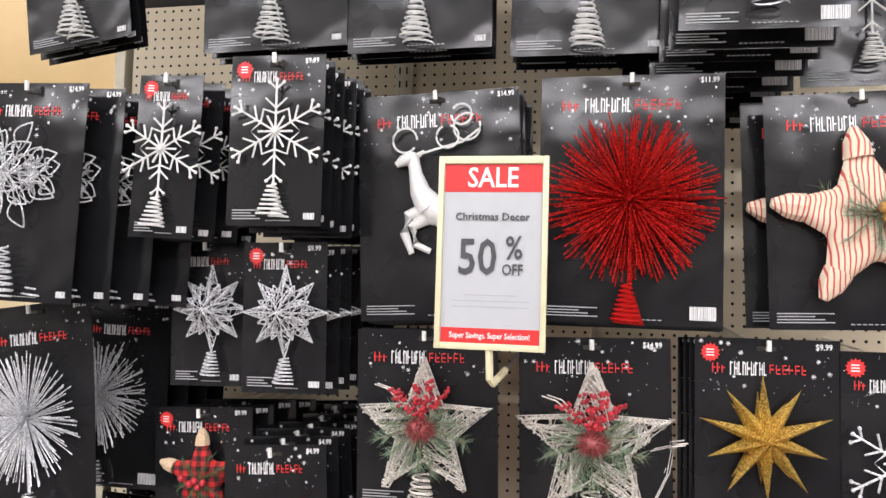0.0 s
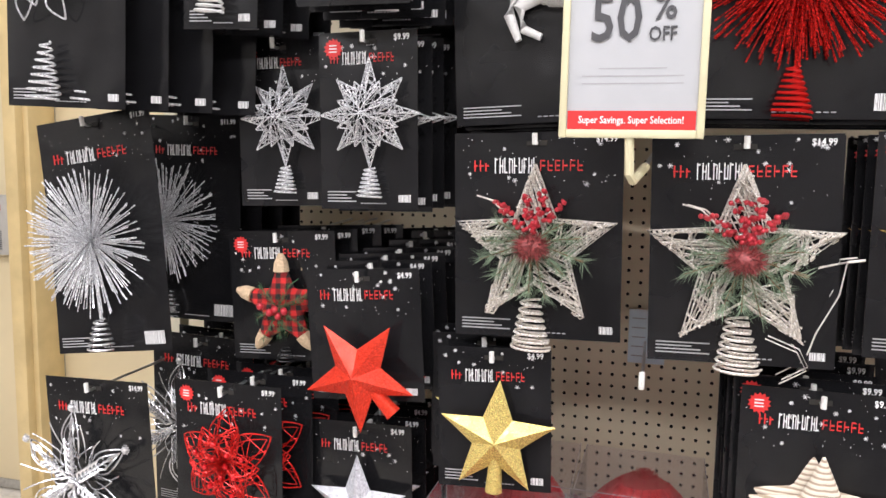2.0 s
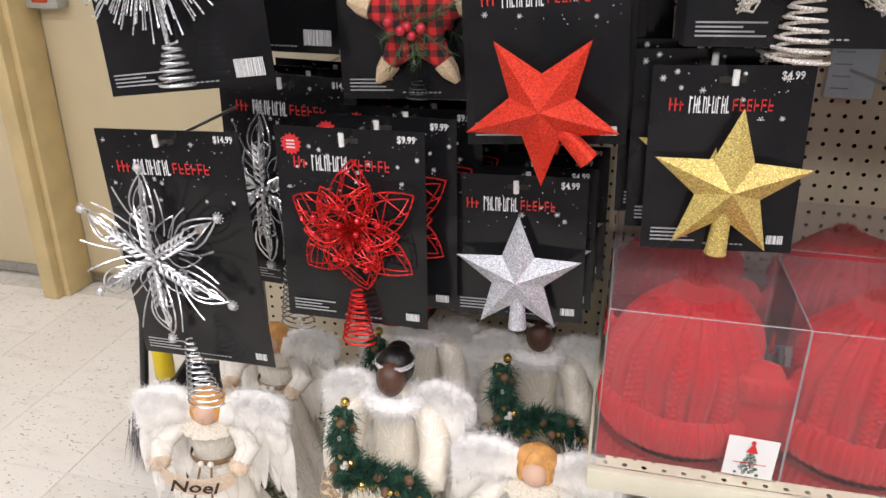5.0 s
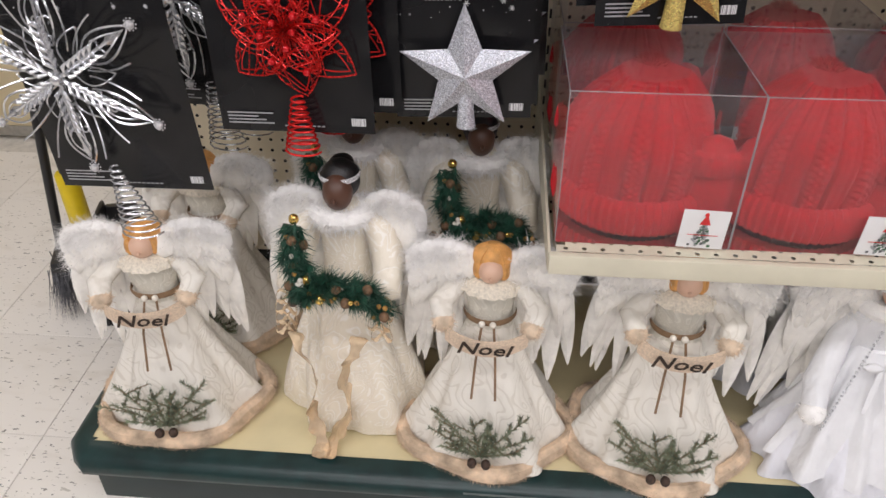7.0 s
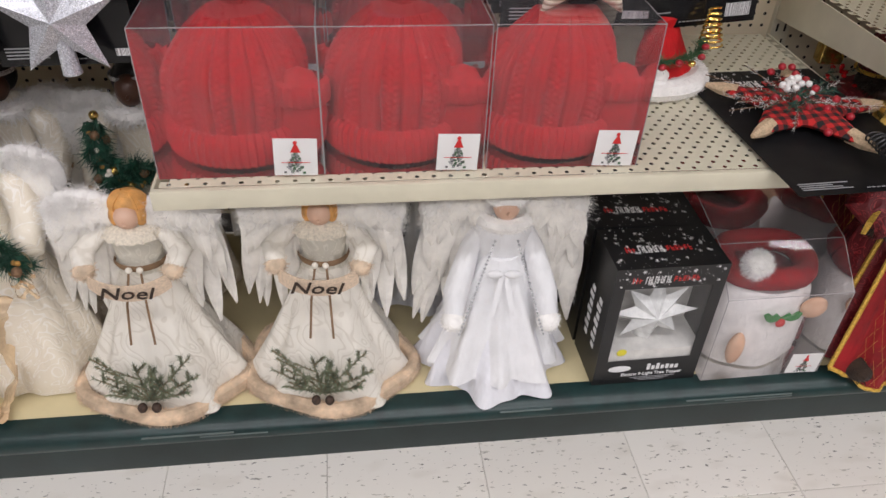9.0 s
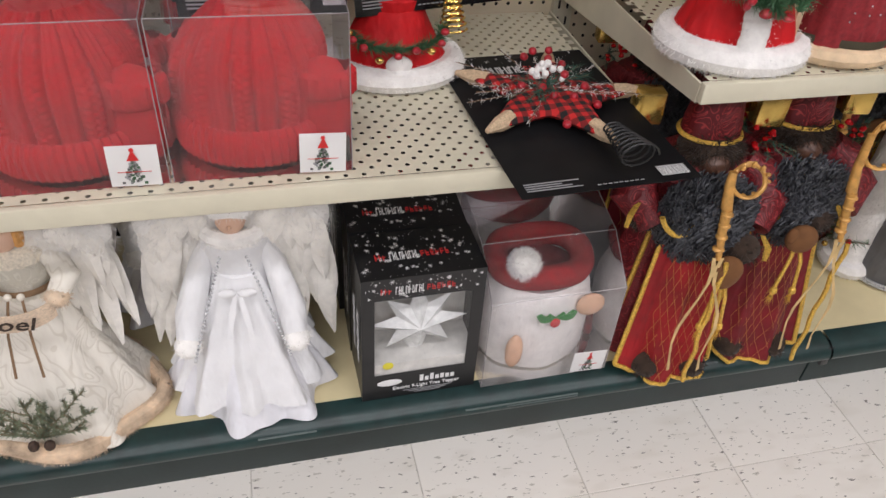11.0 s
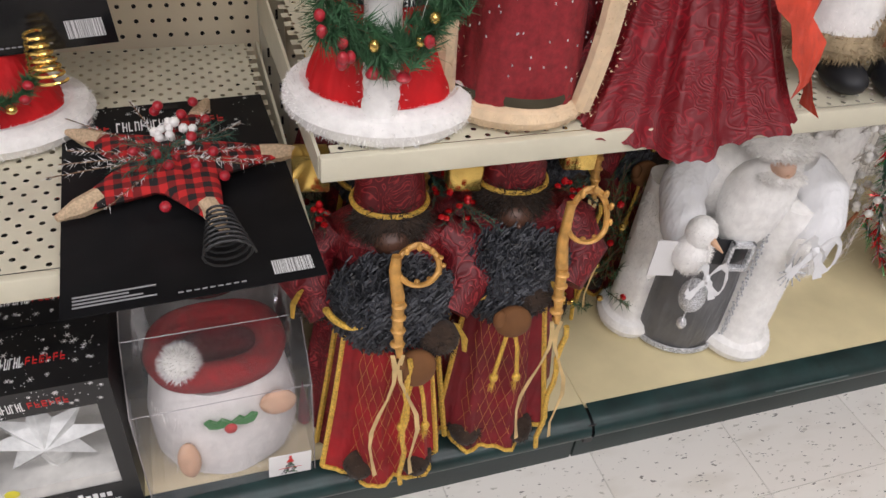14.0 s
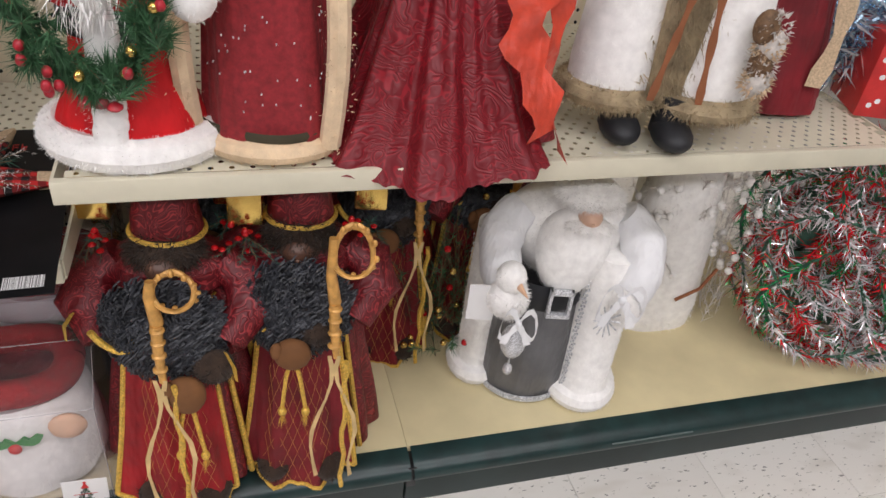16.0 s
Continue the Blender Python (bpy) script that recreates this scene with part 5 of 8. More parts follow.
Q = topper(at(-0.645, 0.12, 1.031, -3, -4, 0), 0.252, 0.392, "bent black card with an ornate silver jewelled snowflake tree topper", [("ornate_snowflake", of, "satin silver filigree snowflake"), ("gem", og, "clear acrylic gem tip"), ("coil_base", coil("silver_plastic", 0.000, -0.300, -0.410, 0.006, 0.033, 12, 0.0016, -0.035, 0.02), "silver wire spiral base")], "$14.99", bend=-0.006, seed=18, hook_len=0.48, title=0.058)
Q2 = copy_thing(Q, at(-0.535, 0.31, 1.085, 1, -3))
behind(Q2, 2, 0.05, 0.03, 0.006)
wp, wb = wire_poinsettia(0.103, (0.010, -0.110))
R_ = topper(at(-0.362, 0.13, 1.048, -1.2, -2, 0), 0.227, 0.299, "black carded red wire poinsettia tree topper", [("wire_poinsettia", wp, "red wire poinsettia"), ("bead", wb, "shiny red bead"), ("coil_base", coil("red_metal", 0.012, -0.205, -0.287, 0.008, 0.026, 10, 0.0017, -0.03), "red wire spiral base")], "$9.99", True, bend=0.01, seed=19, hook_len=0.48, title=0.052)
behind(R_, 3, 0.06, 0.028, 0.004)
S_ = topper(at(-0.127, 0.2, 0.976, -1.5, 0, 0), 0.203, 0.233, "black carded silver glitter star tree topper", solid_star(0.098, "g_star_silver", (0.005, -0.120), -0.026, 0.026, 90, 0.026, "silver glitter five-point star"), "$4.99", seed=20, hook_len=0.42, title=0.045)
behind(S_, 3, 0.05, 0.008, 0.004)
T_ = topper(at(0.632, 0.14, 1.129, 0, 0, 0), 0.22, 0.31, "black carded natural rope wound star tree topper", [("rope_star", puffy_star(0.108, 0.050, "rope", 0.022, None, (0.005, -0.165)), "cream rope wound star")], "$9.99", True, seed=21, hook_len=0.46, title=0.05)
behind(T_, 4, 0.035, -0.006, 0.008)
# row above the eye, only the feet of the cards in view
for i, (x, z, w, dz) in enumerate(((-0.665, 2.510, 0.255, -8.0), (-0.160, 2.485, 0.320, -1.0), (0.153, 2.470, 0.296, -0.5), (0.492, 2.447, 0.292, 0.8))):
    t_ = topper(at(x, 0.18, z, dz), w, 0.41, "black carded tree topper hung on the top row", [("snowflake", rod_flake(0.10, "g_white", (0, -0.16)), "white rod snowflake"), ("coil_base", coil("g_white", 0.0, -0.27, -0.365, 0.008, 0.033, 8, 0.0022), "white spiral base")], "", False, seed=30 + i, hook_len=0.41)
    behind(t_, 2, 0.03, 0.002, -0.003)
t_ = topper(at(0.79, 0.06, 2.44, 1), 0.282, 0.41, "black carded tree topper on the top row with a large barcode", [("coil_base", coil("silver_plastic", 0.0, -0.26, -0.35, 0.008, 0.03, 8, 0.0018), "dull wire spiral base")], "", False, seed=40, big_bar=True, hook_len=0.5)
behind(t_, 7, 0.05, -0.012, -0.012)
t_ = topper(at(1.005, 0.25, 2.40, 0), 0.242, 0.42, "grey-black carded frosted snowflake tree topper", flake(0.11, (0.0, -0.18)), "", False, seed=41, hook_len=0.33)
# card over the small Santa on the middle shelf
t_ = topper(at(0.86, 0.29, 1.168, -5.0), 0.24, 0.41, "black carded tree topper hung over the shelf, seen from below", [("coil_base", coil("gold", 0.03, -0.34, -0.405, 0.010, 0.022, 7, 0.0022, -0.03), "gold wire spiral base")], "", False, seed=42, big_bar=True, hook_len=0.3)

# bare hook with its blue tag
hk = thing("peg_hook", pose(0.375, PEG_Y, 1.09), "bare zinc peg hook with a pale blue tag", "peg hook")
mb = MB()
mb.tube([(0, -0.004, 0), (0, -0.38, 0.022), (0.0, -0.455, 0.036)], 0.0030, "chrome", 8)
part("rod", mb, hk)
mb = MB()
mb.tube([(0, -0.455, 0.026), (0, -0.457, 0.052)], 0.0046, "hooktip", 8)
part("hook_tip", mb, hk, "white vinyl tip")
mb = MB()
mb.box((-0.035, -0.020, -0.045), (0.040, -0.017, 0.07), "tag_blue", 0.001)
tg = part("tag", mb, hk, "pale blue paper tag")
for i in range(5):
    mb = MB()
    mb.box((-0.028, -0.0212, -0.03 + i * 0.02), (0.0, -0.0199, -0.028 + i * 0.02), "grey_print")
    part("ruled_line", mb, tg)

# sale sign on its stalk
sg = thing("sale_sign", at(0.351, -0.10, 1.785, 0.4), "framed sale sign reading Christmas Decor 50% off on a hook stalk", "sign")
mb = MB()
for a, b in (((-0.086, -0.30), (-0.077, 0.0)), ((0.077, -0.30), (0.086, 0.0)), ((-0.077, -0.012), (0.077, 0.0)), ((-0.077, -0.30), (0.077, -0.290))):
    mb.box((a[0], -0.006, a[1] + 0.034), (b[0], 0.004, b[1] + 0.034), "sign_frame", 0.0015)
part("frame", mb, sg, "pale green plastic frame")
mb = MB()
mb.box((-0.078, -0.001, -0.262), (0.078, 0.002, 0.024), "sign_paper")
sheet_ = part("paper", mb, sg, "white printed sheet")
mb = MB()
mb.box((-0.076, -0.0018, -0.022), (0.076, -0.0009, 0.021), "red_print")
part("red_band", mb, sheet_)
mb = MB()
mb.box((-0.076, -0.0018, -0.256), (0.076, -0.0009, -0.233), "red_print")
part("red_band", mb, sheet_)
lettering("lettering", "SALE", 0.044, 0.0, -0.0026, -0.001, "label", sheet_, 0.86)
lettering("lettering", "Christmas Decor", 0.0165, 0.0, -0.0026, -0.061, "dark_print", sheet_, 1.0)
lettering("lettering", "50", 0.078, -0.022, -0.0026, -0.126, "dark_print", sheet_, 0.80)
lettering("lettering", "%", 0.050, 0.035, -0.0026, -0.110, "dark_print", sheet_, 0.8)
lettering("lettering", "OFF", 0.024, 0.033, -0.0026, -0.143, "dark_print", sheet_, 0.78)
lettering("lettering", "Super Savings. Super Selection!", 0.0125, 0.0, -0.0026, -0.2445, "label", sheet_, 0.80)
for i in range(3):
    mb = MB()
    mb.box((-0.06 + 0.02 * (i == 0), -0.0014, -0.183 - i * 0.009), (0.06 - 0.02 * (i == 0), -0.0009, -0.1815 - i * 0.009), "grey_print")
    part("fine_print", mb, sheet_)
mb = MB()
mb.tube([(0.0, 0.002, -0.265), (0.002, 0.003, -0.31), (0.006, 0.012, -0.318), (0.02, 0.05, -0.30)], 0.006, "sign_frame", 8)
mb.tube([(0.02, 0.05, -0.30), (0.03, 0.63, -0.26)], 0.0035, "chrome", 6)
part("stalk", mb, sg, "pale plastic stalk on a wire arm")


# ---- boxed red knit hats on the middle shelf ----
def clear_box(w, d, h, mat="box_plastic", slope=0.0):
    """Six thin panels; slope pulls the top in towards the back."""
    mb = MB()
    x0, x1, e = -w / 2, w / 2, 0.0006
    P = lambda x, y, z: (x, y + (slope * z / h if y < d / 2 else 0.0), z)
    v = [P(x, y, z) for z in (0, h) for y in (0, d) for x in (x0, x1)]
    mb.add(v, [(0, 2, 3, 1), (4, 5, 7, 6), (0, 1, 5, 4), (2, 6, 7, 3), (0, 4, 6, 2), (1, 3, 7, 5)], mat)
    return mb


def box_edges(w, d, h):
    mb = MB()
    x0, x1 = -w / 2, w / 2
    for a, b in (((x0, 0, h), (x1, 0, h)), ((x0, 0, 0), (x0, 0, h)), ((x1, 0, 0), (x1, 0, h)), ((x0, 0, h), (x0, d, h)), ((x1, 0, h), (x1, d, h))):
        mb.tube([a, b], 0.0007, "edge_plastic", 4)
    return mb


def tree_label(w, h):
    mb = MB()
    mb.box((-w / 2, -0.0012, 0), (w / 2, 0, h), "label")
    return mb


def tree_print(w, h):
    mb = MB()
    for i in range(60):
        u = i / 59
        z = h * (0.08 + 0.60 * u)
        hw = w * 0.24 * (1.05 - u)
        x = RNG.uniform(-hw, hw)
        s = w * 0.035
        mb.box((x - s, -0.0019, z - s), (x + s * RNG.uniform(0.2, 1), -0.0014, z + s * RNG.uniform(0.2, 1)), ("pine", "grey_print", "cardedge")[i % 3])
    mb.add([(-w * 0.12, -0.0024, h * 0.64), (w * 0.12, -0.0024, h * 0.64), (w * 0.03, -0.0024, h * 0.86), (-w * 0.02, -0.0024, h * 0.86)], [(0, 1, 2, 3)], "red_print")
    mb.ball((0, -0.002, h * 0.90), (w * 0.05, 0.0006, w * 0.05), "red_print", 8, 5)
    mb.box((-w * 0.33, -0.0028, h * 0.36), (w * 0.33, -0.0024, h * 0.375), "red_print")
    return mb


def cable_hat(seed):
    """Tapered crown with upright plaited cables between lattice panels."""
    mb = MB()
    n, rows = 300, 64
    v = []
    for i in range(rows):
        u = i / (rows - 1)
        z = 0.035 + 0.182 * u
        r = 0.099 * (1 - max(0, u - 0.42) ** 2 * 1.65) * (0.97 + 0.05 * math.sin(u * 3))
        for j in range(n):
            a = 2 * math.pi * j / n
            w = a * 20 / (2 * math.pi)
            k = w % 1.0
            edge = 0.006 * math.exp(-(min(k, 1 - k) / 0.10) ** 2)
            if int(w) % 2 == 0:
                c1, c2 = 0.5 + 0.22 * math.sin(z * 300), 0.5 - 0.22 * math.sin(z * 300)
                rib = 0.0085 * max(math.exp(-((k - c1) / 0.20) ** 2), math.exp(-((k - c2) / 0.20) ** 2)) - edge
            else:
                rib = 0.0030 + 0.0012 * math.sin(k * 6.283 * 3) + 0.0006 * math.sin(z * 1500) - edge
            q = r + rib * (1 - 0.5 * u) + 0.004 * math.sin(3 * a + 5 * u + seed)
            v.append((q * math.cos(a) + 0.008 * u * u, 0.82 * q * math.sin(a), z))
    f = [(i * n + j, i * n + (j + 1) % n, (i + 1) * n + (j + 1) % n, (i + 1) * n + j) for i in range(rows - 1) for j in range(n)]
    f.append(tuple((rows - 1) * n + j for j in range(n)))
    mb.add(v, f, "knit_red")
    return mb


def brim():
    mb = MB()
    n = 180
    prof = [(0.098, 0.002), (0.110, 0.006), (0.114, 0.025), (0.112, 0.050), (0.104, 0.060), (0.096, 0.056)]
    mb.lathe(prof, "knit_red", (0, 0, 0), n, 1.0, 0.84, lambda a, u: 1 + 0.022 * math.sin(a * 60), False)
    return mb


def mitten(s):
    mb = MB()
    mb.lathe([(0.022, 0.0), (0.034, 0.02), (0.038, 0.06), (0.034, 0.10), (0.020, 0.125), (0.004, 0.132)], "knit_red", (0, 0, 0), 28, 1.0, 0.6, lambda a, u: 1 + 0.03 * math.sin(a * 14))
    mb.lathe([(0.036, 0.078), (0.043, 0.084), (0.043, 0.112), (0.036, 0.118)], "knit_red", (0, 0, 0), 60, 1.0, 0.7, lambda a, u: 1 + 0.04 * math.sin(a * 20), False)
    return mb


def pompom(r, c, mat, n=2200):
    mb = MB()
    mb.ball(c, r * 0.75, mat, 14, 10)
    q = RNG.normal(0, 1, (n, 3))
    q /= np.linalg.norm(q, axis=1)[:, None]
    mb.spikes(np.asarray(c) + q * r * 0.66, q, r * 0.34, 0.0008, mat, 0.2)
    return mb


def hat_box(m):
    t = thing("boxed_knit_hat", m, "red cable knit hat in a clear plastic box with label", "boxed hat", "boxed red hats")
    w, d, h = 0.235, 0.235, 0.223
    bx = part("clear_box", clear_box(w, d, h), t, "clear plastic box with a painted whitish veil", False)
    bx.visible_shadow = False
    part("box_edge", box_edges(w, d, h), bx, "pale folded plastic edges")
    ht = part("knit_hat", cable_hat(3), t, "red cable knit hat", m=Matrix.Translation((-0.006, 0.112, 0.004)) @ Matrix.Diagonal((1.0, 1.14, 0.94, 1)))
    part("brim", brim(), ht, "ribbed red turned-up brim", m=Matrix.Translation((0, 0, 0.0)))
    part("pompom", pompom(0.034, (0.010, 0.030, 0.198), "knit_red"), ht, "red yarn pompom")
    part("mitten", mitten(1), t, "red knit mitten", m=Matrix.Translation((0.088, 0.055, 0.012)))
    part("mitten", mitten(-1), t, "red knit mitten", m=pose(-0.086, 0.165, 0.012, 0, 6, 0))
    lb = part("label_card", tree_label(0.062, 0.060), t, "white label card with a small hatted tree", m=pose(0.077, -0.002, 0.002, 0, 2, 0))
    part("tree_print", tree_print(0.062, 0.060), lb, "printed tree in a red hat", False)
    return t


hb = hat_box(pose(0.135, 0.020, SH1 + 0.002))
copy_thing(hb, pose(0.371, 0.020, SH1 + 0.002, 0, 0, 0.6))
copy_thing(hb, pose(0.611, 0.020, SH1 + 0.002, 0, 0, -0.8))
copy_thing(hb, pose(0.140, 0.275, SH1 + 0.002, 0, 0, 1))
copy_thing(hb, pose(0.380, 0.275, SH1 + 0.002, 0, 0, -1))


# ---- electric star toppers in cartons ----
def star_carton(m, front):
    t = thing("star_carton", m, "black carton of an electric nine-light tree topper with a window", "carton", "star topper cartons")
    w, d, h = 0.208, 0.118, 0.288
    fz, tz = 0.062, 0.242
    mb = MB()
    x = w / 2
    e = x - 0.022
    mb.add([(-x, 0, 0), (x, 0, 0), (x, d, 0), (-x, d, 0), (-x, 0, h), (x, 0, h), (x, d, h), (-x, d, h),
            (-e, 0, fz), (e, 0, fz), (e, 0, tz), (-e, 0, tz), (-e, 0.001, fz), (e, 0.001, fz), (e, 0.001, tz), (-e, 0.001, tz)],
           [(0, 3, 2, 1), (4, 5, 6, 7), (1, 2, 6, 5), (2, 3, 7, 6), (3, 0, 4, 7), (0, 1, 9, 8), (1, 5, 10, 9), (5, 4, 11, 10), (4, 0, 8, 11),
            (8, 9, 13, 12), (9, 10, 14, 13), (10, 11, 15, 14), (11, 8, 12, 15)], "box_print")
    body = part("carton_body", mb, t, "black printed carton", False)
    mb = MB()
    mb.box((-x + 0.003, d - 0.03, 0.05), (x - 0.003, d - 0.026, h - 0.01), "box_inner")
    mb.box((-x + 0.003, 0.004, 0.040), (x - 0.003, d - 0.03, 0.085), "box_inner")
    part("liner", mb, t, "white carton liner")
    part("clear_star", facet_star(0.088, 0.042, "clear_star", 0.024, 8, (0, 0.158), 0.030, 90, [1.0, 0.9, 1, 0.9, 0.8, 0.9, 1, 0.9]), t, "moulded clear plastic star")
    mb = MB()
    mb.tube([(0, 0.055, 0.125), (0, 0.055, 0.085)], [0.026, 0.020], "clear_star", 14)
    part("star_base", mb, t, "clear ribbed base")
    mb = MB()
    mb.quad((-x + 0.021, 0.0016, fz - 0.001), (x - 0.021, 0.0016, fz - 0.001), (x - 0.021, 0.0016, tz + 0.001), (-x + 0.021, 0.0016, tz + 0.001), "film")
    part("window_film", mb, t, "clear window film").visible_shadow = False
    rng = np.random.RandomState(5)
    tagged(part("snow_print", snow(w, h - 0.002, tz + 0.004, 90, rng), body, "white snow dots", False, Matrix.Translation((0, -0.0006, 0))), kind="stuff")
    s2 = snow(w, d - 0.004, 0.004, 150, rng)
    tagged(part("snow_print", s2, body, "white snow dots", False, Matrix.Translation((0, 0, h + 0.0005)) @ Matrix.Rotation(-math.pi / 2, 4, "X")), kind="stuff")
    a, b = logo(0.2)
    tagged(part("white_print", a, body, "white printed letters", False, Matrix.Translation((0, -0.0006, 0.262)) @ Matrix.Diagonal((1, 1, 0.75, 1))), kind="stuff")
    tagged(part("red_print", b, body, "red printed letters", False, Matrix.Translation((0, -0.0006, 0.262)) @ Matrix.Diagonal((1, 1, 0.75, 1))), kind="stuff")
    k = Matrix.Translation((0, d * 0.45, h + 0.0006)) @ Matrix.Rotation(-math.pi / 2, 4, "X") @ Matrix.Diagonal((1, 1, 0.9, 1))
    tagged(part("white_print", a, body, "white printed letters", False, k), kind="stuff")
    tagged(part("red_print", b, body, "red printed letters", False, k), kind="stuff")
    mb = MB()
    for i, hh in enumerate((0.016, 0.010, 0.016, 0.010, 0.012, 0.010, 0.010)):
        mb.box((0.0 + i * 0.0095, -0.0008, 0.034), (0.0066 + i * 0.0095, -0.0003, 0.034 + hh), "white")
    tagged(part("name_print", mb, body, "white product name bars"), kind="stuff")
    lettering("lettering", "Electric 9-Light Tree Topper", 0.0115, 0.012, -0.0008, 0.024, "white", body, 0.92)
    mb = MB()
    mb.ball((-0.055, -0.0008, 0.041), (0.023, 0.0006, 0.0085), "white", 16, 6)
    part("oval_mark", mb, body, "white oval mark")
    mb = MB()
    mb.ball((-0.058, 0.0008, 0.084), (0.010, 0.0006, 0.009), "yellow_print", 14, 6)
    part("round_sticker", mb, body, "yellow round sticker")
    mb = MB()
    for i in range(3):
        mb.box((-0.03 + i * 0.01, -0.0008, 0.014 - i * 0.004), (0.06 - i * 0.01, -0.0003, 0.0155 - i * 0.004), "grey_print")
    tagged(part("small_print", mb, body, "small grey printed lines"), kind="stuff")
    mb = MB()
    for k2 in range(2):
        for i in range(7):
            mb.box((-x - 0.0006, 0.03 + k2 * 0.04, 0.07 + i * 0.018), (-x - 0.0002, 0.045 + k2 * 0.04 + 0.006 * (i % 2), 0.082 + i * 0.018), "white")
    tagged(part("side_print", mb, body, "white side printing"), kind="stuff")
    return t


pc = star_carton(pose(0.840, 0.012, DECK_Z + 0.002, 0, 0, 1.0), True)
copy_thing(pc, pose(0.836, 0.134, DECK_Z + 0.002, 0, 0, -1.5))
copy_thing(pc, pose(0.830, 0.256, DECK_Z + 0.002, 0, 0, 1.0))
copy_thing(pc, pose(0.824, 0.378, DECK_Z + 0.002))


# ---- gnome hats in clear boxes ----
def gnome_box(m):
    t = thing("boxed_gnome_hat", m, "white plush gnome with a red knit rim in a clear box", "boxed gnome", "boxed gnomes")
    w, d, h = 0.232, 0.215, 0.245
    mb = MB()
    x0, x1 = -w / 2, w / 2
    v = [(x0, 0, 0), (x1, 0, 0), (x1, d, 0), (x0, d, 0), (x0, 0, 0.185), (x1, 0, 0.185), (x1, d, h + 0.03), (x0, d, h + 0.03), (x0, 0.08, h), (x1, 0.08, h)]
    mb.add(v, [(0, 3, 2, 1), (0, 1, 5, 4), (4, 5, 9, 8), (8, 9, 6, 7), (2, 3, 7, 6), (0, 4, 8, 7, 3), (1, 2, 6, 9, 5)], "box_plastic")
    bx = part("clear_box", mb, t, "clear plastic box with a sloping front", False)
    bx.visible_shadow = False
    mb = MB()
    for a, b in ((0, 4), (1, 5), (4, 5), (4, 8), (5, 9), (8, 9), (8, 7), (9, 6)):
        mb.tube([v[a], v[b]], 0.0007, "edge_plastic", 4)
    part("box_edge", mb, bx, "pale folded plastic edges")
    mb = MB()
    mb.lathe([(0.095, 0.004), (0.104, 0.03), (0.104, 0.10), (0.094, 0.15), (0.084, 0.166), (0.05, 0.160)], "gnome_white", (0, 0.108, 0), 40, 1.0, 0.9, lambda a, u: 1 + 0.02 * math.sin(a * 7 + u * 9))
    a = RNG.uniform(math.pi * 1.05, math.pi * 1.95, 900)
    z = RNG.uniform(0.02, 0.13, 900)
    mb.spikes(np.stack([0.100 * np.cos(a), 0.108 + 0.090 * np.sin(a), z], 1), np.stack([0.2 * np.cos(a), 0.2 * np.sin(a), -np.ones(900)], 1), 0.02, 0.0007, "gnome_white", 0.2)
    part("plush_body", mb, t, "white plush body with a shaggy beard")
    mb = MB()
    n = 48
    ang = np.linspace(0, 2 * math.pi, n)
    mb.tube(np.stack([0.076 * np.cos(ang), 0.112 + 0.068 * np.sin(ang), 0.186 + 0.004 * np.sin(3 * ang)], 1), 0.0215, "fleece_red", 10, False)
    # darker red cap paints the shaded hollow within the rim
    mb.lathe([(0.070, 0.166), (0.064, 0.170), (0.020, 0.167)], "velvet_wine", (0, 0.112, 0), 30, 1.0, 0.9)
    part("red_rim", mb, t, "red fleece rolled rim")
    part("pompom", pompom(0.031, (-0.048, 0.056, 0.214), "fur_white"), t, "white pompom")
    mb = MB()
    mb.ball((-0.058, 0.018, 0.058), (0.016, 0.012, 0.036), "felt_nose", 12, 8)
    part("felt_foot", mb, t, "peach felt leg")
    mb = MB()
    mb.ball((0.072, 0.026, 0.135), (0.026, 0.012, 0.022), "felt_nose", 12, 8)
    part("felt_nose", mb, t, "peach felt nose")
    mb = MB()
    for s in (-1, 1):
        o = [(0, 0), (0.012 * s, 0.010), (0.018 * s, 0.004), (0.028 * s, 0.012), (0.036 * s, 0.008), (0.030 * s, -0.002), (0.020 * s, -0.008), (0.010 * s, -0.004)]
        mb.add([(0.006 + p[0], 0.010 - 0.002 * (k % 2), 0.128 + p[1]) for k, p in enumerate(o)] + [(0.006 + p[0], 0.014, 0.128 + p[1]) for p in o], [tuple(range(8)), tuple(range(15, 7, -1))] + [(i, (i + 1) % 8, 8 + (i + 1) % 8, 8 + i) for i in range(8)], "holly")
    mb.ball((0.004, 0.008, 0.120), (0.009, 0.005, 0.009), "felt_red", 10, 7)
    part("holly_sprig", mb, t, "green and red felt holly")
    lb = part("label_card", tree_label(0.062, 0.045), t, "white label card", m=pose(0.078, -0.002, 0.004, 0, 3, 0))
    part("tree_print", tree_print(0.05, 0.045), lb, "small printed tree", False)
    return t


GN = Matrix.Diagonal((1.07, 1.0, 1.13, 1))
gb = gnome_box(pose(1.080, 0.006, DECK_Z + 0.002, 0, 0, 1) @ GN)
copy_thing(gb, pose(1.085, 0.240, DECK_Z + 0.002, 0, 0, -1) @ GN)

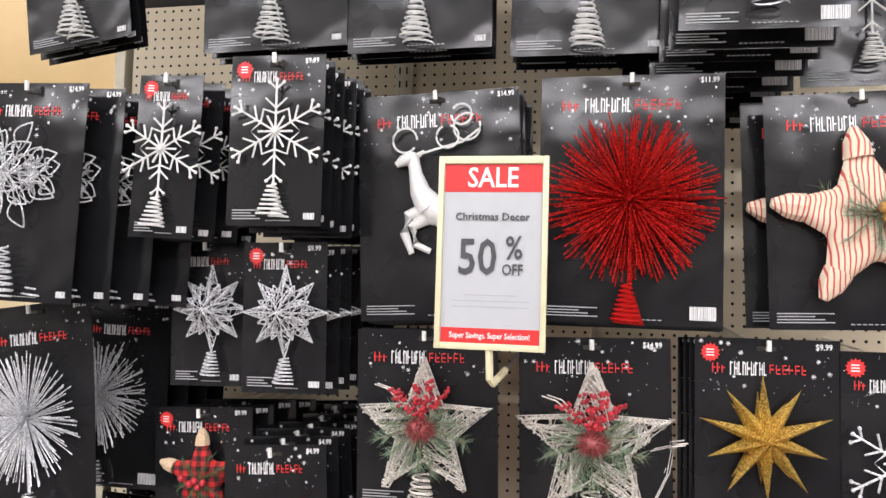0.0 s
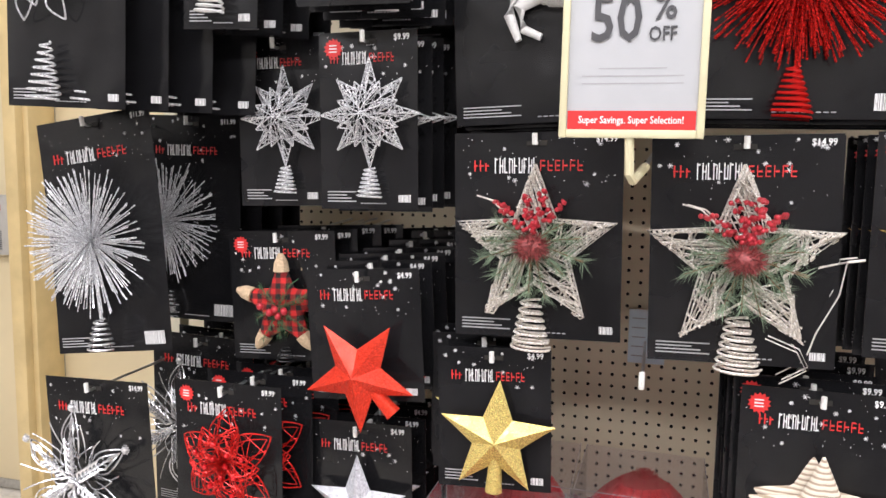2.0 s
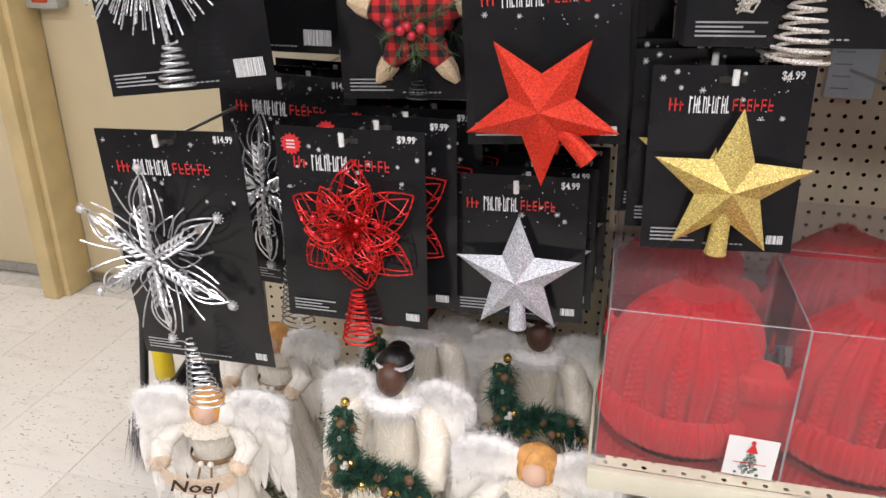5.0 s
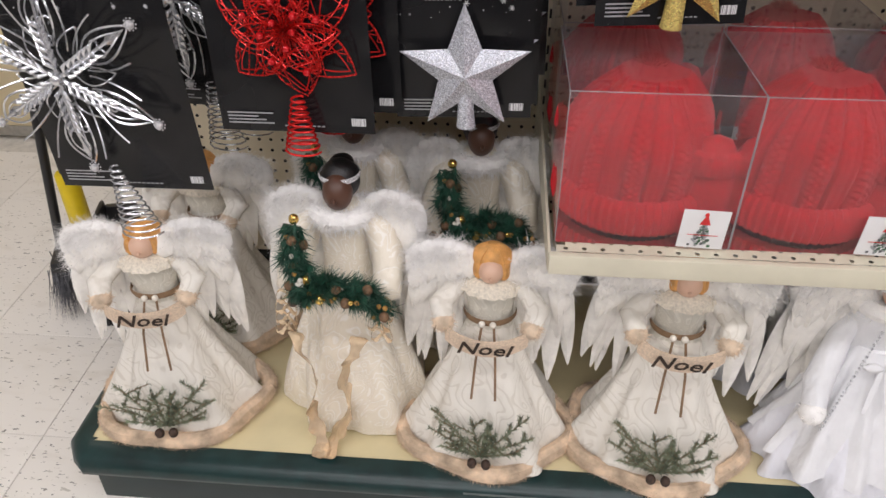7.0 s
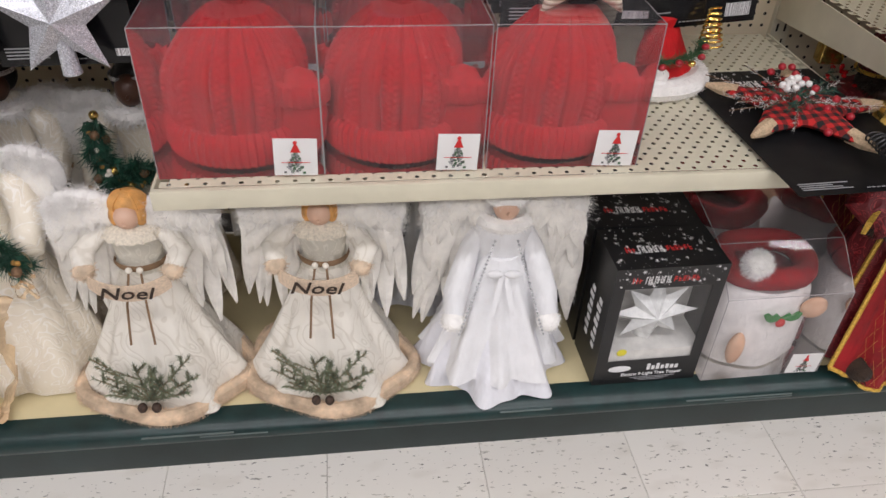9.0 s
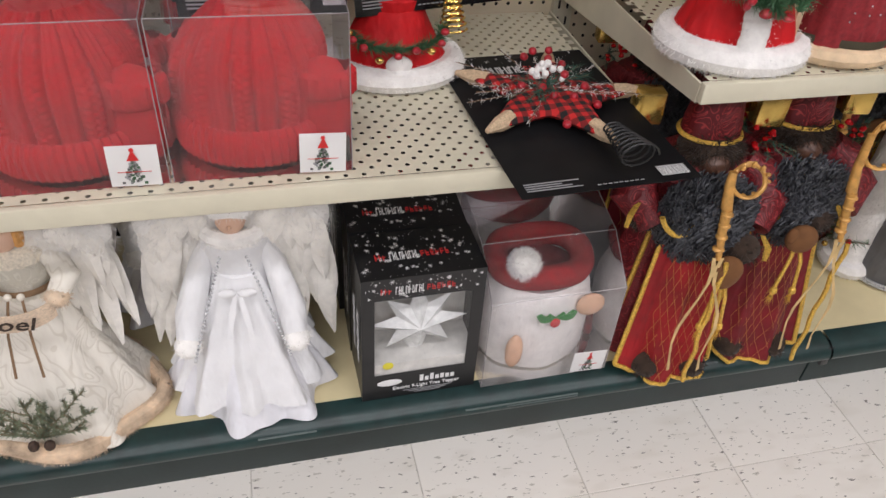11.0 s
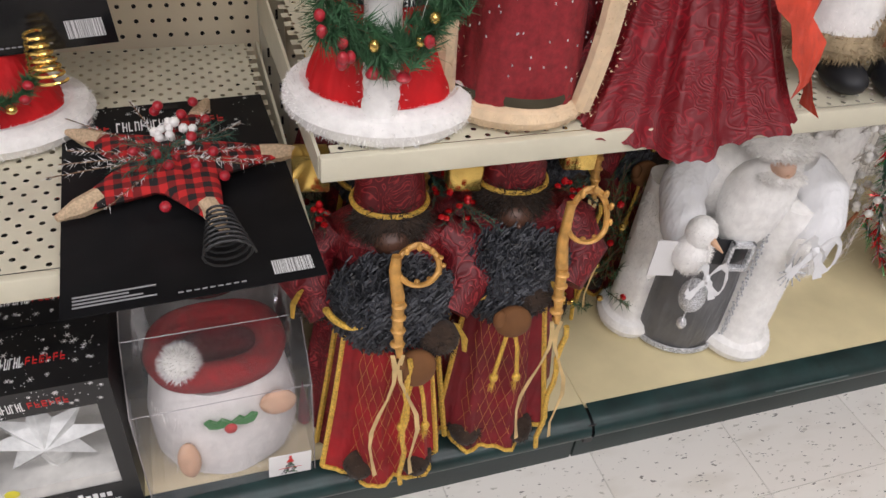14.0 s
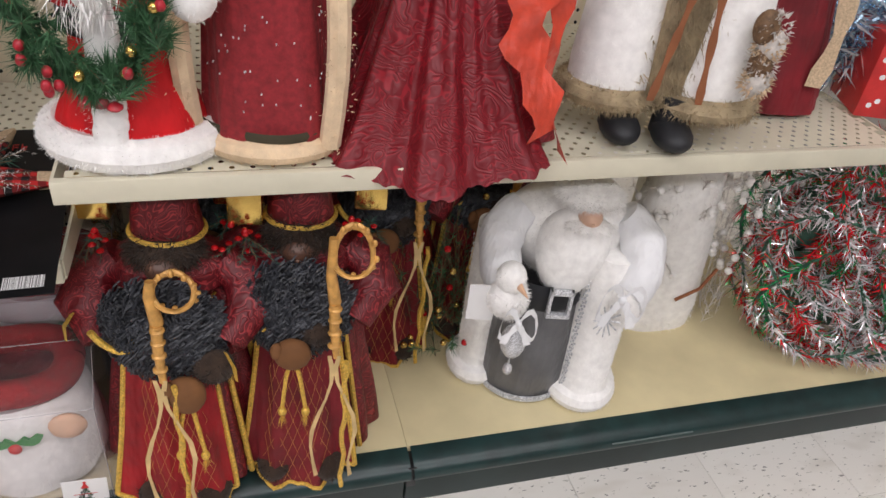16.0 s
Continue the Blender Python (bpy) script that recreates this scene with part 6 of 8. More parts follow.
# ---- plaid star laid on the middle shelf ----
ps = topper(pose(1.056, 0.308, SH1 + 0.008, -90, 0, 0) @ pose(0, 0, 0, 0, -3.0, 0), 0.275, 0.425, "large plaid star tree topper lying on the shelf on black card",
            [("plaid_star", puffy_star(0.162, 0.064, "plaid", 0.014, "burlap", (-0.002, -0.158), -0.018, 69), "red and black buffalo plaid star with burlap tips"),
             ("greenery", greenery(0.085, "pine_blue", 0.020, 10, (-0.005, -0.145), -0.032), "blue-green pine sprigs"),
             ("frosted_sprig", greenery(0.165, "frost", 0.010, 12, (-0.005, -0.155), -0.028, [175, 185, 200, 350, 335, 110, 60, 230, 20, 140, 310, 85, 215, 5]), "white frosted sprigs"),
             ("berry", berries(17, 0.045, 0.0070, "berry", (-0.005, -0.145), -0.036), "red berry"),
             ("pine_cone", cluster(14, 0.012, 0.006, "fur_white", (0.0, -0.125), -0.042), "snowy pine cone"),
             ("coil_base", coil("black_plastic", 0.035, -0.292, -0.385, 0.012, 0.028, 9, 0.0016, -0.035), "dark wire spiral base")], "", False, seed=50, big_bar=True, hook_len=0, title=0.06, stock="card_matt")


# ---- dolls: each one mesh ----
def stretch(mb, old, new):
    """Moves the heights of a figure from one set of levels to another."""
    for v in mb.v:
        v[:, 2] = np.interp(v[:, 2], old, new)
    return mb


def ring_fur(mb, cx, cy, z, rx, ry, tube, mat, n=700, length=0.014, a0=0.0, a1=2 * math.pi, wave=None, hair=0.0009):
    n, length = int(n * 2.4), length * 0.45
    hair = hair * 0.8
    k = 64
    ang = np.linspace(a0, a1, k)
    q = np.ones(k) if wave is None else np.array([wave(a) for a in ang])
    mb.tube(np.stack([cx + rx * q * np.cos(ang), cy + ry * q * np.sin(ang), np.full(k, z)], 1), tube, mat, 8, False)
    a = RNG.uniform(a0, a1, n)
    q = np.ones(n) if wave is None else np.array([wave(t) for t in a])
    b = RNG.uniform(0, 2 * math.pi, n)
    d = np.stack([np.cos(a) * np.cos(b), np.sin(a) * np.cos(b), np.sin(b)], 1)
    p = np.stack([cx + rx * q * np.cos(a), cy + ry * q * np.sin(a), np.full(n, z)], 1) + d * tube * 0.9
    mb.spikes(p, d, length, hair, mat, 0.3, 0.25)


def feather(mb, root, ang, L, w, side, y, mat="feather"):
    """One feather: a tapered, slightly cupped blade."""
    n = 6
    v = []
    d = np.array([side * math.sin(ang), 0, -math.cos(ang)])
    s = np.array([math.cos(ang) * side, 0, math.sin(ang)])
    for i in range(n + 1):
        u = i / n
        ww = w * math.sin(math.pi * min(1.0, 0.12 + 0.86 * u)) ** 0.7
        c = np.array(root) + d * L * u + np.array([0, -0.012 * math.sin(u * 2.4), 0])
        v += [c - s * ww / 2 + np.array([0, y + 0.003, 0]), c + np.array([0, y - 0.002, 0]), c + s * ww / 2 + np.array([0, y + 0.003, 0])]
    f = []
    for i in range(n):
        o = 3 * i
        f += [(o, o + 1, o + 4, o + 3), (o + 1, o + 2, o + 5, o + 4)]
    mb.add(v, f, mat)


def wings(mb, zt, zb, spread, y0, fluff=True, mat="feather"):
    """Layered feather blades under a down-covered top edge, one wing each side."""
    for s in (-1, 1):
        for row, (k, drop, Lf) in enumerate(((8, 0.045, 1.0), (8, 0.030, 0.80), (7, 0.015, 0.58), (6, 0.0, 0.36))):
            for i in range(k):
                u = i / (k - 1)
                root = (s * (0.035 + (spread - 0.05) * u), 0, zt - drop - 0.034 * (1.5 * u - 0.6) ** 2)
                L = (zt - zb) * Lf * (0.62 + 0.40 * math.sin(math.pi * (0.08 + 0.60 * u))) * RNG.uniform(0.90, 1.05)
                feather(mb, root, RNG.normal(-0.05 + 0.16 * u, 0.06), L * RNG.uniform(0.86, 1.05), 0.034 * RNG.uniform(0.8, 1.15), s, y0 - 0.008 * row + RNG.normal(0, 0.003), mat)
        n = 9000
        u = RNG.uniform(0, 1, n)
        for k in range(6):
            v = (k + 0.5) / 6
            mb.ball((s * (0.030 + (spread - 0.032) * v), y0 - 0.014, zt - 0.030 - 0.022 * (2 * v - 1) ** 2), (0.025, 0.020, 0.040), "fur_white", 10, 7)
        p = np.stack([s * (0.030 + (spread - 0.028) * u), y0 - 0.014 + RNG.normal(0, 0.010, n), zt - 0.020 * (2 * u - 1) ** 2 - 0.080 * RNG.uniform(0, 1, n) ** 1.4], 1)
        d = np.stack([s * 0.3 + RNG.normal(0, 0.6, n), -0.5 + RNG.normal(0, 0.5, n), RNG.normal(0.25, 0.7, n)], 1)
        mb.spikes(p, d, 0.028, 0.00042, "fur_white", 0.3, 0.15)


def skirt(mb, mat, rb, rt, z0, z1, cx=0.0, cy=0.0, sy=0.85, folds=9, amp=0.06, seed=0, flare=1.6, n=96, rows=14):
    rng = np.random.RandomState(seed)
    ph, k2, k3 = rng.uniform(0, 6.28), rng.randint(3, 6), rng.randint(15, 21)
    prof = []
    for i in range(rows):
        u = i / (rows - 1)
        prof.append((rt + (rb - rt) * (1 - u) ** flare if flare > 1 else rt + (rb - rt) * (1 - u ** (1 / max(flare, 0.2))), z0 + (z1 - z0) * u))
    mb.lathe(prof, mat, (cx, cy, 0), n, 1.0, sy, lambda a, u: 1 + amp * (1 - u) ** 0.7 * (math.sin(folds * a + ph + 0.6 * math.sin(2 * a)) + 0.5 * math.sin(k2 * a + 2 * ph) + 0.30 * math.sin(k3 * a + 5 * u + ph)))


def arm(mb, pts, rads, mat, cuff=None, hand=None, cuff_r=0.022):
    mb.tube(pts, rads, mat, 12)
    e = np.asarray(pts[-1])
    if cuff:
        mb.ball(e, cuff_r, cuff, 10, 8)
        q = RNG.normal(0, 1, (260, 3))
        q /= np.linalg.norm(q, axis=1)[:, None]
        mb.spikes(e + q * cuff_r * 0.8, q, 0.010, 0.0009, cuff, 0.2)
    if hand:
        mb.ball(e + np.array([0, -0.018, -0.006]), 0.009, hand, 8, 6)


def face(mb, c, r, mat):
    """Plain doll head: an egg with a small nose."""
    mb.ball(c, (r * 0.82, r * 0.88, r), mat, 16, 12)
    mb.ball((c[0], c[1] - r * 0.88, c[2] - r * 0.1), (r * 0.13, r * 0.18, r * 0.16), mat, 8, 6)


def bow(mb, c, size, mat):
    for s in (-1, 1):
        u = np.linspace(0, 1, 9)
        mb.ribbon(np.stack([c[0] + s * size * np.sin(math.pi * u) * (0.5 + 0.6 * u), np.full(9, c[1]) - 0.008 * np.sin(math.pi * u), c[2] + size * 0.55 * np.sin(2 * math.pi * u)], 1), size * 0.35, mat, (0.15, -0.2, 0.95))
        mb.ribbon(np.stack([c[0] + s * size * 0.9 * u[:6], np.full(6, c[1] - 0.004), c[2] - size * 1.4 * u[:6] ** 1.2], 1), size * 0.36, mat, (0.9, 0, 0.25 * s))
    mb.ball(c, size * 0.16, mat, 8, 6)


def curls(mb, c, r, mat, n, rad=0.008, drop=0.020):
    for i in range(n):
        q = RNG.normal(0, 1, 3)
        q[1] = -abs(q[1])
        q /= np.linalg.norm(q)
        p = np.asarray(c) + q * np.asarray(r)
        u = np.linspace(0, 1, 9)
        a = u * RNG.uniform(5, 10) + RNG.uniform(0, 6)
        k = rad * RNG.uniform(0.6, 1.2)
        mb.tube(np.stack([p[0] + k * np.cos(a), p[1] - 0.004 + k * 0.5 * np.sin(a * 1.3), p[2] + k * 0.6 * np.sin(a) - drop * u + 0.3 * drop], 1), 0.0017, mat, 4)


def noel_angel(seed):
    rng = np.random.RandomState(seed)
    mb = MB()
    skirt(mb, "cream_cloth", 0.150, 0.034, 0.008, 0.235, 0, 0, 0.80, 7, 0.085, seed, 1.12, 160, 24)
    wv = lambda a: 1 + 0.05 * math.sin(5 * a + seed)
    ring_fur(mb, 0, 0, 0.014, 0.152, 0.122, 0.014, "fur_hem", 3600, 0.015, wave=wv, hair=0.0006)
    mb.lathe([(0.036, 0.22), (0.034, 0.25), (0.038, 0.29), (0.040, 0.315), (0.028, 0.338), (0.016, 0.348)], "sage_bodice", (0, 0, 0), 28, 1.1, 0.85)
    mb.lathe([(0.039, 0.236), (0.041, 0.242), (0.039, 0.248)], "brown_cord", (0, 0, 0), 24, 1.1, 0.92, None, False)
    for x in (-0.010, 0.008):
        mb.ball((x, -0.042, 0.244), 0.006, "pearl", 8, 6)
    mb.lathe([(0.043, 0.312), (0.038, 0.328), (0.022, 0.341)], "lace", (0, -0.004, 0), 40, 1.2, 0.95, lambda a, u: 1 + 0.06 * (1 - u) * math.sin(16 * a), False)
    face(mb, (0, -0.014, 0.363), 0.026, "skin_fair")
    mb.ball((0, 0.006, 0.377), (0.030, 0.029, 0.030), "hair_ginger", 20, 14)
    for k in range(34):
        a = math.radians(-100 + 200 * (k / 33))
        u = np.linspace(0, 1, 8)
        th = 0.25 + u * 1.75
        mb.tube(np.stack([0.0305 * np.sin(th) * np.sin(a), 0.006 - 0.0305 * np.sin(th) * np.cos(a) * (0.55 if abs(a) < 0.6 else 1.0), 0.377 + 0.0305 * np.cos(th) - (0.0 if abs(a) > 0.6 else -0.012 * u)], 1), [0.0030] * 7 + [0.0012], "hair_ginger", 5)
    for s in (-1, 1):
        mb.ball((s * 0.020, -0.006, 0.361), (0.011, 0.019, 0.024), "hair_ginger", 10, 8)
        arm(mb, [(s * 0.036, 0.0, 0.318), (s * 0.060, -0.012, 0.302), (s * 0.078, -0.035, 0.282), (s * 0.070, -0.064, 0.264)], [0.013, 0.019, 0.021, 0.016], "cream_cloth", "fur_tan", None, 0.0175)
        mb.tube([(s * 0.010, -0.044, 0.240), (s * 0.016, -0.070, 0.195), (s * 0.020, -0.088, 0.135)], 0.0022, "brown_cord", 5)
    # curved banner with the greeting
    k = 16
    v = []
    for i in range(k + 1):
        a = -0.85 + 1.7 * i / k
        x, y = 0.066 * math.sin(a) / math.sin(0.85), -0.092 + 0.020 * (1 - math.cos(a)) * 2.4
        drop = 0.016 * (1 - (a / 0.85) ** 2)
        v += [(x, y, 0.236 - drop), (x, y, 0.268 - drop), (x, y + 0.002, 0.268 - drop), (x, y + 0.002, 0.236 - drop)]
    f = []
    for i in range(k):
        o = 4 * i
        f += [(o, o + 4, o + 5, o + 1), (o + 2, o + 6, o + 7, o + 3), (o + 1, o + 5, o + 6, o + 2), (o + 3, o + 7, o + 4, o)]
    mb.add(v, f, "banner")
    mb.merge_text("Noel", 0.034, pose(0.0, -0.0945, 0.2375) @ FRONT @ Matrix(((1.25, 0.35, 0, 0), (0, 1, 0, 0), (0, 0, 1, 0), (0, 0, 0, 1))), "fur_brown")
    # frosted sprig and cones on the hem
    base = np.array([0.0, -0.124, 0.050])
    for a, L in ((52, 0.125), (128, 0.125), (78, 0.075), (102, 0.085), (33, 0.105), (147, 0.105), (16, 0.07), (164, 0.07), (65, 0.06)):
        r = math.radians(a)
        tip = base + np.array([L * math.cos(r), 0.25 * L * math.sin(r) - 0.004, L * math.sin(r) * 0.72])
        sprig(mb, base, tip, "hem_sprig", 0.009, 230, 0.0010, "brown_cord")
        for q in (0.35, 0.6, 0.8):
            p = base + (tip - base) * q
            sprig(mb, p, p + np.array([RNG.normal(0, 0.020), -0.004, 0.022]), "hem_sprig", 0.008, 80, 0.0010, "brown_cord")
    for x in (-0.012, 0.012):
        mb.ball(base + np.array([x, -0.010, -0.006]), 0.0085, "cone_dark", 9, 7)
    wings(mb, 0.398, 0.165, 0.128, 0.022)
    return stretch(mb, (-0.1, 0.0, 0.045, 0.22, 0.27, 0.345, 0.42), (-0.1, 0.0, 0.054, 0.262, 0.312, 0.362, 0.424))


def ivory_angel(seed):
    mb = MB()
    skirt(mb, "ivory", 0.134, 0.040, 0.006, 0.300, 0, 0, 0.85, 7, 0.090, seed, 0.62, 160, 26)
    mb.lathe([(0.040, 0.29), (0.036, 0.315), (0.038, 0.365), (0.040, 0.395), (0.028, 0.418), (0.016, 0.425)], "ivory", (0, 0, 0), 28, 1.1, 0.85)
    ring_fur(mb, 0, -0.006, 0.405, 0.040, 0.032, 0.015, "fur_white", 1100, 0.030)
    face(mb, (0, -0.022, 0.448), 0.030, "skin_dark")
    mb.ball((0, 0.004, 0.458), (0.032, 0.032, 0.034), "hair_black", 16, 12)
    mb.ball((0, 0.020, 0.478), (0.020, 0.018, 0.014), "hair_black", 12, 8)
    mb.lathe([(0.0335, 0.466), (0.0345, 0.470), (0.0325, 0.474)], "g_silver", (0, 0.0, 0), 30, 1.0, 1.0, None, False)
    for s in (-1, 1):
        arm(mb, [(s * 0.036, 0.0, 0.400), (s * 0.062, -0.008, 0.376), (s * 0.082, -0.03, 0.330), (s * 0.080, -0.07, 0.300), (s * 0.070, -0.085, 0.298)], [0.016, 0.027, 0.030, 0.026, 0.010], "ivory", None, "skin_dark")
        for k in range(4):
            bow(mb, (s * (0.078 + RNG.normal(0, 0.006)), -0.095 - 0.004 * k, 0.300 - 0.018 * k), 0.022, "satin_gold")
        ring_fur(mb, s * 0.084, -0.045, 0.305, 0.016, 0.016, 0.006, "satin_gold", 0 + 60, 0.006)
    # garland looped through the arms, with cones, pearls and gold
    path = [np.array(p) for p in ((-0.064, -0.075, 0.425), (-0.058, -0.098, 0.370), (-0.044, -0.112, 0.335), (-0.016, -0.118, 0.322), (0.020, -0.120, 0.345), (0.056, -0.118, 0.330), (0.086, -0.108, 0.285))]
    for a, b in zip(path[:-1], path[1:]):
        for r in range(5):
            sprig(mb, a + RNG.normal(0, 0.012, 3), b + RNG.normal(0, 0.012, 3), "pine_deep", 0.026, 260, 0.0011)
    for i in range(40):
        k = RNG.randint(0, 6)
        p = path[k] + (path[k + 1] - path[k]) * RNG.rand() + RNG.normal(0, 0.008, 3) + np.array([0, -0.012, 0])
        mb.ball(p, (0.0045, 0.0042, 0.0045) if i % 3 else 0.0085, ("cone", "pearl", "cone_gold")[i % 3] if i % 5 else "gold", 8, 6)
    for x0, sx in ((-0.06, -1), (0.03, 1)):
        u = np.linspace(0, 1, 26)
        pts = np.stack([x0 - 0.030 * sx * u + 0.010 * np.sin(u * 11 + x0 * 40) - 0.02 * u ** 3, -0.122 - 0.012 * u - 0.045 * np.maximum(0, u - 0.78) * 4 + 0.006 * np.sin(u * 31), 0.245 - 0.237 * np.minimum(1, u * 1.12)], 1)
        mb.ribbon(pts, 0.040, "satin_gold", (0.9, -0.3, 0.2), 3.2 * sx)
    wings(mb, 0.428, 0.185, 0.124, 0.025)
    return stretch(mb, (-0.1, 0.0, 0.30, 0.43, 0.52), (-0.1, 0.0, 0.315, 0.455, 0.548))


def white_angel(seed):
    mb = MB()
    skirt(mb, "chiffon", 0.138, 0.036, 0.004, 0.270, 0, -0.01, 0.84, 8, 0.13, seed, 1.1, 160, 24)
    skirt(mb, "white_cloth", 0.105, 0.036, 0.09, 0.33, 0, 0.014, 0.85, 5, 0.10, seed + 3, 1.2)
    skirt(mb, "white_cloth", 0.128, 0.034, 0.045, 0.275, 0, -0.012, 0.88, 11, 0.11, seed + 8, 1.0, 140, 18)
    mb.lathe([(0.038, 0.26), (0.045, 0.31), (0.048, 0.335), (0.028, 0.352)], "white_cloth", (0, 0, 0), 28, 1.15, 0.85)
    ring_fur(mb, 0, 0.0, 0.345, 0.040, 0.034, 0.014, "fur_white", 700, 0.014)
    face(mb, (0, -0.016, 0.378), 0.029, "skin_fair")
    ring_fur(mb, 0, 0.002, 0.392, 0.030, 0.028, 0.013, "fur_white", 900, 0.014)
    mb.ball((0, 0.008, 0.395), (0.036, 0.034, 0.036), "white_cloth", 16, 12)
    for s in (-1, 1):
        arm(mb, [(s * 0.036, 0.0, 0.330), (s * 0.058, -0.012, 0.28), (s * 0.080, -0.045, 0.21), (s * 0.086, -0.078, 0.170)], [0.014, 0.019, 0.024, 0.018], "white_cloth", "fur_white", None, 0.022)
        for i in range(26):
            u = i / 25
            mb.ball((s * (0.020 + 0.055 * u), -0.050 - 0.05 * u, 0.325 - 0.17 * u), 0.0028, "g_silver", 6, 4)
    for s in (-1, 1):
        mb.ball((s * 0.016, -0.062, 0.262), (0.016, 0.007, 0.008), "white_cloth", 8, 6)
        mb.ribbon([(s * 0.004, -0.064, 0.258), (s * 0.010, -0.075, 0.23), (s * 0.018, -0.09, 0.19)], 0.010, "white_cloth")
    wings(mb, 0.405, 0.14, 0.135, 0.022)
    return mb


def put(name, mb, m, label, group, category="doll"):
    return solo(name, mb, m, label, category, group)


ANG = "angel tree toppers on the base deck"
n_ = put("angel_doll", noel_angel(1), pose(-0.650, 0.140, DECK_Z, 0, 0, 8), "cream angel doll with feather wings holding a Noel banner", ANG)
copy_thing(n_, pose(-0.640, 0.385, DECK_Z, 0, 0, -4))
n2_ = put("angel_doll", noel_angel(2), pose(-0.068, 0.118, DECK_Z, 0, 0, -3), "cream angel doll with feather wings holding a Noel banner", ANG)
copy_thing(n2_, pose(0.238, 0.108, DECK_Z, 0, 0, -6))
i_ = put("angel_doll", ivory_angel(1), pose(-0.318, 0.185, DECK_Z, 0, 0, -2), "tall ivory satin angel doll with a pine garland and gold ribbons", ANG)
copy_thing(i_, pose(-0.335, 0.415, DECK_Z, 0, 0, -3))
copy_thing(i_, pose(-0.100, 0.385, DECK_Z, 0, 0, 6))
w_ = put("angel_doll", white_angel(1), pose(0.552, 0.110, DECK_Z, 0, 0, -4), "white chiffon angel doll with fur hood and feather wings", ANG)
copy_thing(w_, pose(0.430, 0.375, DECK_Z, 0, 0, 15))


def wine_santa(seed, ring_left):
    """Dark bearded figure in a wine robe with gold braid and a crook."""
    hx, hz = (0.034, 0.222) if ring_left else (-0.004, 0.252)
    mb = MB()
    skirt(mb, "brocade_wine", 0.128, 0.060, 0.010, 0.36, 0, 0.012, 0.80, 9, 0.075, seed, 0.8, 140, 20)
    k = 22
    v = []
    for i in range(k + 1):
        a = -2.25 + 1.36 * i / k
        for j in range(9):
            u = j / 8
            r = 0.144 - 0.060 * u + (0.010 * math.sin(12 * a + seed) + 0.004 * math.sin(27 * a + 4 * u)) * (1.1 - u)
            zz = -0.025 * (1 - u) * math.sin(i / k * math.pi) + 0.022 + 0.27 * u
            v.append((r * math.cos(a), -0.006 + 0.86 * r * math.sin(a), zz))
    f = [(i * 9 + j, (i + 1) * 9 + j, (i + 1) * 9 + j + 1, i * 9 + j + 1) for i in range(k) for j in range(8)]
    mb.add(v, f, "velvet_crimson" if ring_left else "velvet_wine")
    v = np.array(v)
    mb.tube(v[0:9], 0.0045, "gold_braid", 6)
    mb.tube(v[k * 9:k * 9 + 9], 0.0045, "gold_braid", 6)
    mb.tube(v[0::9], 0.0042, "gold_braid", 6)
    # quilted lattice in gold thread down the middle of the panel
    for s in (-1, 1):
        for o in range(-8, 14):
            pts = [v[i * 9 + j] + np.array([0, -0.0015, 0]) for j in range(9) for i in (o * 2 + s * j * 2,) if 4 <= i <= k - 4]
            if len(pts) > 2:
                mb.tube(pts, 0.00028, "wood_gold", 4)
    mb.lathe([(0.060, 0.32), (0.080, 0.35), (0.076, 0.39), (0.045, 0.42)], "brocade_wine", (0, 0.01, 0), 28, 1.1, 0.8)
    for s in (-1, 1):
        arm(mb, [(s * 0.068, 0.01, 0.385), (s * 0.104, 0.0, 0.355), (s * 0.118, -0.03, 0.315), (s * 0.085, -0.075, 0.275)], [0.032, 0.040, 0.040, 0.028], "brocade_wine", None, None)
        e = np.array((hx + 0.034, -0.100, hz + 0.022) if s > 0 else (-0.100, -0.060, 0.285))
        mb.ball(e, (0.030, 0.026, 0.030), "fur_brown", 12, 9)
        q = RNG.normal(0, 1, (420, 3))
        q /= np.linalg.norm(q, axis=1)[:, None]
        mb.spikes(e + q * 0.024, q, 0.014, 0.0009, "fur_brown", 0.3)
        mb.ribbon([e + np.array(d) for d in ((s * 0.020, -0.010, 0.040), (s * 0.032, -0.020, 0.018), (s * 0.034, -0.020, -0.012))], 0.013, "gold_braid", (0.6, -0.6, 0.3))
    mb.ball((hx, -0.134, hz), (0.028, 0.018, 0.031), "brown_hand", 14, 10)
    mb.ball((hx - 0.022, -0.140, hz + 0.012), (0.010, 0.009, 0.017), "brown_hand", 10, 8)
    # gold braid down the outer robe
    for aa in (-2.55, -0.62):
        mb.tube([((0.130 - 0.056 * w) * math.cos(aa), 0.004 + 0.84 * (0.134 - 0.056 * w) * math.sin(aa), 0.016 + 0.27 * w) for w in np.linspace(0, 1, 9)], 0.0048, "gold_braid", 6)
    face(mb, (0, -0.036, 0.408), 0.034, "skin_dark")
    mb.ball((0, -0.006, 0.426), (0.053, 0.048, 0.042), "fur_brown", 16, 12)
    q = RNG.normal(0, 1, (1300, 3))
    q /= np.linalg.norm(q, axis=1)[:, None]
    q[:, 1] = -np.abs(q[:, 1])
    mb.spikes(np.array([0, -0.006, 0.426]) + q * (0.052, 0.047, 0.042), q, 0.016, 0.0011, "fur_brown", 0.35, 0.3)
    mb.lathe([(0.050, 0.452), (0.048, 0.47), (0.040, 0.50), (0.030, 0.53), (0.020, 0.536)], "brocade_wine", (0, 0.008, 0), 28, 1.0, 0.85)
    ring_fur(mb, 0, 0.008, 0.454, 0.051, 0.044, 0.0045, "gold_braid", 60, 0.003)
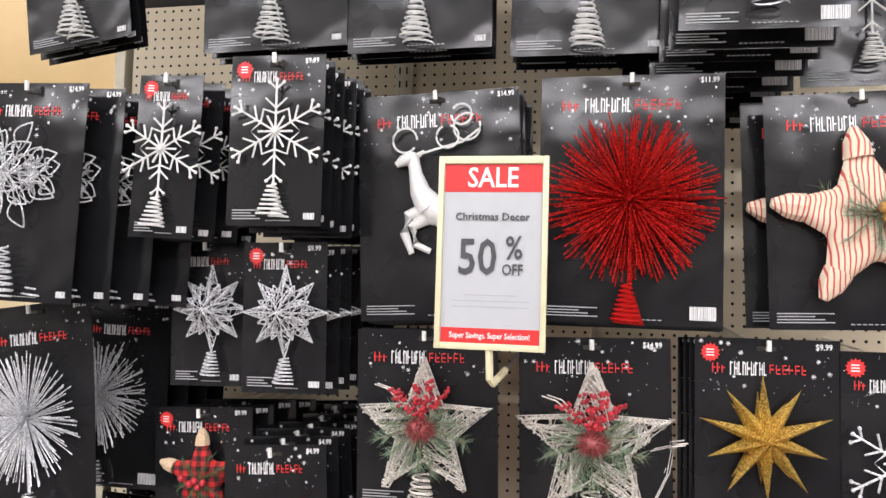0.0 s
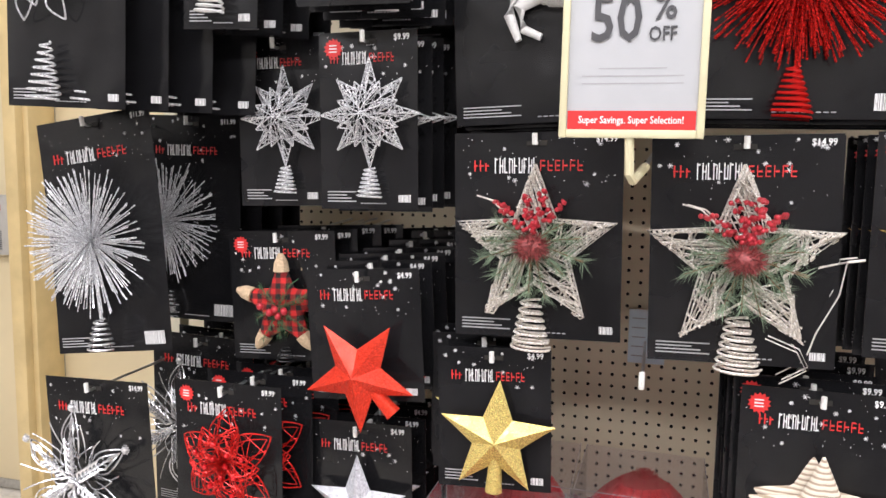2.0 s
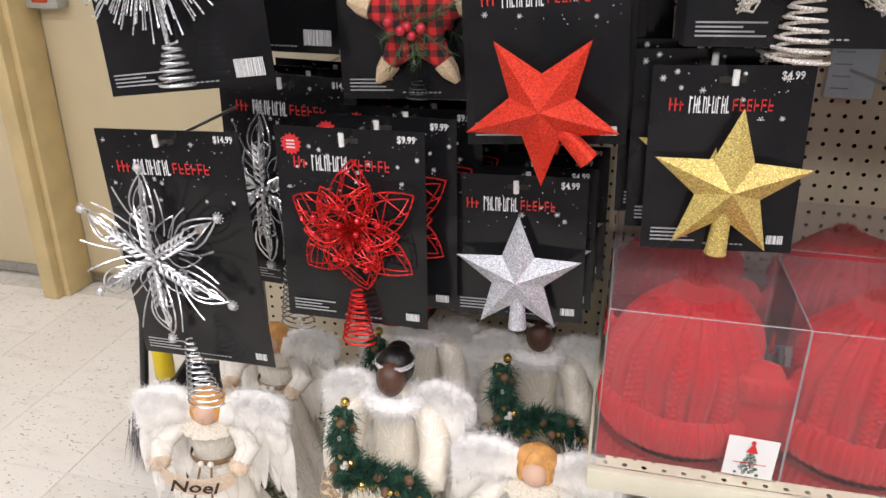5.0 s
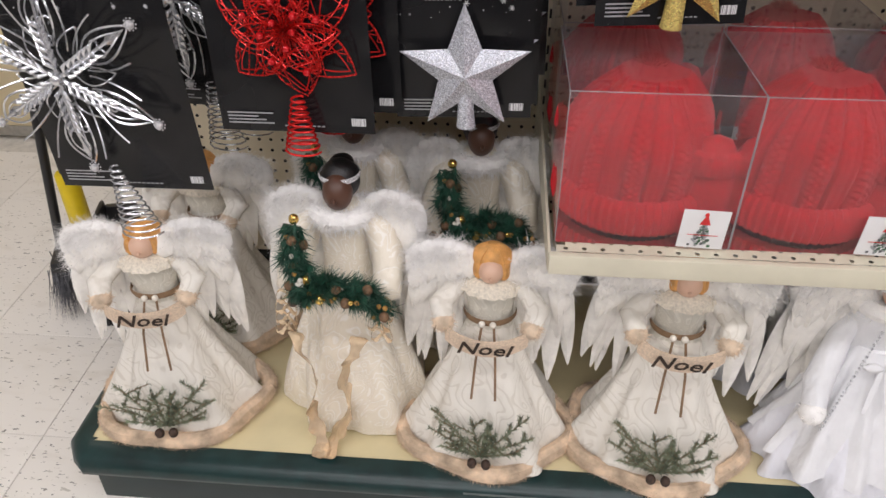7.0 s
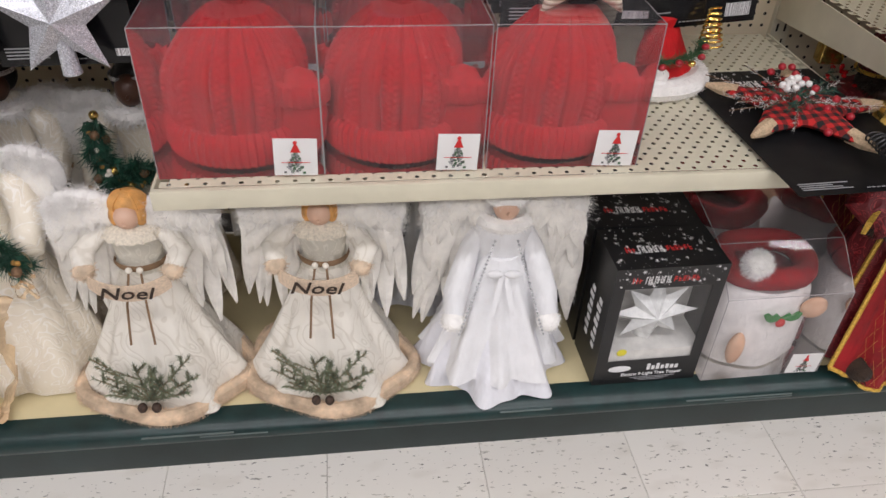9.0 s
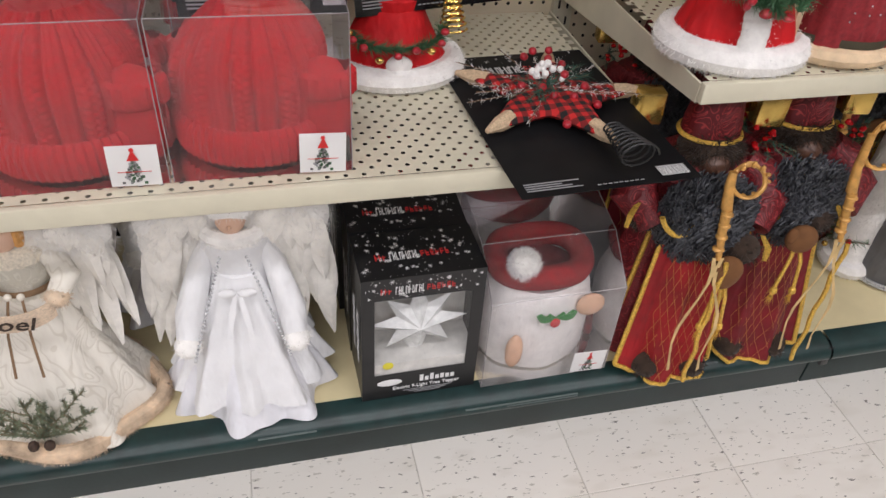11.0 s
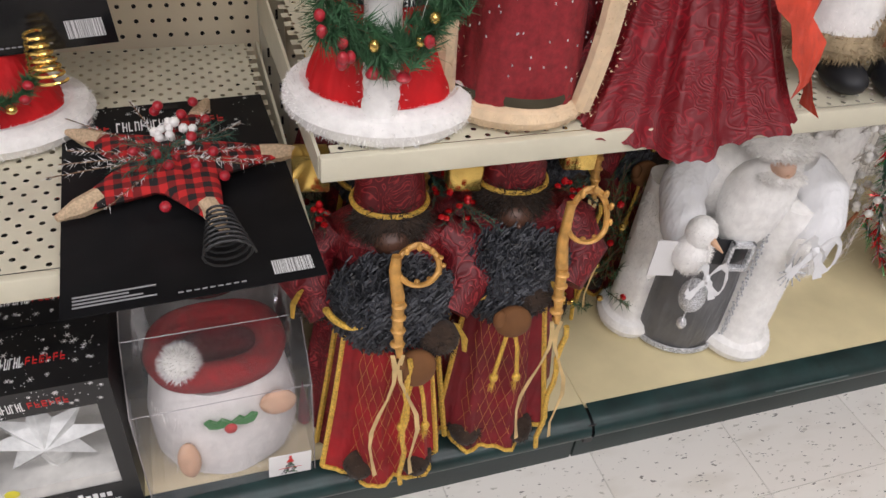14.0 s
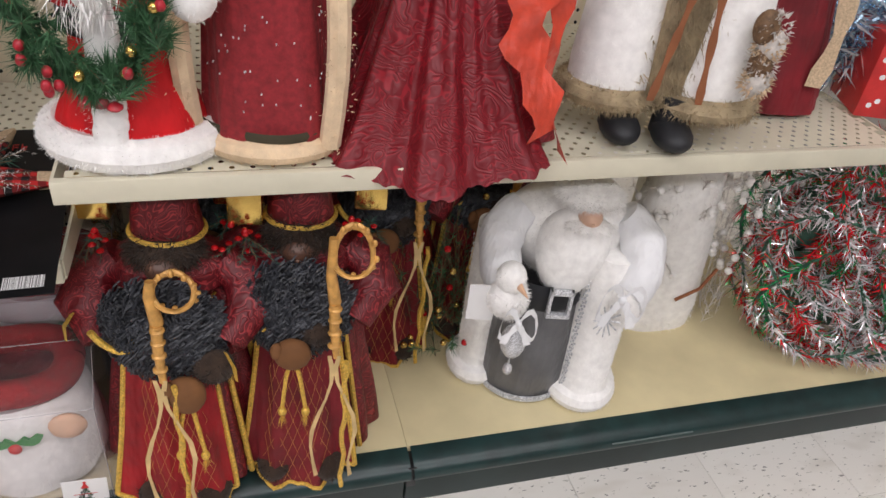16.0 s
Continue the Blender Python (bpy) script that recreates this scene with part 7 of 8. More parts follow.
    mb.ball((0, -0.062, 0.312), (0.076, 0.042, 0.078), "beard_grey", 16, 12)
    curls(mb, (0, -0.062, 0.312), (0.080, 0.050, 0.084), "beard_grey", 900, 0.009, 0.052)
    # cord with tassels
    for dx in (-0.010, 0.012):
        mb.tube([(hx, -0.128, hz), (hx + dx, -0.142, hz - 0.045), (hx + dx * 1.6, -0.144, hz - 0.09)], 0.0034, "gold_braid", 6)
        mb.ball((hx + dx * 1.6, -0.145, hz - 0.095), 0.007, "gold_braid", 8, 6)
        mb.spikes(np.tile([(hx + dx * 1.6, -0.145, hz - 0.098)], (50, 1)), np.tile([(0, 0, -1)], (50, 1)), 0.022, 0.0010, "gold_braid", 0.2)
    u = np.linspace(0, 1, 14)
    mb.tube(np.stack([-0.062 + 0.030 * np.cos(3.6 + 2.9 * u), np.full(14, -0.105), 0.322 + 0.045 * np.sin(3.2 + 2.9 * u)], 1), 0.0050, "gold_braid", 6)
    # carved crook with a beaded ring
    sx = 0.004 if ring_left else 0.056
    u = np.linspace(0, 1, 12)
    mb.tube([(sx + 0.004, -0.142, 0.255), (sx, -0.130, 0.31), (sx, -0.122, 0.36)], [0.0050, 0.0075, 0.0085], "wood_gold", 10)
    for z in (0.275, 0.30, 0.325, 0.35):
        mb.ball((sx + 0.001, -0.136 + 0.15 * (z - 0.275), z), (0.0105, 0.0095, 0.006), "wood_gold", 10, 7)
    mb.tube(np.stack([sx + 0.018 + 0.003 * np.sin(u * 19), -0.146 - 0.006 * u, 0.25 - 0.23 * u], 1), 0.0042, "gold_braid", 6)
    rc = (sx + 0.024, -0.110, 0.425 if ring_left else 0.458)
    mb.tube([(sx, -0.118, 0.36), (sx - 0.006, -0.114, 0.42), (sx - 0.004, -0.108, rc[2] + 0.022)], [0.0095, 0.0080, 0.0065], "wood_gold", 10)
    u = np.linspace(0, 2 * math.pi, 30)
    mb.tube(np.stack([rc[0] + 0.027 * np.cos(u), rc[1] + 0.012 * np.sin(u), rc[2] + 0.032 * np.sin(u)], 1), 0.0042, "wood_gold", 7, False)
    for t in np.linspace(0, 2 * math.pi, 13)[:-1]:
        mb.ball((rc[0] + 0.032 * math.cos(t), rc[1], rc[2] + 0.037 * math.sin(t)), 0.0042, "wood_gold", 7, 5)
    for x, tw in ((-0.015, 1.0), (0.020, -1.2)):
        u = np.linspace(0, 1, 9)
        mb.ribbon(np.stack([sx + x * (0.4 + 1.6 * u) + 0.010 * np.sin(u * 7 * tw), -0.146 - 0.016 * u, 0.262 - 0.21 * u], 1), 0.008, "gold_ribbon", (0.97, -0.1, 0.1), 0.5)
    # gift sack stuffing over the shoulders
    for s in (-1, 1):
        mb.box((s * 0.105 - 0.025, 0.02, 0.455), (s * 0.105 + 0.025, 0.055, 0.495), "gold", 0.004)
        for i in range(8):
            mb.ball((s * 0.09 + RNG.normal(0, 0.012), -0.005 + RNG.normal(0, 0.01), 0.435 + RNG.normal(0, 0.016)), 0.0055, "red_bead", 7, 5)
        for i in range(5):
            sprig(mb, (s * 0.105, 0.02, 0.43), (s * 0.105 + RNG.normal(0, 0.03), -0.02, 0.43 + RNG.normal(0, 0.03)), "pine_blue", 0.014, 40, 0.0008)
    for x in (-0.04, 0.05):
        mb.ball((x, -0.095, 0.022), (0.030, 0.045, 0.022), "fur_brown", 12, 8)
        q = RNG.normal(0, 1, (300, 3))
        q /= np.linalg.norm(q, axis=1)[:, None]
        mb.spikes(np.array([x, -0.095, 0.022]) + q * (0.028, 0.042, 0.02), q, 0.010, 0.001, "fur_brown", 0.3)
    return stretch(mb, (-0.1, 0.0, 0.222, 0.312, 0.41, 0.456, 0.54), (-0.1, 0.0, 0.284, 0.364, 0.436, 0.468, 0.592))


SAN = "robed Santa figures"
put("santa_doll", wine_santa(3, True), pose(1.330, 0.085, DECK_Z, 0, 0, -10), "wine robed Santa figure with a charcoal beard and gilt crook", SAN)
s2_ = put("santa_doll", wine_santa(5, False), pose(1.518, 0.105, DECK_Z, 0, 0, -10), "wine quilted Santa figure with a charcoal beard and gold braid", SAN)
copy_thing(s2_, pose(1.705, 0.37, DECK_Z, 0, 0, -8))
copy_thing(s2_, pose(1.40, 0.40, DECK_Z, 0, 0, -8))
copy_thing(s2_, pose(1.90, 0.42, DECK_Z, 0, 0, -4))


def shag(mb, c, r, mat, n, length, down=0.3, front=True, hair=0.0009):
    """A furry ellipsoid: solid core with short hairs combed downwards."""
    mb.ball(c, r, mat, 18, 12)
    q = RNG.normal(0, 1, (n, 3))
    q /= np.linalg.norm(q, axis=1)[:, None]
    if front:
        q[:, 1] = -np.abs(q[:, 1])
    mb.spikes(np.asarray(c) + q * np.asarray(r) * 0.97, q + np.array([0, 0, -down]), length, hair, mat, 0.25)


def white_santa():
    mb = MB()
    mb.lathe([(0.100, 0.008), (0.106, 0.05), (0.104, 0.15), (0.096, 0.23)], "grey_satin", (-0.040, 0.0, 0), 60, 1.0, 0.85, lambda a, u: 1 + 0.025 * math.sin(7 * a) * (1 - u))
    for i in range(100):
        a = math.radians(180 + 1.8 * i)
        for z in (0.010, 0.017):
            mb.ball((-0.040 + 0.107 * math.cos(a), 0.091 * math.sin(a), z), 0.0036, "g_silver", 6, 4)
    # coat: a tall rounded panel each side of the skirt
    for cx, cy, rx in ((0.098, -0.020, 0.066), (-0.155, 0.02, 0.045)):
        mb.lathe([(rx * 1.05, 0.012), (rx * 1.12, 0.03), (rx, 0.06), (rx * 0.98, 0.20), (rx * 0.9, 0.32)], "fur_white", (cx, cy, 0), 40, 1.0, 1.15, lambda a, u: 1 + 0.02 * math.sin(6 * a))
        n = 2600
        a, u = RNG.uniform(3.1, 6.4, n), RNG.uniform(0, 1, n)
        mb.spikes(np.stack([cx + rx * np.cos(a), cy + 1.15 * rx * np.sin(a), 0.05 + 0.25 * u], 1), np.stack([np.cos(a), np.sin(a), -np.ones(n)], 1), 0.0045, 0.0007, "fur_white", 0.3)
        ring_fur(mb, cx, cy, 0.024, rx * 1.05, rx * 1.2, 0.022, "fur_white", 1300, 0.012)
    for i in range(64):
        mb.ball((0.040 + 0.004 * (i % 3), -0.072 - 0.004 * (i % 2), 0.05 + 0.0036 * i), 0.0028, "g_silver", 6, 4)
    mb.lathe([(0.098, 0.222), (0.102, 0.228), (0.102, 0.262), (0.098, 0.268)], "leather", (-0.040, 0.0, 0), 40, 1.0, 0.86, None, False)
    for a, b in (((-0.040, 0.224), (-0.033, 0.270)), ((0.004, 0.224), (0.011, 0.270)), ((-0.040, 0.263), (0.011, 0.270)), ((-0.040, 0.221), (0.011, 0.228))):
        mb.box((a[0], -0.103, a[1]), (b[0], -0.090, b[1]), "g_silver", 0.001)
    shag(mb, (-0.005, 0.02, 0.345), (0.135, 0.085, 0.105), "fur_white", 1800, 0.008)
    shag(mb, (-0.005, -0.058, 0.340), (0.078, 0.046, 0.098), "fur_white", 900, 0.008, 1.6)
    face(mb, (0.010, -0.075, 0.432), 0.030, "skin_fair")
    shag(mb, (0.010, -0.080, 0.408), (0.050, 0.026, 0.018), "fur_white", 700, 0.012, 0.5)
    shag(mb, (0.010, -0.030, 0.468), (0.072, 0.062, 0.036), "fur_white", 2200, 0.013, 0.1)
    for s in (-1, 1):
        u = np.linspace(0, 1, 13)
        mb.tube(np.stack([s * (0.105 + 0.020 * u + 0.155 * u * (1 - u)), -0.105 * u ** 1.2, 0.385 - 0.123 * u], 1), list(0.040 - 0.006 * u + 0.036 * u * (1 - u) + 0.002 * np.sin(u * 19)), "white_cloth", 20)
        shag(mb, (s * 0.122, -0.104, 0.258), (0.034, 0.032, 0.034), "fur_white", 700, 0.010)
    shag(mb, (-0.142, -0.125, 0.268), (0.036, 0.032, 0.030), "fur_white", 500, 0.004)
    shag(mb, (-0.136, -0.128, 0.306), (0.031, 0.028, 0.029), "fur_white", 500, 0.004)
    mb.tube([(-0.122, -0.152, 0.304), (-0.106, -0.174, 0.296)], [0.007, 0.001], "felt_nose", 8)
    mb.ball((-0.108, -0.138, 0.196), (0.028, 0.026, 0.030), "g_silver", 16, 12)
    mb.tube([(-0.108, -0.138, 0.168), (-0.108, -0.138, 0.148)], 0.002, "g_silver", 5)
    mb.ball((-0.108, -0.138, 0.139), 0.011, "gem", 10, 8)
    bow(mb, (-0.112, -0.166, 0.248), 0.046, "white_cloth")
    bow(mb, (0.085, -0.166, 0.300), 0.056, "white_cloth")
    mb.box((-0.215, -0.125, 0.225), (-0.160, -0.122, 0.285), "label")
    for a in range(0, 360, 30):
        r = math.radians(a)
        mb.tube([(0.072, -0.150, 0.255), (0.072 + 0.028 * math.cos(r), -0.155, 0.255 + 0.028 * math.sin(r))], 0.0016, "g_silver", 4)
    return stretch(mb, (-0.1, 0.0, 0.121, 0.247, 0.298, 0.36, 0.51), (-0.1, 0.0, 0.114, 0.265, 0.332, 0.394, 0.492))


put("santa_doll", white_santa(), pose(2.005, 0.160, DECK_Z, 0, 0, -14) @ Matrix.Diagonal((0.84, 0.92, 1, 1)), "white fur coated Santa figure with a grey satin skirt and snowman", SAN)


def plush_figure():
    mb = MB()
    mb.lathe([(0.110, 0.0), (0.118, 0.06), (0.105, 0.20), (0.085, 0.32), (0.078, 0.40), (0.05, 0.46), (0.01, 0.485)], "fur_white", (0, 0, 0), 36, 1.0, 0.8, lambda a, u: 1 + 0.04 * math.sin(5 * a + 6 * u))
    n = 4200
    a, u = RNG.uniform(0, 6.28, n), RNG.uniform(0, 1, n)
    r = 0.116 - 0.045 * u
    mb.spikes(np.stack([r * np.cos(a), 0.8 * r * np.sin(a), 0.01 + 0.42 * u], 1), np.stack([np.cos(a), np.sin(a), -0.6 * np.ones(n)], 1), 0.010, 0.0009, "fur_white", 0.4)
    for i in range(16):
        b = RNG.uniform(3.4, 6.0)
        z = RNG.uniform(0.28, 0.46)
        p = np.array([0.08 * math.cos(b), 0.09 * math.sin(b), z])
        sprig(mb, p, p + np.array([0.05 * math.cos(b), -0.03, 0.04]), "twig", 0.02, 26, 0.0008, "twig")
        mb.ball(p + np.array([0.03 * math.cos(b), -0.03, 0.03]), 0.008, "fur_white", 8, 6)
    mb.tube([(0.0, -0.095, 0.10), (0.05, -0.10, 0.13), (0.09, -0.085, 0.17)], 0.004, "brown_trim", 5)
    return mb


put("plush_doll", plush_figure(), pose(2.350, 0.330, DECK_Z, 0, 0, 0), "shaggy white plush winter figure with frosted twigs", "plush figures")


def tinsel_wreath(R, r, mats, n, hub):
    """A ring thick with tinsel strips."""
    mb = MB()
    a, b = RNG.uniform(0, 6.283, n), RNG.uniform(0, 6.283, n)
    q = r * np.sqrt(RNG.uniform(0.05, 1, n))
    d = np.stack([np.cos(a) * np.cos(b), np.sin(b) * 1.0, np.sin(a) * np.cos(b)], 1)
    p = np.stack([R * np.cos(a), np.zeros(n), R * np.sin(a)], 1) + d * q[:, None] * 0.8
    blade = np.array_split(np.arange(n), len(mats))
    for ids, mat in zip(blade, mats):
        mb.spikes(p[ids], d[ids] + RNG.normal(0, 0.5, (len(ids), 3)), 0.054, 0.0026, mat, 0.4)
    u = np.linspace(0, 2 * math.pi, 60)
    mb.tube(np.stack([R * np.cos(u), np.zeros(60), R * np.sin(u)], 1), r * 0.35, hub, 8, False)
    return mb


def garland_wreath(R, r, ropes, strips):
    """A ring of wound tinsel ropes, each bristling with strips in bands of one colour."""
    mb = MB()
    bands = ["tinsel_silver", "tinsel_red", "tinsel_green", "tinsel_silver", "tinsel_red", "tinsel_silver"]
    for k in range(ropes):
        u = np.linspace(0, 2 * math.pi, 90)
        w = 2.399 * k + 2.0 * np.sin(u * 2 + k) * 0.35 + u * (1 if k % 2 else -1)
        q = r * (0.62 + 0.22 * math.sin(k * 1.7)) * (1 + 0.12 * np.sin(u * 5 + k * 2.1))
        core = np.stack([(R + q * np.cos(w)) * np.cos(u), q * np.sin(w), (R + q * np.cos(w)) * np.sin(u)], 1)
        mb.tube(core, 0.004, "pine_deep", 5, False)
        along = np.gradient(core, axis=0)
        along /= np.linalg.norm(along, axis=1)[:, None]
        i = RNG.randint(0, 90, strips)
        d = RNG.normal(0, 1, (strips, 3))
        d -= along[i] * np.sum(d * along[i], axis=1)[:, None]
        d /= np.linalg.norm(d, axis=1)[:, None] + 1e-6
        d += along[i] * 0.75 + np.array([0, 0, -0.25])
        p = core[i] + RNG.normal(0, 0.003, (strips, 3))
        band = np.where(RNG.uniform(0, 1, strips) < 0.6, (i + 5 * k) // 7, RNG.randint(0, 6, strips)) % len(bands)
        for c in range(len(bands)):
            ids = np.nonzero(band == c)[0]
            if len(ids):
                mb.spikes(p[ids], d[ids], 0.032, 0.0019, bands[c], 0.35)
    u = np.linspace(0, 2 * math.pi, 60)
    mb.tube(np.stack([R * np.cos(u), np.zeros(60), R * np.sin(u)], 1), r * 0.30, "pine_deep", 8, False)
    return mb


solo("tinsel_wreath", garland_wreath(0.150, 0.150, 30, 1500), pose(2.74, 0.17, DECK_Z + 0.255, -14, 0, -16), "thick wreath of silver, red and green tinsel leaning back", "wreath")
mb = MB()
for i in range(22):
    a = RNG.uniform(0, 6.28)
    p = np.array([RNG.normal(0, 0.03), RNG.normal(0, 0.03), 0.02])
    tip = p + np.array([RNG.normal(-0.05, 0.08), RNG.normal(-0.02, 0.05), RNG.uniform(0.25, 0.46)])
    sprig(mb, p, tip, "twig", 0.03, 60, 0.0009, "twig")
    for k in range(4):
        mb.ball(p + (tip - p) * RNG.uniform(0.4, 1), 0.009, "fur_white", 8, 6)
solo("frosted_twig_spray", mb, pose(2.50, 0.30, DECK_Z), "spray of frosted twigs with white berries", "twig spray")
# dark greenery pushed to the back of the deck
mb = MB()
for i in range(46):
    p = np.array([RNG.uniform(-0.10, 0.10), RNG.uniform(-0.05, 0.05), RNG.uniform(0.0, 0.10)])
    sprig(mb, p, p + np.array([RNG.normal(0, 0.05), RNG.normal(-0.03, 0.03), RNG.uniform(0.05, 0.30)]), "pine", 0.022, 60, 0.0009)
for i in range(24):
    mb.ball((RNG.uniform(-0.1, 0.1), RNG.uniform(-0.10, 0.0), RNG.uniform(0.05, 0.38)), 0.007, "gold" if i % 3 else "red_bead", 8, 6)
gr = solo("pine_garland", mb, pose(1.83, 0.28, DECK_Z), "dark green pine garland with gold and red beads", "garland")
copy_thing(gr, pose(1.55, 0.45, DECK_Z, 0, 0, 40))
copy_thing(gr, pose(1.94, 0.46, DECK_Z, 0, 0, 150))
copy_thing(gr, pose(1.74, 0.48, DECK_Z, 0, 0, 80))
copy_thing(gr, pose(1.28, 0.44, DECK_Z, 0, 0, 200))


# ---- figures on the upper shelf ----
def red_santa():
    mb = MB()
    skirt(mb, "velvet_red", 0.102, 0.062, 0.020, 0.23, 0, 0, 0.82, 7, 0.045, 4, 1.2, 140, 20)
    ring_fur(mb, 0, 0, 0.020, 0.106, 0.088, 0.023, "fur_white", 2600, 0.014)
    for i in range(9):
        z = 0.025 + 0.024 * i
        mb.ball((RNG.normal(0, 0.001), -0.087 + 0.0028 * i, z), (0.023, 0.013, 0.040), "fur_white", 14, 10)
    p = np.stack([RNG.normal(0, 0.012, 900), np.full(900, -0.097) + 0.028 * np.linspace(0, 1, 900), np.linspace(0.03, 0.23, 900)], 1)
    mb.spikes(p, np.tile([(0, -1, -0.2)], (900, 1)), 0.005, 0.0008, "fur_white", 0.6)
    mb.lathe([(0.074, 0.205), (0.076, 0.215), (0.074, 0.240)], "leather", (0, 0, 0), 36, 1.0, 0.84, None, False)
    mb.lathe([(0.074, 0.235), (0.088, 0.28), (0.090, 0.34), (0.055, 0.39), (0.03, 0.40)], "velvet_red", (0, 0, 0), 32, 1.1, 0.8)
    for s in (-1, 1):
        arm(mb, [(s * 0.085, 0, 0.36), (s * 0.125, -0.02, 0.31), (s * 0.115, -0.07, 0.27)], [0.03, 0.036, 0.028], "velvet_red", "fur_white", None, 0.030)
    mb.ball((0, -0.07, 0.32), (0.042, 0.03, 0.085), "fur_white", 14, 10)
    p = np.stack([RNG.normal(0, 0.02, 900), RNG.normal(-0.09, 0.008, 900), RNG.uniform(0.235, 0.39, 900)], 1)
    mb.spikes(p, np.tile([(0, -0.4, -1)], (900, 1)), 0.025, 0.0009, "fur_white", 0.3)
    u = np.linspace(math.pi * 0.85, math.pi * 2.15, 12)
    pts = np.stack([0.078 * np.cos(u), -0.105 + 0.0 * u, 0.262 + 0.085 * np.sin(u)], 1)
    for a, b in zip(pts[:-1], pts[1:]):
        for r in range(4):
            sprig(mb, a + RNG.normal(0, 0.012, 3), b + RNG.normal(0, 0.012, 3), "pine", 0.028, 150, 0.0010)
    for i in range(14):
        c = pts[RNG.randint(0, 12)] + RNG.normal(0, 0.008, 3) + np.array([0, -0.018, 0])
        mb.ball(c, 0.0065, "berry" if i % 3 else "gold", 8, 6)
    for dx, m_ in ((-0.010, "berry"), (0.008, "cone_red"), (0.024, "berry")):
        mb.ball((dx, -0.118, 0.160 - 0.3 * abs(dx)), 0.010, m_, 10, 8)
    face(mb, (0, -0.03, 0.44), 0.036, "skin_fair")
    ring_fur(mb, 0, 0, 0.465, 0.040, 0.036, 0.014, "fur_white", 500, 0.010)
    mb.lathe([(0.040, 0.465), (0.034, 0.50), (0.012, 0.55)], "velvet_red", (0, 0, 0), 20)
    return stretch(mb, (-0.1, 0.0, 0.05, 0.16, 0.215, 0.56), (-0.1, 0.0, 0.048, 0.100, 0.160, 0.50))


def robe_santa():
    mb = MB()
    skirt(mb, "robe_red", 0.086, 0.066, 0.022, 0.30, -0.005, 0, 0.85, 6, 0.055, 9, 1.0, 140, 20)
    mb.lathe([(0.089, 0.030), (0.0895, 0.036), (0.088, 0.042)], "olive", (-0.005, 0, 0), 48, 1, 0.86, lambda a, u: 1 + 0.03 * math.sin(4 * a), False)
    ring_fur(mb, -0.005, 0, 0.015, 0.087, 0.074, 0.015, "fur_cream", 1500, 0.008)
    for x0, lean in ((0.078, 0.010), (-0.092, -0.006)):
        u = np.linspace(0, 1, 12)
        mb.tube(np.stack([x0 + lean * np.sin(u * 3), -0.045 - 0.012 * np.sin(u * 3), 0.02 + 0.26 * u], 1), 0.014, "fur_cream", 8)
        n = 700
        t = RNG.uniform(0, 1, n)
        mb.spikes(np.stack([x0 + lean * np.sin(t * 3), -0.05 - 0.012 * np.sin(t * 3), 0.02 + 0.26 * t], 1) + RNG.normal(0, 0.008, (n, 3)), RNG.normal(0, 1, (n, 3)), 0.005, 0.0008, "fur_cream", 0.3)
    for i in range(80):
        a = RNG.uniform(3.5, 5.9)
        z = RNG.uniform(0.06, 0.29)
        r = 0.088 - 0.07 * (z - 0.02) + 0.004
        mb.box((r * math.cos(a) - 0.0008, 0.86 * r * math.sin(a) - 0.002, z), (r * math.cos(a) + 0.0006, 0.86 * r * math.sin(a), z + 0.0022), "g_silver")
    mb.lathe([(0.066, 0.29), (0.084, 0.34), (0.08, 0.39), (0.03, 0.43)], "robe_red", (0, 0, 0), 30, 1.1, 0.8)
    for s in (-1, 1):
        arm(mb, [(s * 0.075, 0, 0.385), (s * 0.11, -0.03, 0.34), (s * 0.07, -0.08, 0.31)], [0.03, 0.034, 0.026], "robe_red", "fur_cream", None, 0.026)
    mb.ball((0, -0.065, 0.37), (0.05, 0.03, 0.07), "fur_white", 14, 10)
    mb.ball((0.02, -0.09, 0.295), (0.03, 0.012, 0.016), "olive", 10, 8)
    face(mb, (0, -0.03, 0.46), 0.034, "skin_fair")
    ring_fur(mb, 0, 0, 0.485, 0.040, 0.036, 0.013, "fur_cream", 400, 0.010)
    mb.lathe([(0.040, 0.485), (0.03, 0.53), (0.01, 0.56)], "robe_red", (0, 0, 0), 20)
    return mb


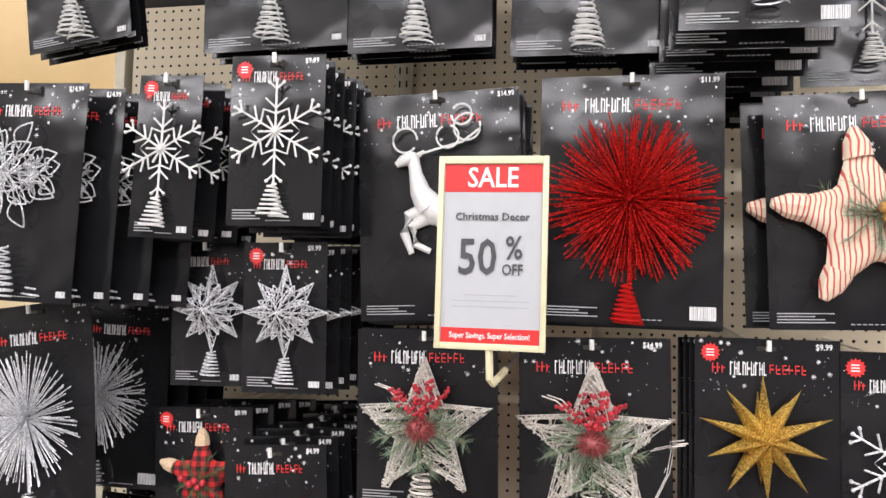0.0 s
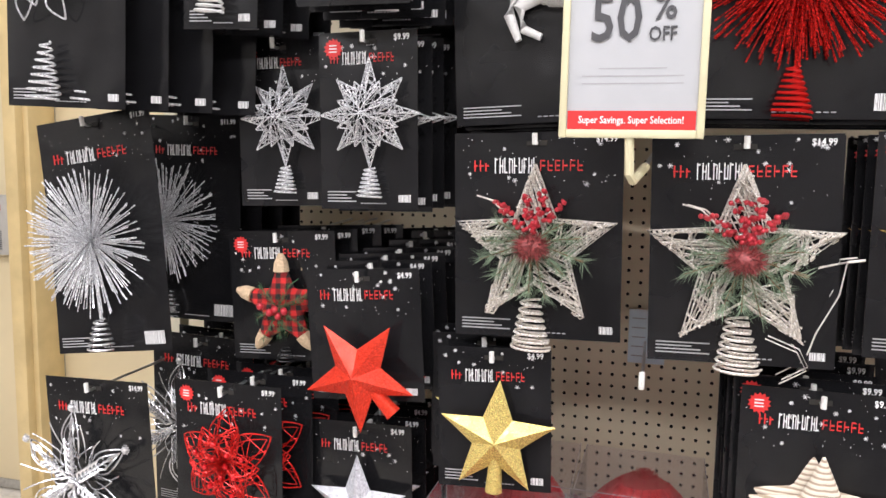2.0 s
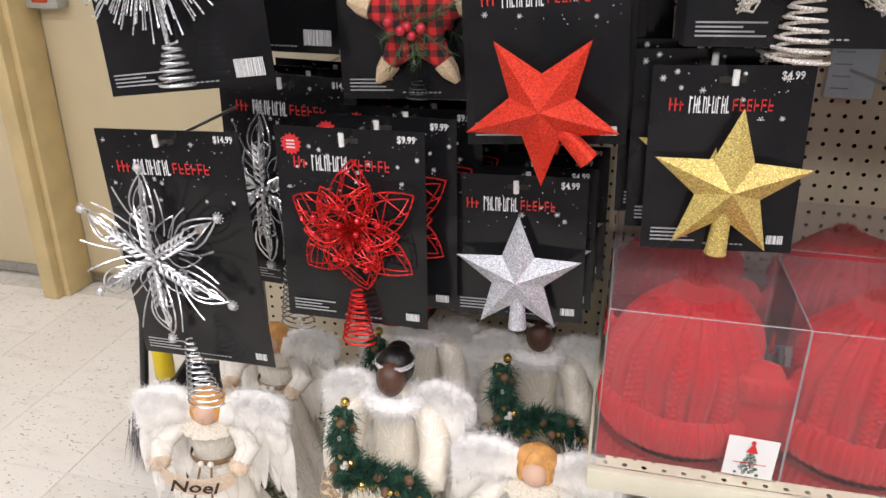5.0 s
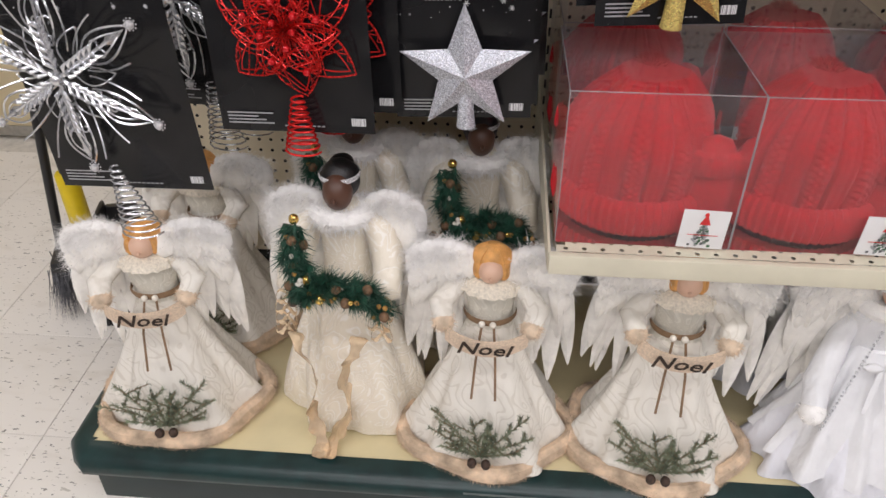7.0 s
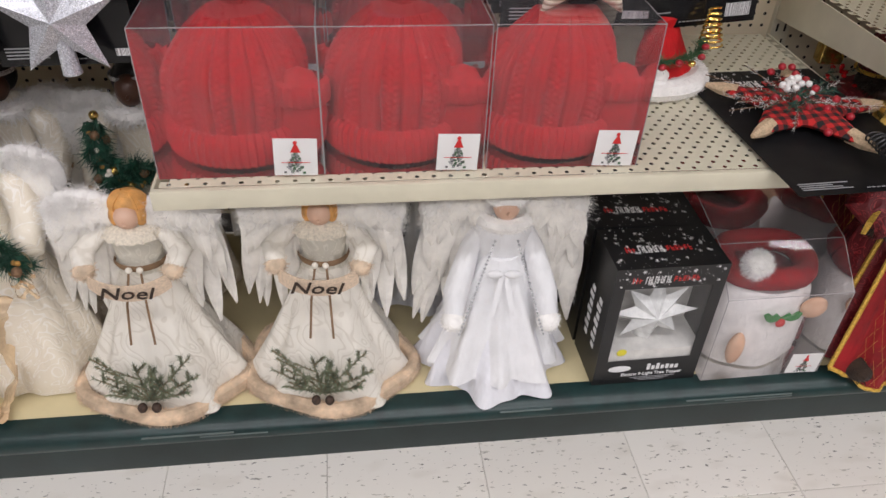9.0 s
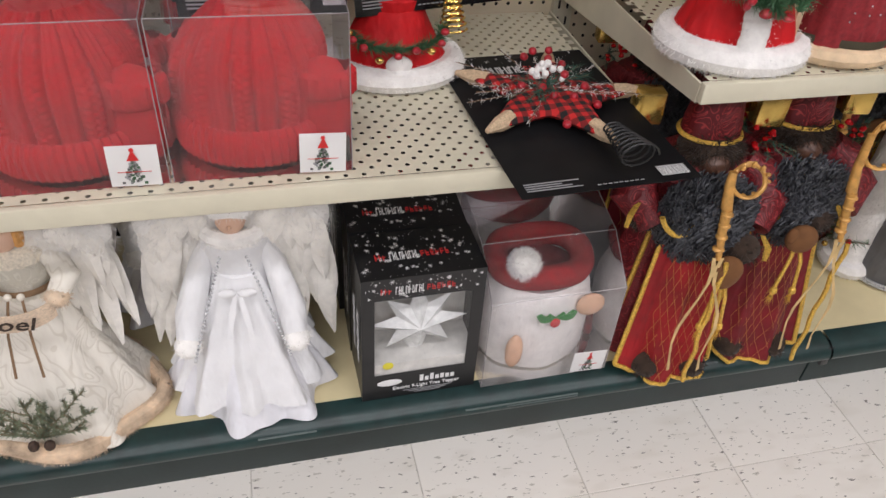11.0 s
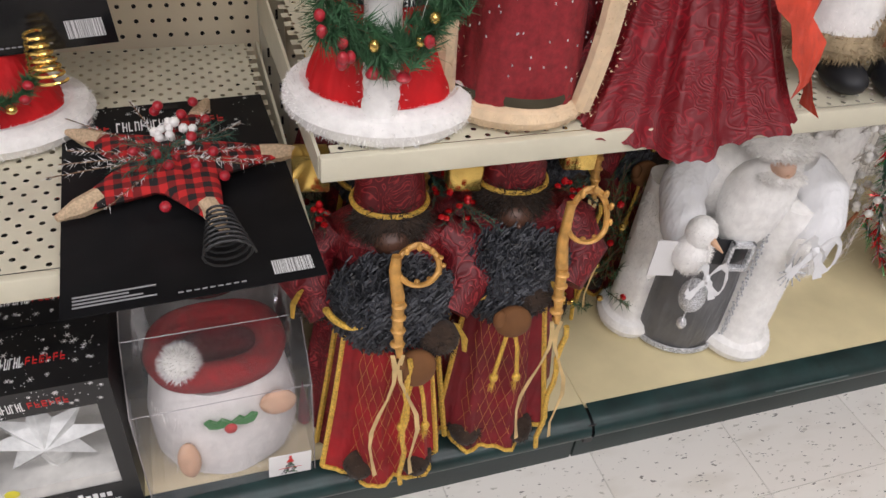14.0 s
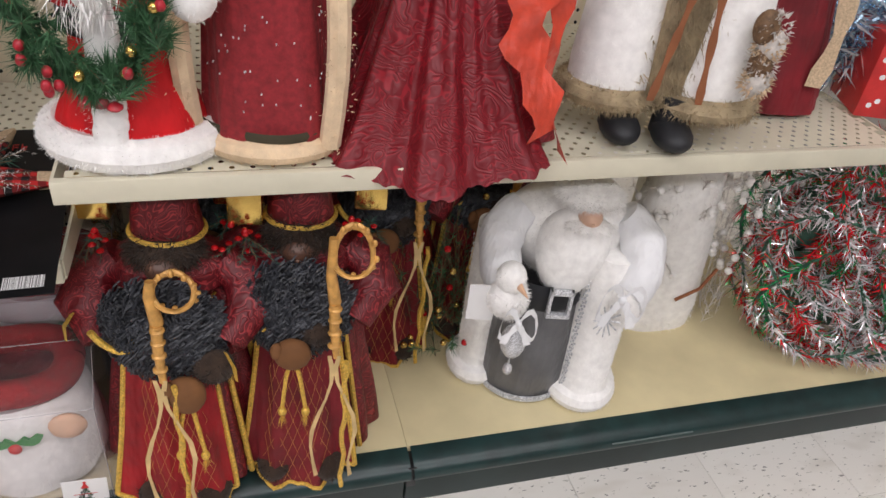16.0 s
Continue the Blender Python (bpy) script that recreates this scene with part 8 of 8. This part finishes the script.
def lace_angel():
    mb = MB()
    skirt(mb, "lace_red", 0.158, 0.048, 0.004, 0.33, 0, 0, 0.80, 10, 0.085, 6, 1.0, 160, 24)
    # outer lace drape falling over the shelf edge
    v, nx, nz = [], 110, 16
    for i in range(nx + 1):
        for j in range(nz + 1):
            u, w = i / nx, j / nz
            a = -2.5 + 1.75 * u
            r = 0.200 - 0.150 * w ** 0.8 + (0.013 * math.sin(a * 11) + 0.006 * math.sin(a * 29 + 4 * w)) * (1 - w) ** 0.8
            z = 0.008 - 0.034 * max(0.0, math.sin(math.pi * (u * 1.3 - 0.1))) * (1 - w) ** 3 + 0.32 * w + 0.004 * abs(math.sin(a * 40)) * (1 - w) ** 6
            v.append((r * math.cos(a), 0.92 * r * math.sin(a) - 0.004, z))
    f = [(i * (nz + 1) + j, (i + 1) * (nz + 1) + j, (i + 1) * (nz + 1) + j + 1, i * (nz + 1) + j + 1) for i in range(nx) for j in range(nz)]
    mb.add(v, f, "lace_red")
    mb.lathe([(0.046, 0.32), (0.040, 0.35), (0.050, 0.40), (0.030, 0.44), (0.015, 0.45)], "lace_red", (0, 0, 0), 28, 1.1, 0.85)
    u = np.linspace(0, 1, 16)
    mb.ribbon(np.stack([0.075 + 0.035 * u + 0.012 * np.sin(u * 9), -0.10 - 0.055 * u, 0.30 - 0.24 * u], 1), 0.075, "organza_orange", (0.9, -0.3, 0.15), 0.9)
    mb.ribbon(np.stack([0.100 + 0.045 * u + 0.010 * np.sin(u * 7), -0.09 - 0.04 * u, 0.30 - 0.28 * u], 1), 0.045, "organza_orange", (0.8, -0.5, 0.1), 1.8)
    face(mb, (0, -0.012, 0.475), 0.031, "skin_fair")
    mb.ball((0, 0.005, 0.485), (0.036, 0.034, 0.036), "hair_ginger", 14, 10)
    for s in (-1, 1):
        arm(mb, [(s * 0.045, 0, 0.42), (s * 0.085, -0.01, 0.37), (s * 0.08, -0.06, 0.33)], [0.022, 0.03, 0.02], "lace_red", None, "skin_fair")
        for k in range(6):
            feather(mb, (s * (0.05 + 0.020 * k), 0, 0.42 - 0.006 * k), 0.05, 0.17 + 0.012 * k, 0.026, s, 0.04 if s > 0 else -0.085)
    return mb


def fur_santa():
    mb = MB()
    for x, r in ((-0.060, 0.064), (0.075, 0.075)):
        mb.lathe([(r, 0.060), (r * 1.02, 0.10), (r * 0.85, 0.24), (r * 0.6, 0.34)], "fur_white", (x, 0, 0), 32, 1.0, 0.9)
        ring_fur(mb, x, 0, 0.062, r, r * 0.9, 0.017, "tan_fur_long", 1300, 0.020, hair=0.0012)
        n = 1200
        a, u = RNG.uniform(3.1, 6.3, n), RNG.uniform(0, 1, n)
        rr = r * (1.03 - 0.35 * u)
        mb.spikes(np.stack([x + rr * np.cos(a), 0.9 * rr * np.sin(a), 0.07 + 0.25 * u], 1), np.stack([np.cos(a), np.sin(a), -0.4 * np.ones(n)], 1), 0.006, 0.0009, "fur_white", 0.4)
    u = np.linspace(0, 1, 14)
    for x0, x1 in ((-0.02, 0.012), (0.05, 0.03)):
        mb.ribbon(np.stack([x0 + (x1 - x0) * u, np.full(14, -0.075), 0.075 + 0.24 * u], 1), 0.013, "brown_trim")
    n = 1800
    p = np.stack([0.012 + RNG.normal(0, 0.018, n), np.full(n, -0.055), RNG.uniform(0.06, 0.33, n)], 1)
    mb.box((-0.02, -0.055, 0.06), (0.045, 0.02, 0.34), "tan_fur_long", 0.01)
    mb.spikes(p, np.tile([(0, -0.6, -1)], (n, 1)), 0.015, 0.0010, "tan_fur_long", 0.4)
    for x, y in ((-0.045, -0.050), (0.030, -0.062)):
        mb.ball((x, y, 0.022), (0.030, 0.048, 0.022), "leather", 16, 10)
        mb.lathe([(0.027, 0.015), (0.026, 0.05), (0.029, 0.075)], "leather", (x, y + 0.022, 0), 18)
    mb.lathe([(0.10, 0.30), (0.115, 0.36), (0.105, 0.42), (0.04, 0.47)], "fur_white", (0, 0, 0), 32, 1.1, 0.75)
    for s in (-1, 1):
        arm(mb, [(s * 0.10, 0, 0.41), (s * 0.14, -0.03, 0.36), (s * 0.10, -0.08, 0.32)], [0.035, 0.042, 0.034], "fur_white", "tan_fur_long", None, 0.034)
    for i in range(4):
        mb.ball((0.115 + RNG.normal(0, 0.012), -0.085, 0.12 + 0.025 * i), (0.018, 0.014, 0.024), "cone" if i % 2 else "twig", 10, 8)
        q = RNG.normal(0, 1, (160, 3))
        q /= np.linalg.norm(q, axis=1)[:, None]
        mb.spikes(np.array([0.115, -0.085, 0.12 + 0.025 * i]) + q * 0.018, q, 0.010, 0.002, "twig" if i % 2 else "burlap", 0.3)
    mb.ball((0, -0.07, 0.42), (0.055, 0.03, 0.075), "fur_white", 14, 10)
    face(mb, (0, -0.03, 0.50), 0.036, "skin_fair")
    ring_fur(mb, 0, 0, 0.53, 0.045, 0.04, 0.016, "tan_fur_long", 400, 0.014)
    mb.ball((0, 0.0, 0.555), (0.045, 0.04, 0.03), "fur_white", 14, 10)
    return mb


def dark_robe():
    mb = MB()
    skirt(mb, "velvet_wine", 0.120, 0.055, 0.008, 0.36, 0, 0, 0.85, 6, 0.06, 12, 1.1)
    for s in (-1, 1):
        u = np.linspace(0, 1, 12)
        mb.ribbon(np.stack([s * 0.055 + s * 0.015 * np.sin(u * 5), -0.062 - 0.035 * (1 - u), 0.06 + 0.30 * u], 1), 0.032, "burlap", (0.95, -0.25 * s, 0))
    mb.lathe([(0.055, 0.35), (0.08, 0.40), (0.07, 0.45), (0.02, 0.48)], "velvet_wine", (0, 0, 0), 28, 1.1, 0.8)
    for s in (-1, 1):
        arm(mb, [(s * 0.07, 0, 0.44), (s * 0.11, -0.03, 0.39), (s * 0.08, -0.07, 0.36)], [0.03, 0.034, 0.024], "velvet_wine", "fur_brown", None, 0.024)
    for i in range(10):
        sprig(mb, (0, -0.09, 0.36), (RNG.normal(0, 0.06), -0.11, 0.36 + RNG.normal(0, 0.04)), "pine", 0.024, 70, 0.0009)
    face(mb, (0, -0.03, 0.51), 0.034, "skin_fair")
    mb.ball((0, 0.0, 0.53), (0.042, 0.04, 0.036), "fur_brown", 14, 10)
    return mb


put("santa_doll", red_santa(), pose(1.310, 0.085, SH2 + 0.002, 0, 0, -14) @ Matrix.Diagonal((0.9, 0.92, 1, 1)), "red velvet Santa figure trimmed in white fur with a pine garland", SAN)
put("santa_doll", robe_santa(), pose(1.482, 0.080, SH2 + 0.002, 0, 0, -14), "sequinned red robed Santa figure edged in cream fur", SAN)
put("angel_doll", lace_angel(), pose(1.718, 0.125, SH2 + 0.002, 0, 0, -14) @ Matrix.Diagonal((1.1, 1, 1, 1)), "burgundy lace angel doll with an orange organza sash", ANG)
put("santa_doll", fur_santa(), pose(2.030, 0.080, SH2 + 0.002, 0, 0, -14), "white and taupe fur coated Santa figure in black boots", SAN)
put("santa_doll", dark_robe(), pose(2.30, 0.190, SH2 + 0.002, 0, 0, -14), "dark wine robed figure with burlap sashes", SAN)
solo("tinsel_tree", tinsel_wreath(0.05, 0.075, ["tinsel_blue", "tinsel_silver", "tinsel_blue"], 2600, "tinsel_blue"), pose(2.52, 0.20, SH2 + 0.12, 0, 0, -20), "ice blue tinsel bunch above a red gift", "tinsel")
gf = thing("gift_box", pose(2.54, 0.13, SH2 + 0.002, 0, 0, -20), "red gift box with white dots under blue tinsel", "gift box")
mb = MB()
mb.box((-0.07, -0.06, 0), (0.07, 0.06, 0.14), "red_paper", 0.003)
bd = part("box", mb, gf)
mb = MB()
for i in range(14):
    x, z = RNG.uniform(-0.06, 0.06), RNG.uniform(0.01, 0.13)
    mb.add([(x + 0.005 * math.cos(a), -0.0606, z + 0.005 * math.sin(a)) for a in np.arange(8) * 0.785], [tuple(range(8))], "white")
tagged(part("dots", mb, bd, "white printed dots"), kind="stuff")
mb = MB()
mb.tube([(0, 0, 0.14), (0, 0, 0.20)], 0.012, "tinsel_silver", 8)
part("stem", mb, gf)

# small Santa skirt topper on the middle shelf
mb = MB()
skirt(mb, "velvet_red", 0.098, 0.050, 0.018, 0.14, 0, 0, 0.85, 5, 0.04, 3, 1.1)
ring_fur(mb, 0, 0, 0.022, 0.102, 0.088, 0.024, "fur_white", 2200, 0.014)
for i in range(2):
    mb.ball((0.005, -0.088 + 0.008 * i, 0.03 + 0.022 * i), (0.022, 0.014, 0.020), "fur_white", 10, 8)
u = np.linspace(math.pi, 2 * math.pi, 9)
pts = np.stack([0.075 * np.cos(u), -0.070 + 0.02 * np.sin(u), 0.125 + 0.035 * np.sin(u)], 1)
for a, b in zip(pts[:-1], pts[1:]):
    sprig(mb, a, b, "pine", 0.022, 150, 0.0009)
for i in range(9):
    mb.ball(pts[i] + np.array([0, -0.018, RNG.normal(0, 0.008)]), 0.007, "berry" if i % 3 else "gold", 8, 6)
mb.lathe([(0.050, 0.14), (0.052, 0.16), (0.030, 0.175)], "velvet_red", (0, 0, 0), 24, 1.1, 0.8)
put("santa_doll", mb, pose(0.838, 0.325, SH1 + 0.002, 0, 0, -5) @ Matrix.Diagonal((1, 1, 0.8, 1)), "small red velvet Santa topper with white fur hem and greenery", SAN)

# ---- lobby broom and dustpan beside the shelving ----
br = thing("lobby_dustpan", pose(-1.035, 0.550, 0.0, 0, 0, 12), "black lobby dustpan with a yellow grip beside the shelving", "dustpan")
mb = MB()
mb.tube([(0, 0, 0.10), (0, 0, 0.275)], 0.018, "black_plastic", 12)
part("pole", mb, br)
mb = MB()
mb.tube([(0, 0, 0.275), (0, 0, 0.28), (0, 0, 0.405), (0, 0, 0.41)], [0.020, 0.024, 0.024, 0.020], "yellow", 16)
part("grip", mb, br, "yellow plastic sleeve")
mb = MB()
mb.tube([(0, 0, 0.41), (0, 0, 0.80)], 0.012, "black_plastic", 10)
part("handle", mb, br, "black handle")
mb = MB()
mb.box((0.0, -0.06, 0.0), (0.012, 0.14, 0.25), "black_plastic", 0.005)
mb.box((0.012, 0.12, 0.0), (0.09, 0.14, 0.24), "black_plastic", 0.005)
mb.box((0.012, -0.06, 0.0), (0.09, 0.12, 0.012), "black_plastic", 0.004)
part("pan", mb, br, "black plastic pan")
bb = thing("broom", pose(-1.150, 0.580, 0.0, 0, 5, 20), "grey bristle lobby broom leaning by the dustpan", "broom")
mb = MB()
mb.box((-0.02, -0.06, 0.135), (0.02, 0.06, 0.165), "black_plastic", 0.006)
part("head", mb, bb)
mb = MB()
n = 900
p = np.stack([RNG.normal(0, 0.011, n), RNG.uniform(-0.055, 0.055, n), np.full(n, 0.140)], 1)
mb.spikes(p, np.stack([RNG.normal(0, 0.10, n), p[:, 1] * 4, -np.ones(n)], 1), 0.125, 0.0013, "bristle", 0.05)
tagged(part("bristles", mb, bb, "grey nylon bristles"), kind="stuff")
mb = MB()
mb.tube([(0, 0, 0.165), (0.012, 0.05, 0.75)], 0.011, "black_plastic", 10)
part("handle", mb, bb)

# ---- floor tiles ----
mb = MB()
h = TILE / 2 - 0.0005
mb.add([(-h, -h, -0.0005), (h, -h, -0.0005), (h, h, -0.0005), (-h, h, -0.0005), (-h + 0.0012, -h + 0.0012, 0.0005), (h - 0.0012, -h + 0.0012, 0.0005), (h - 0.0012, h - 0.0012, 0.0005), (-h + 0.0012, h - 0.0012, 0.0005)],
       [(4, 5, 6, 7), (0, 1, 5, 4), (1, 2, 6, 5), (2, 3, 7, 6), (3, 0, 4, 7)], "tile")
tile = mb.mesh("tile", False)
for i in range(26):
    for j in range(12):
        ob = new("tile", tile)
        ob.parent = floor
        ob.location = (X0 + (i + 0.5) * TILE, Y0 + (j + 0.5) * TILE, 0.0)
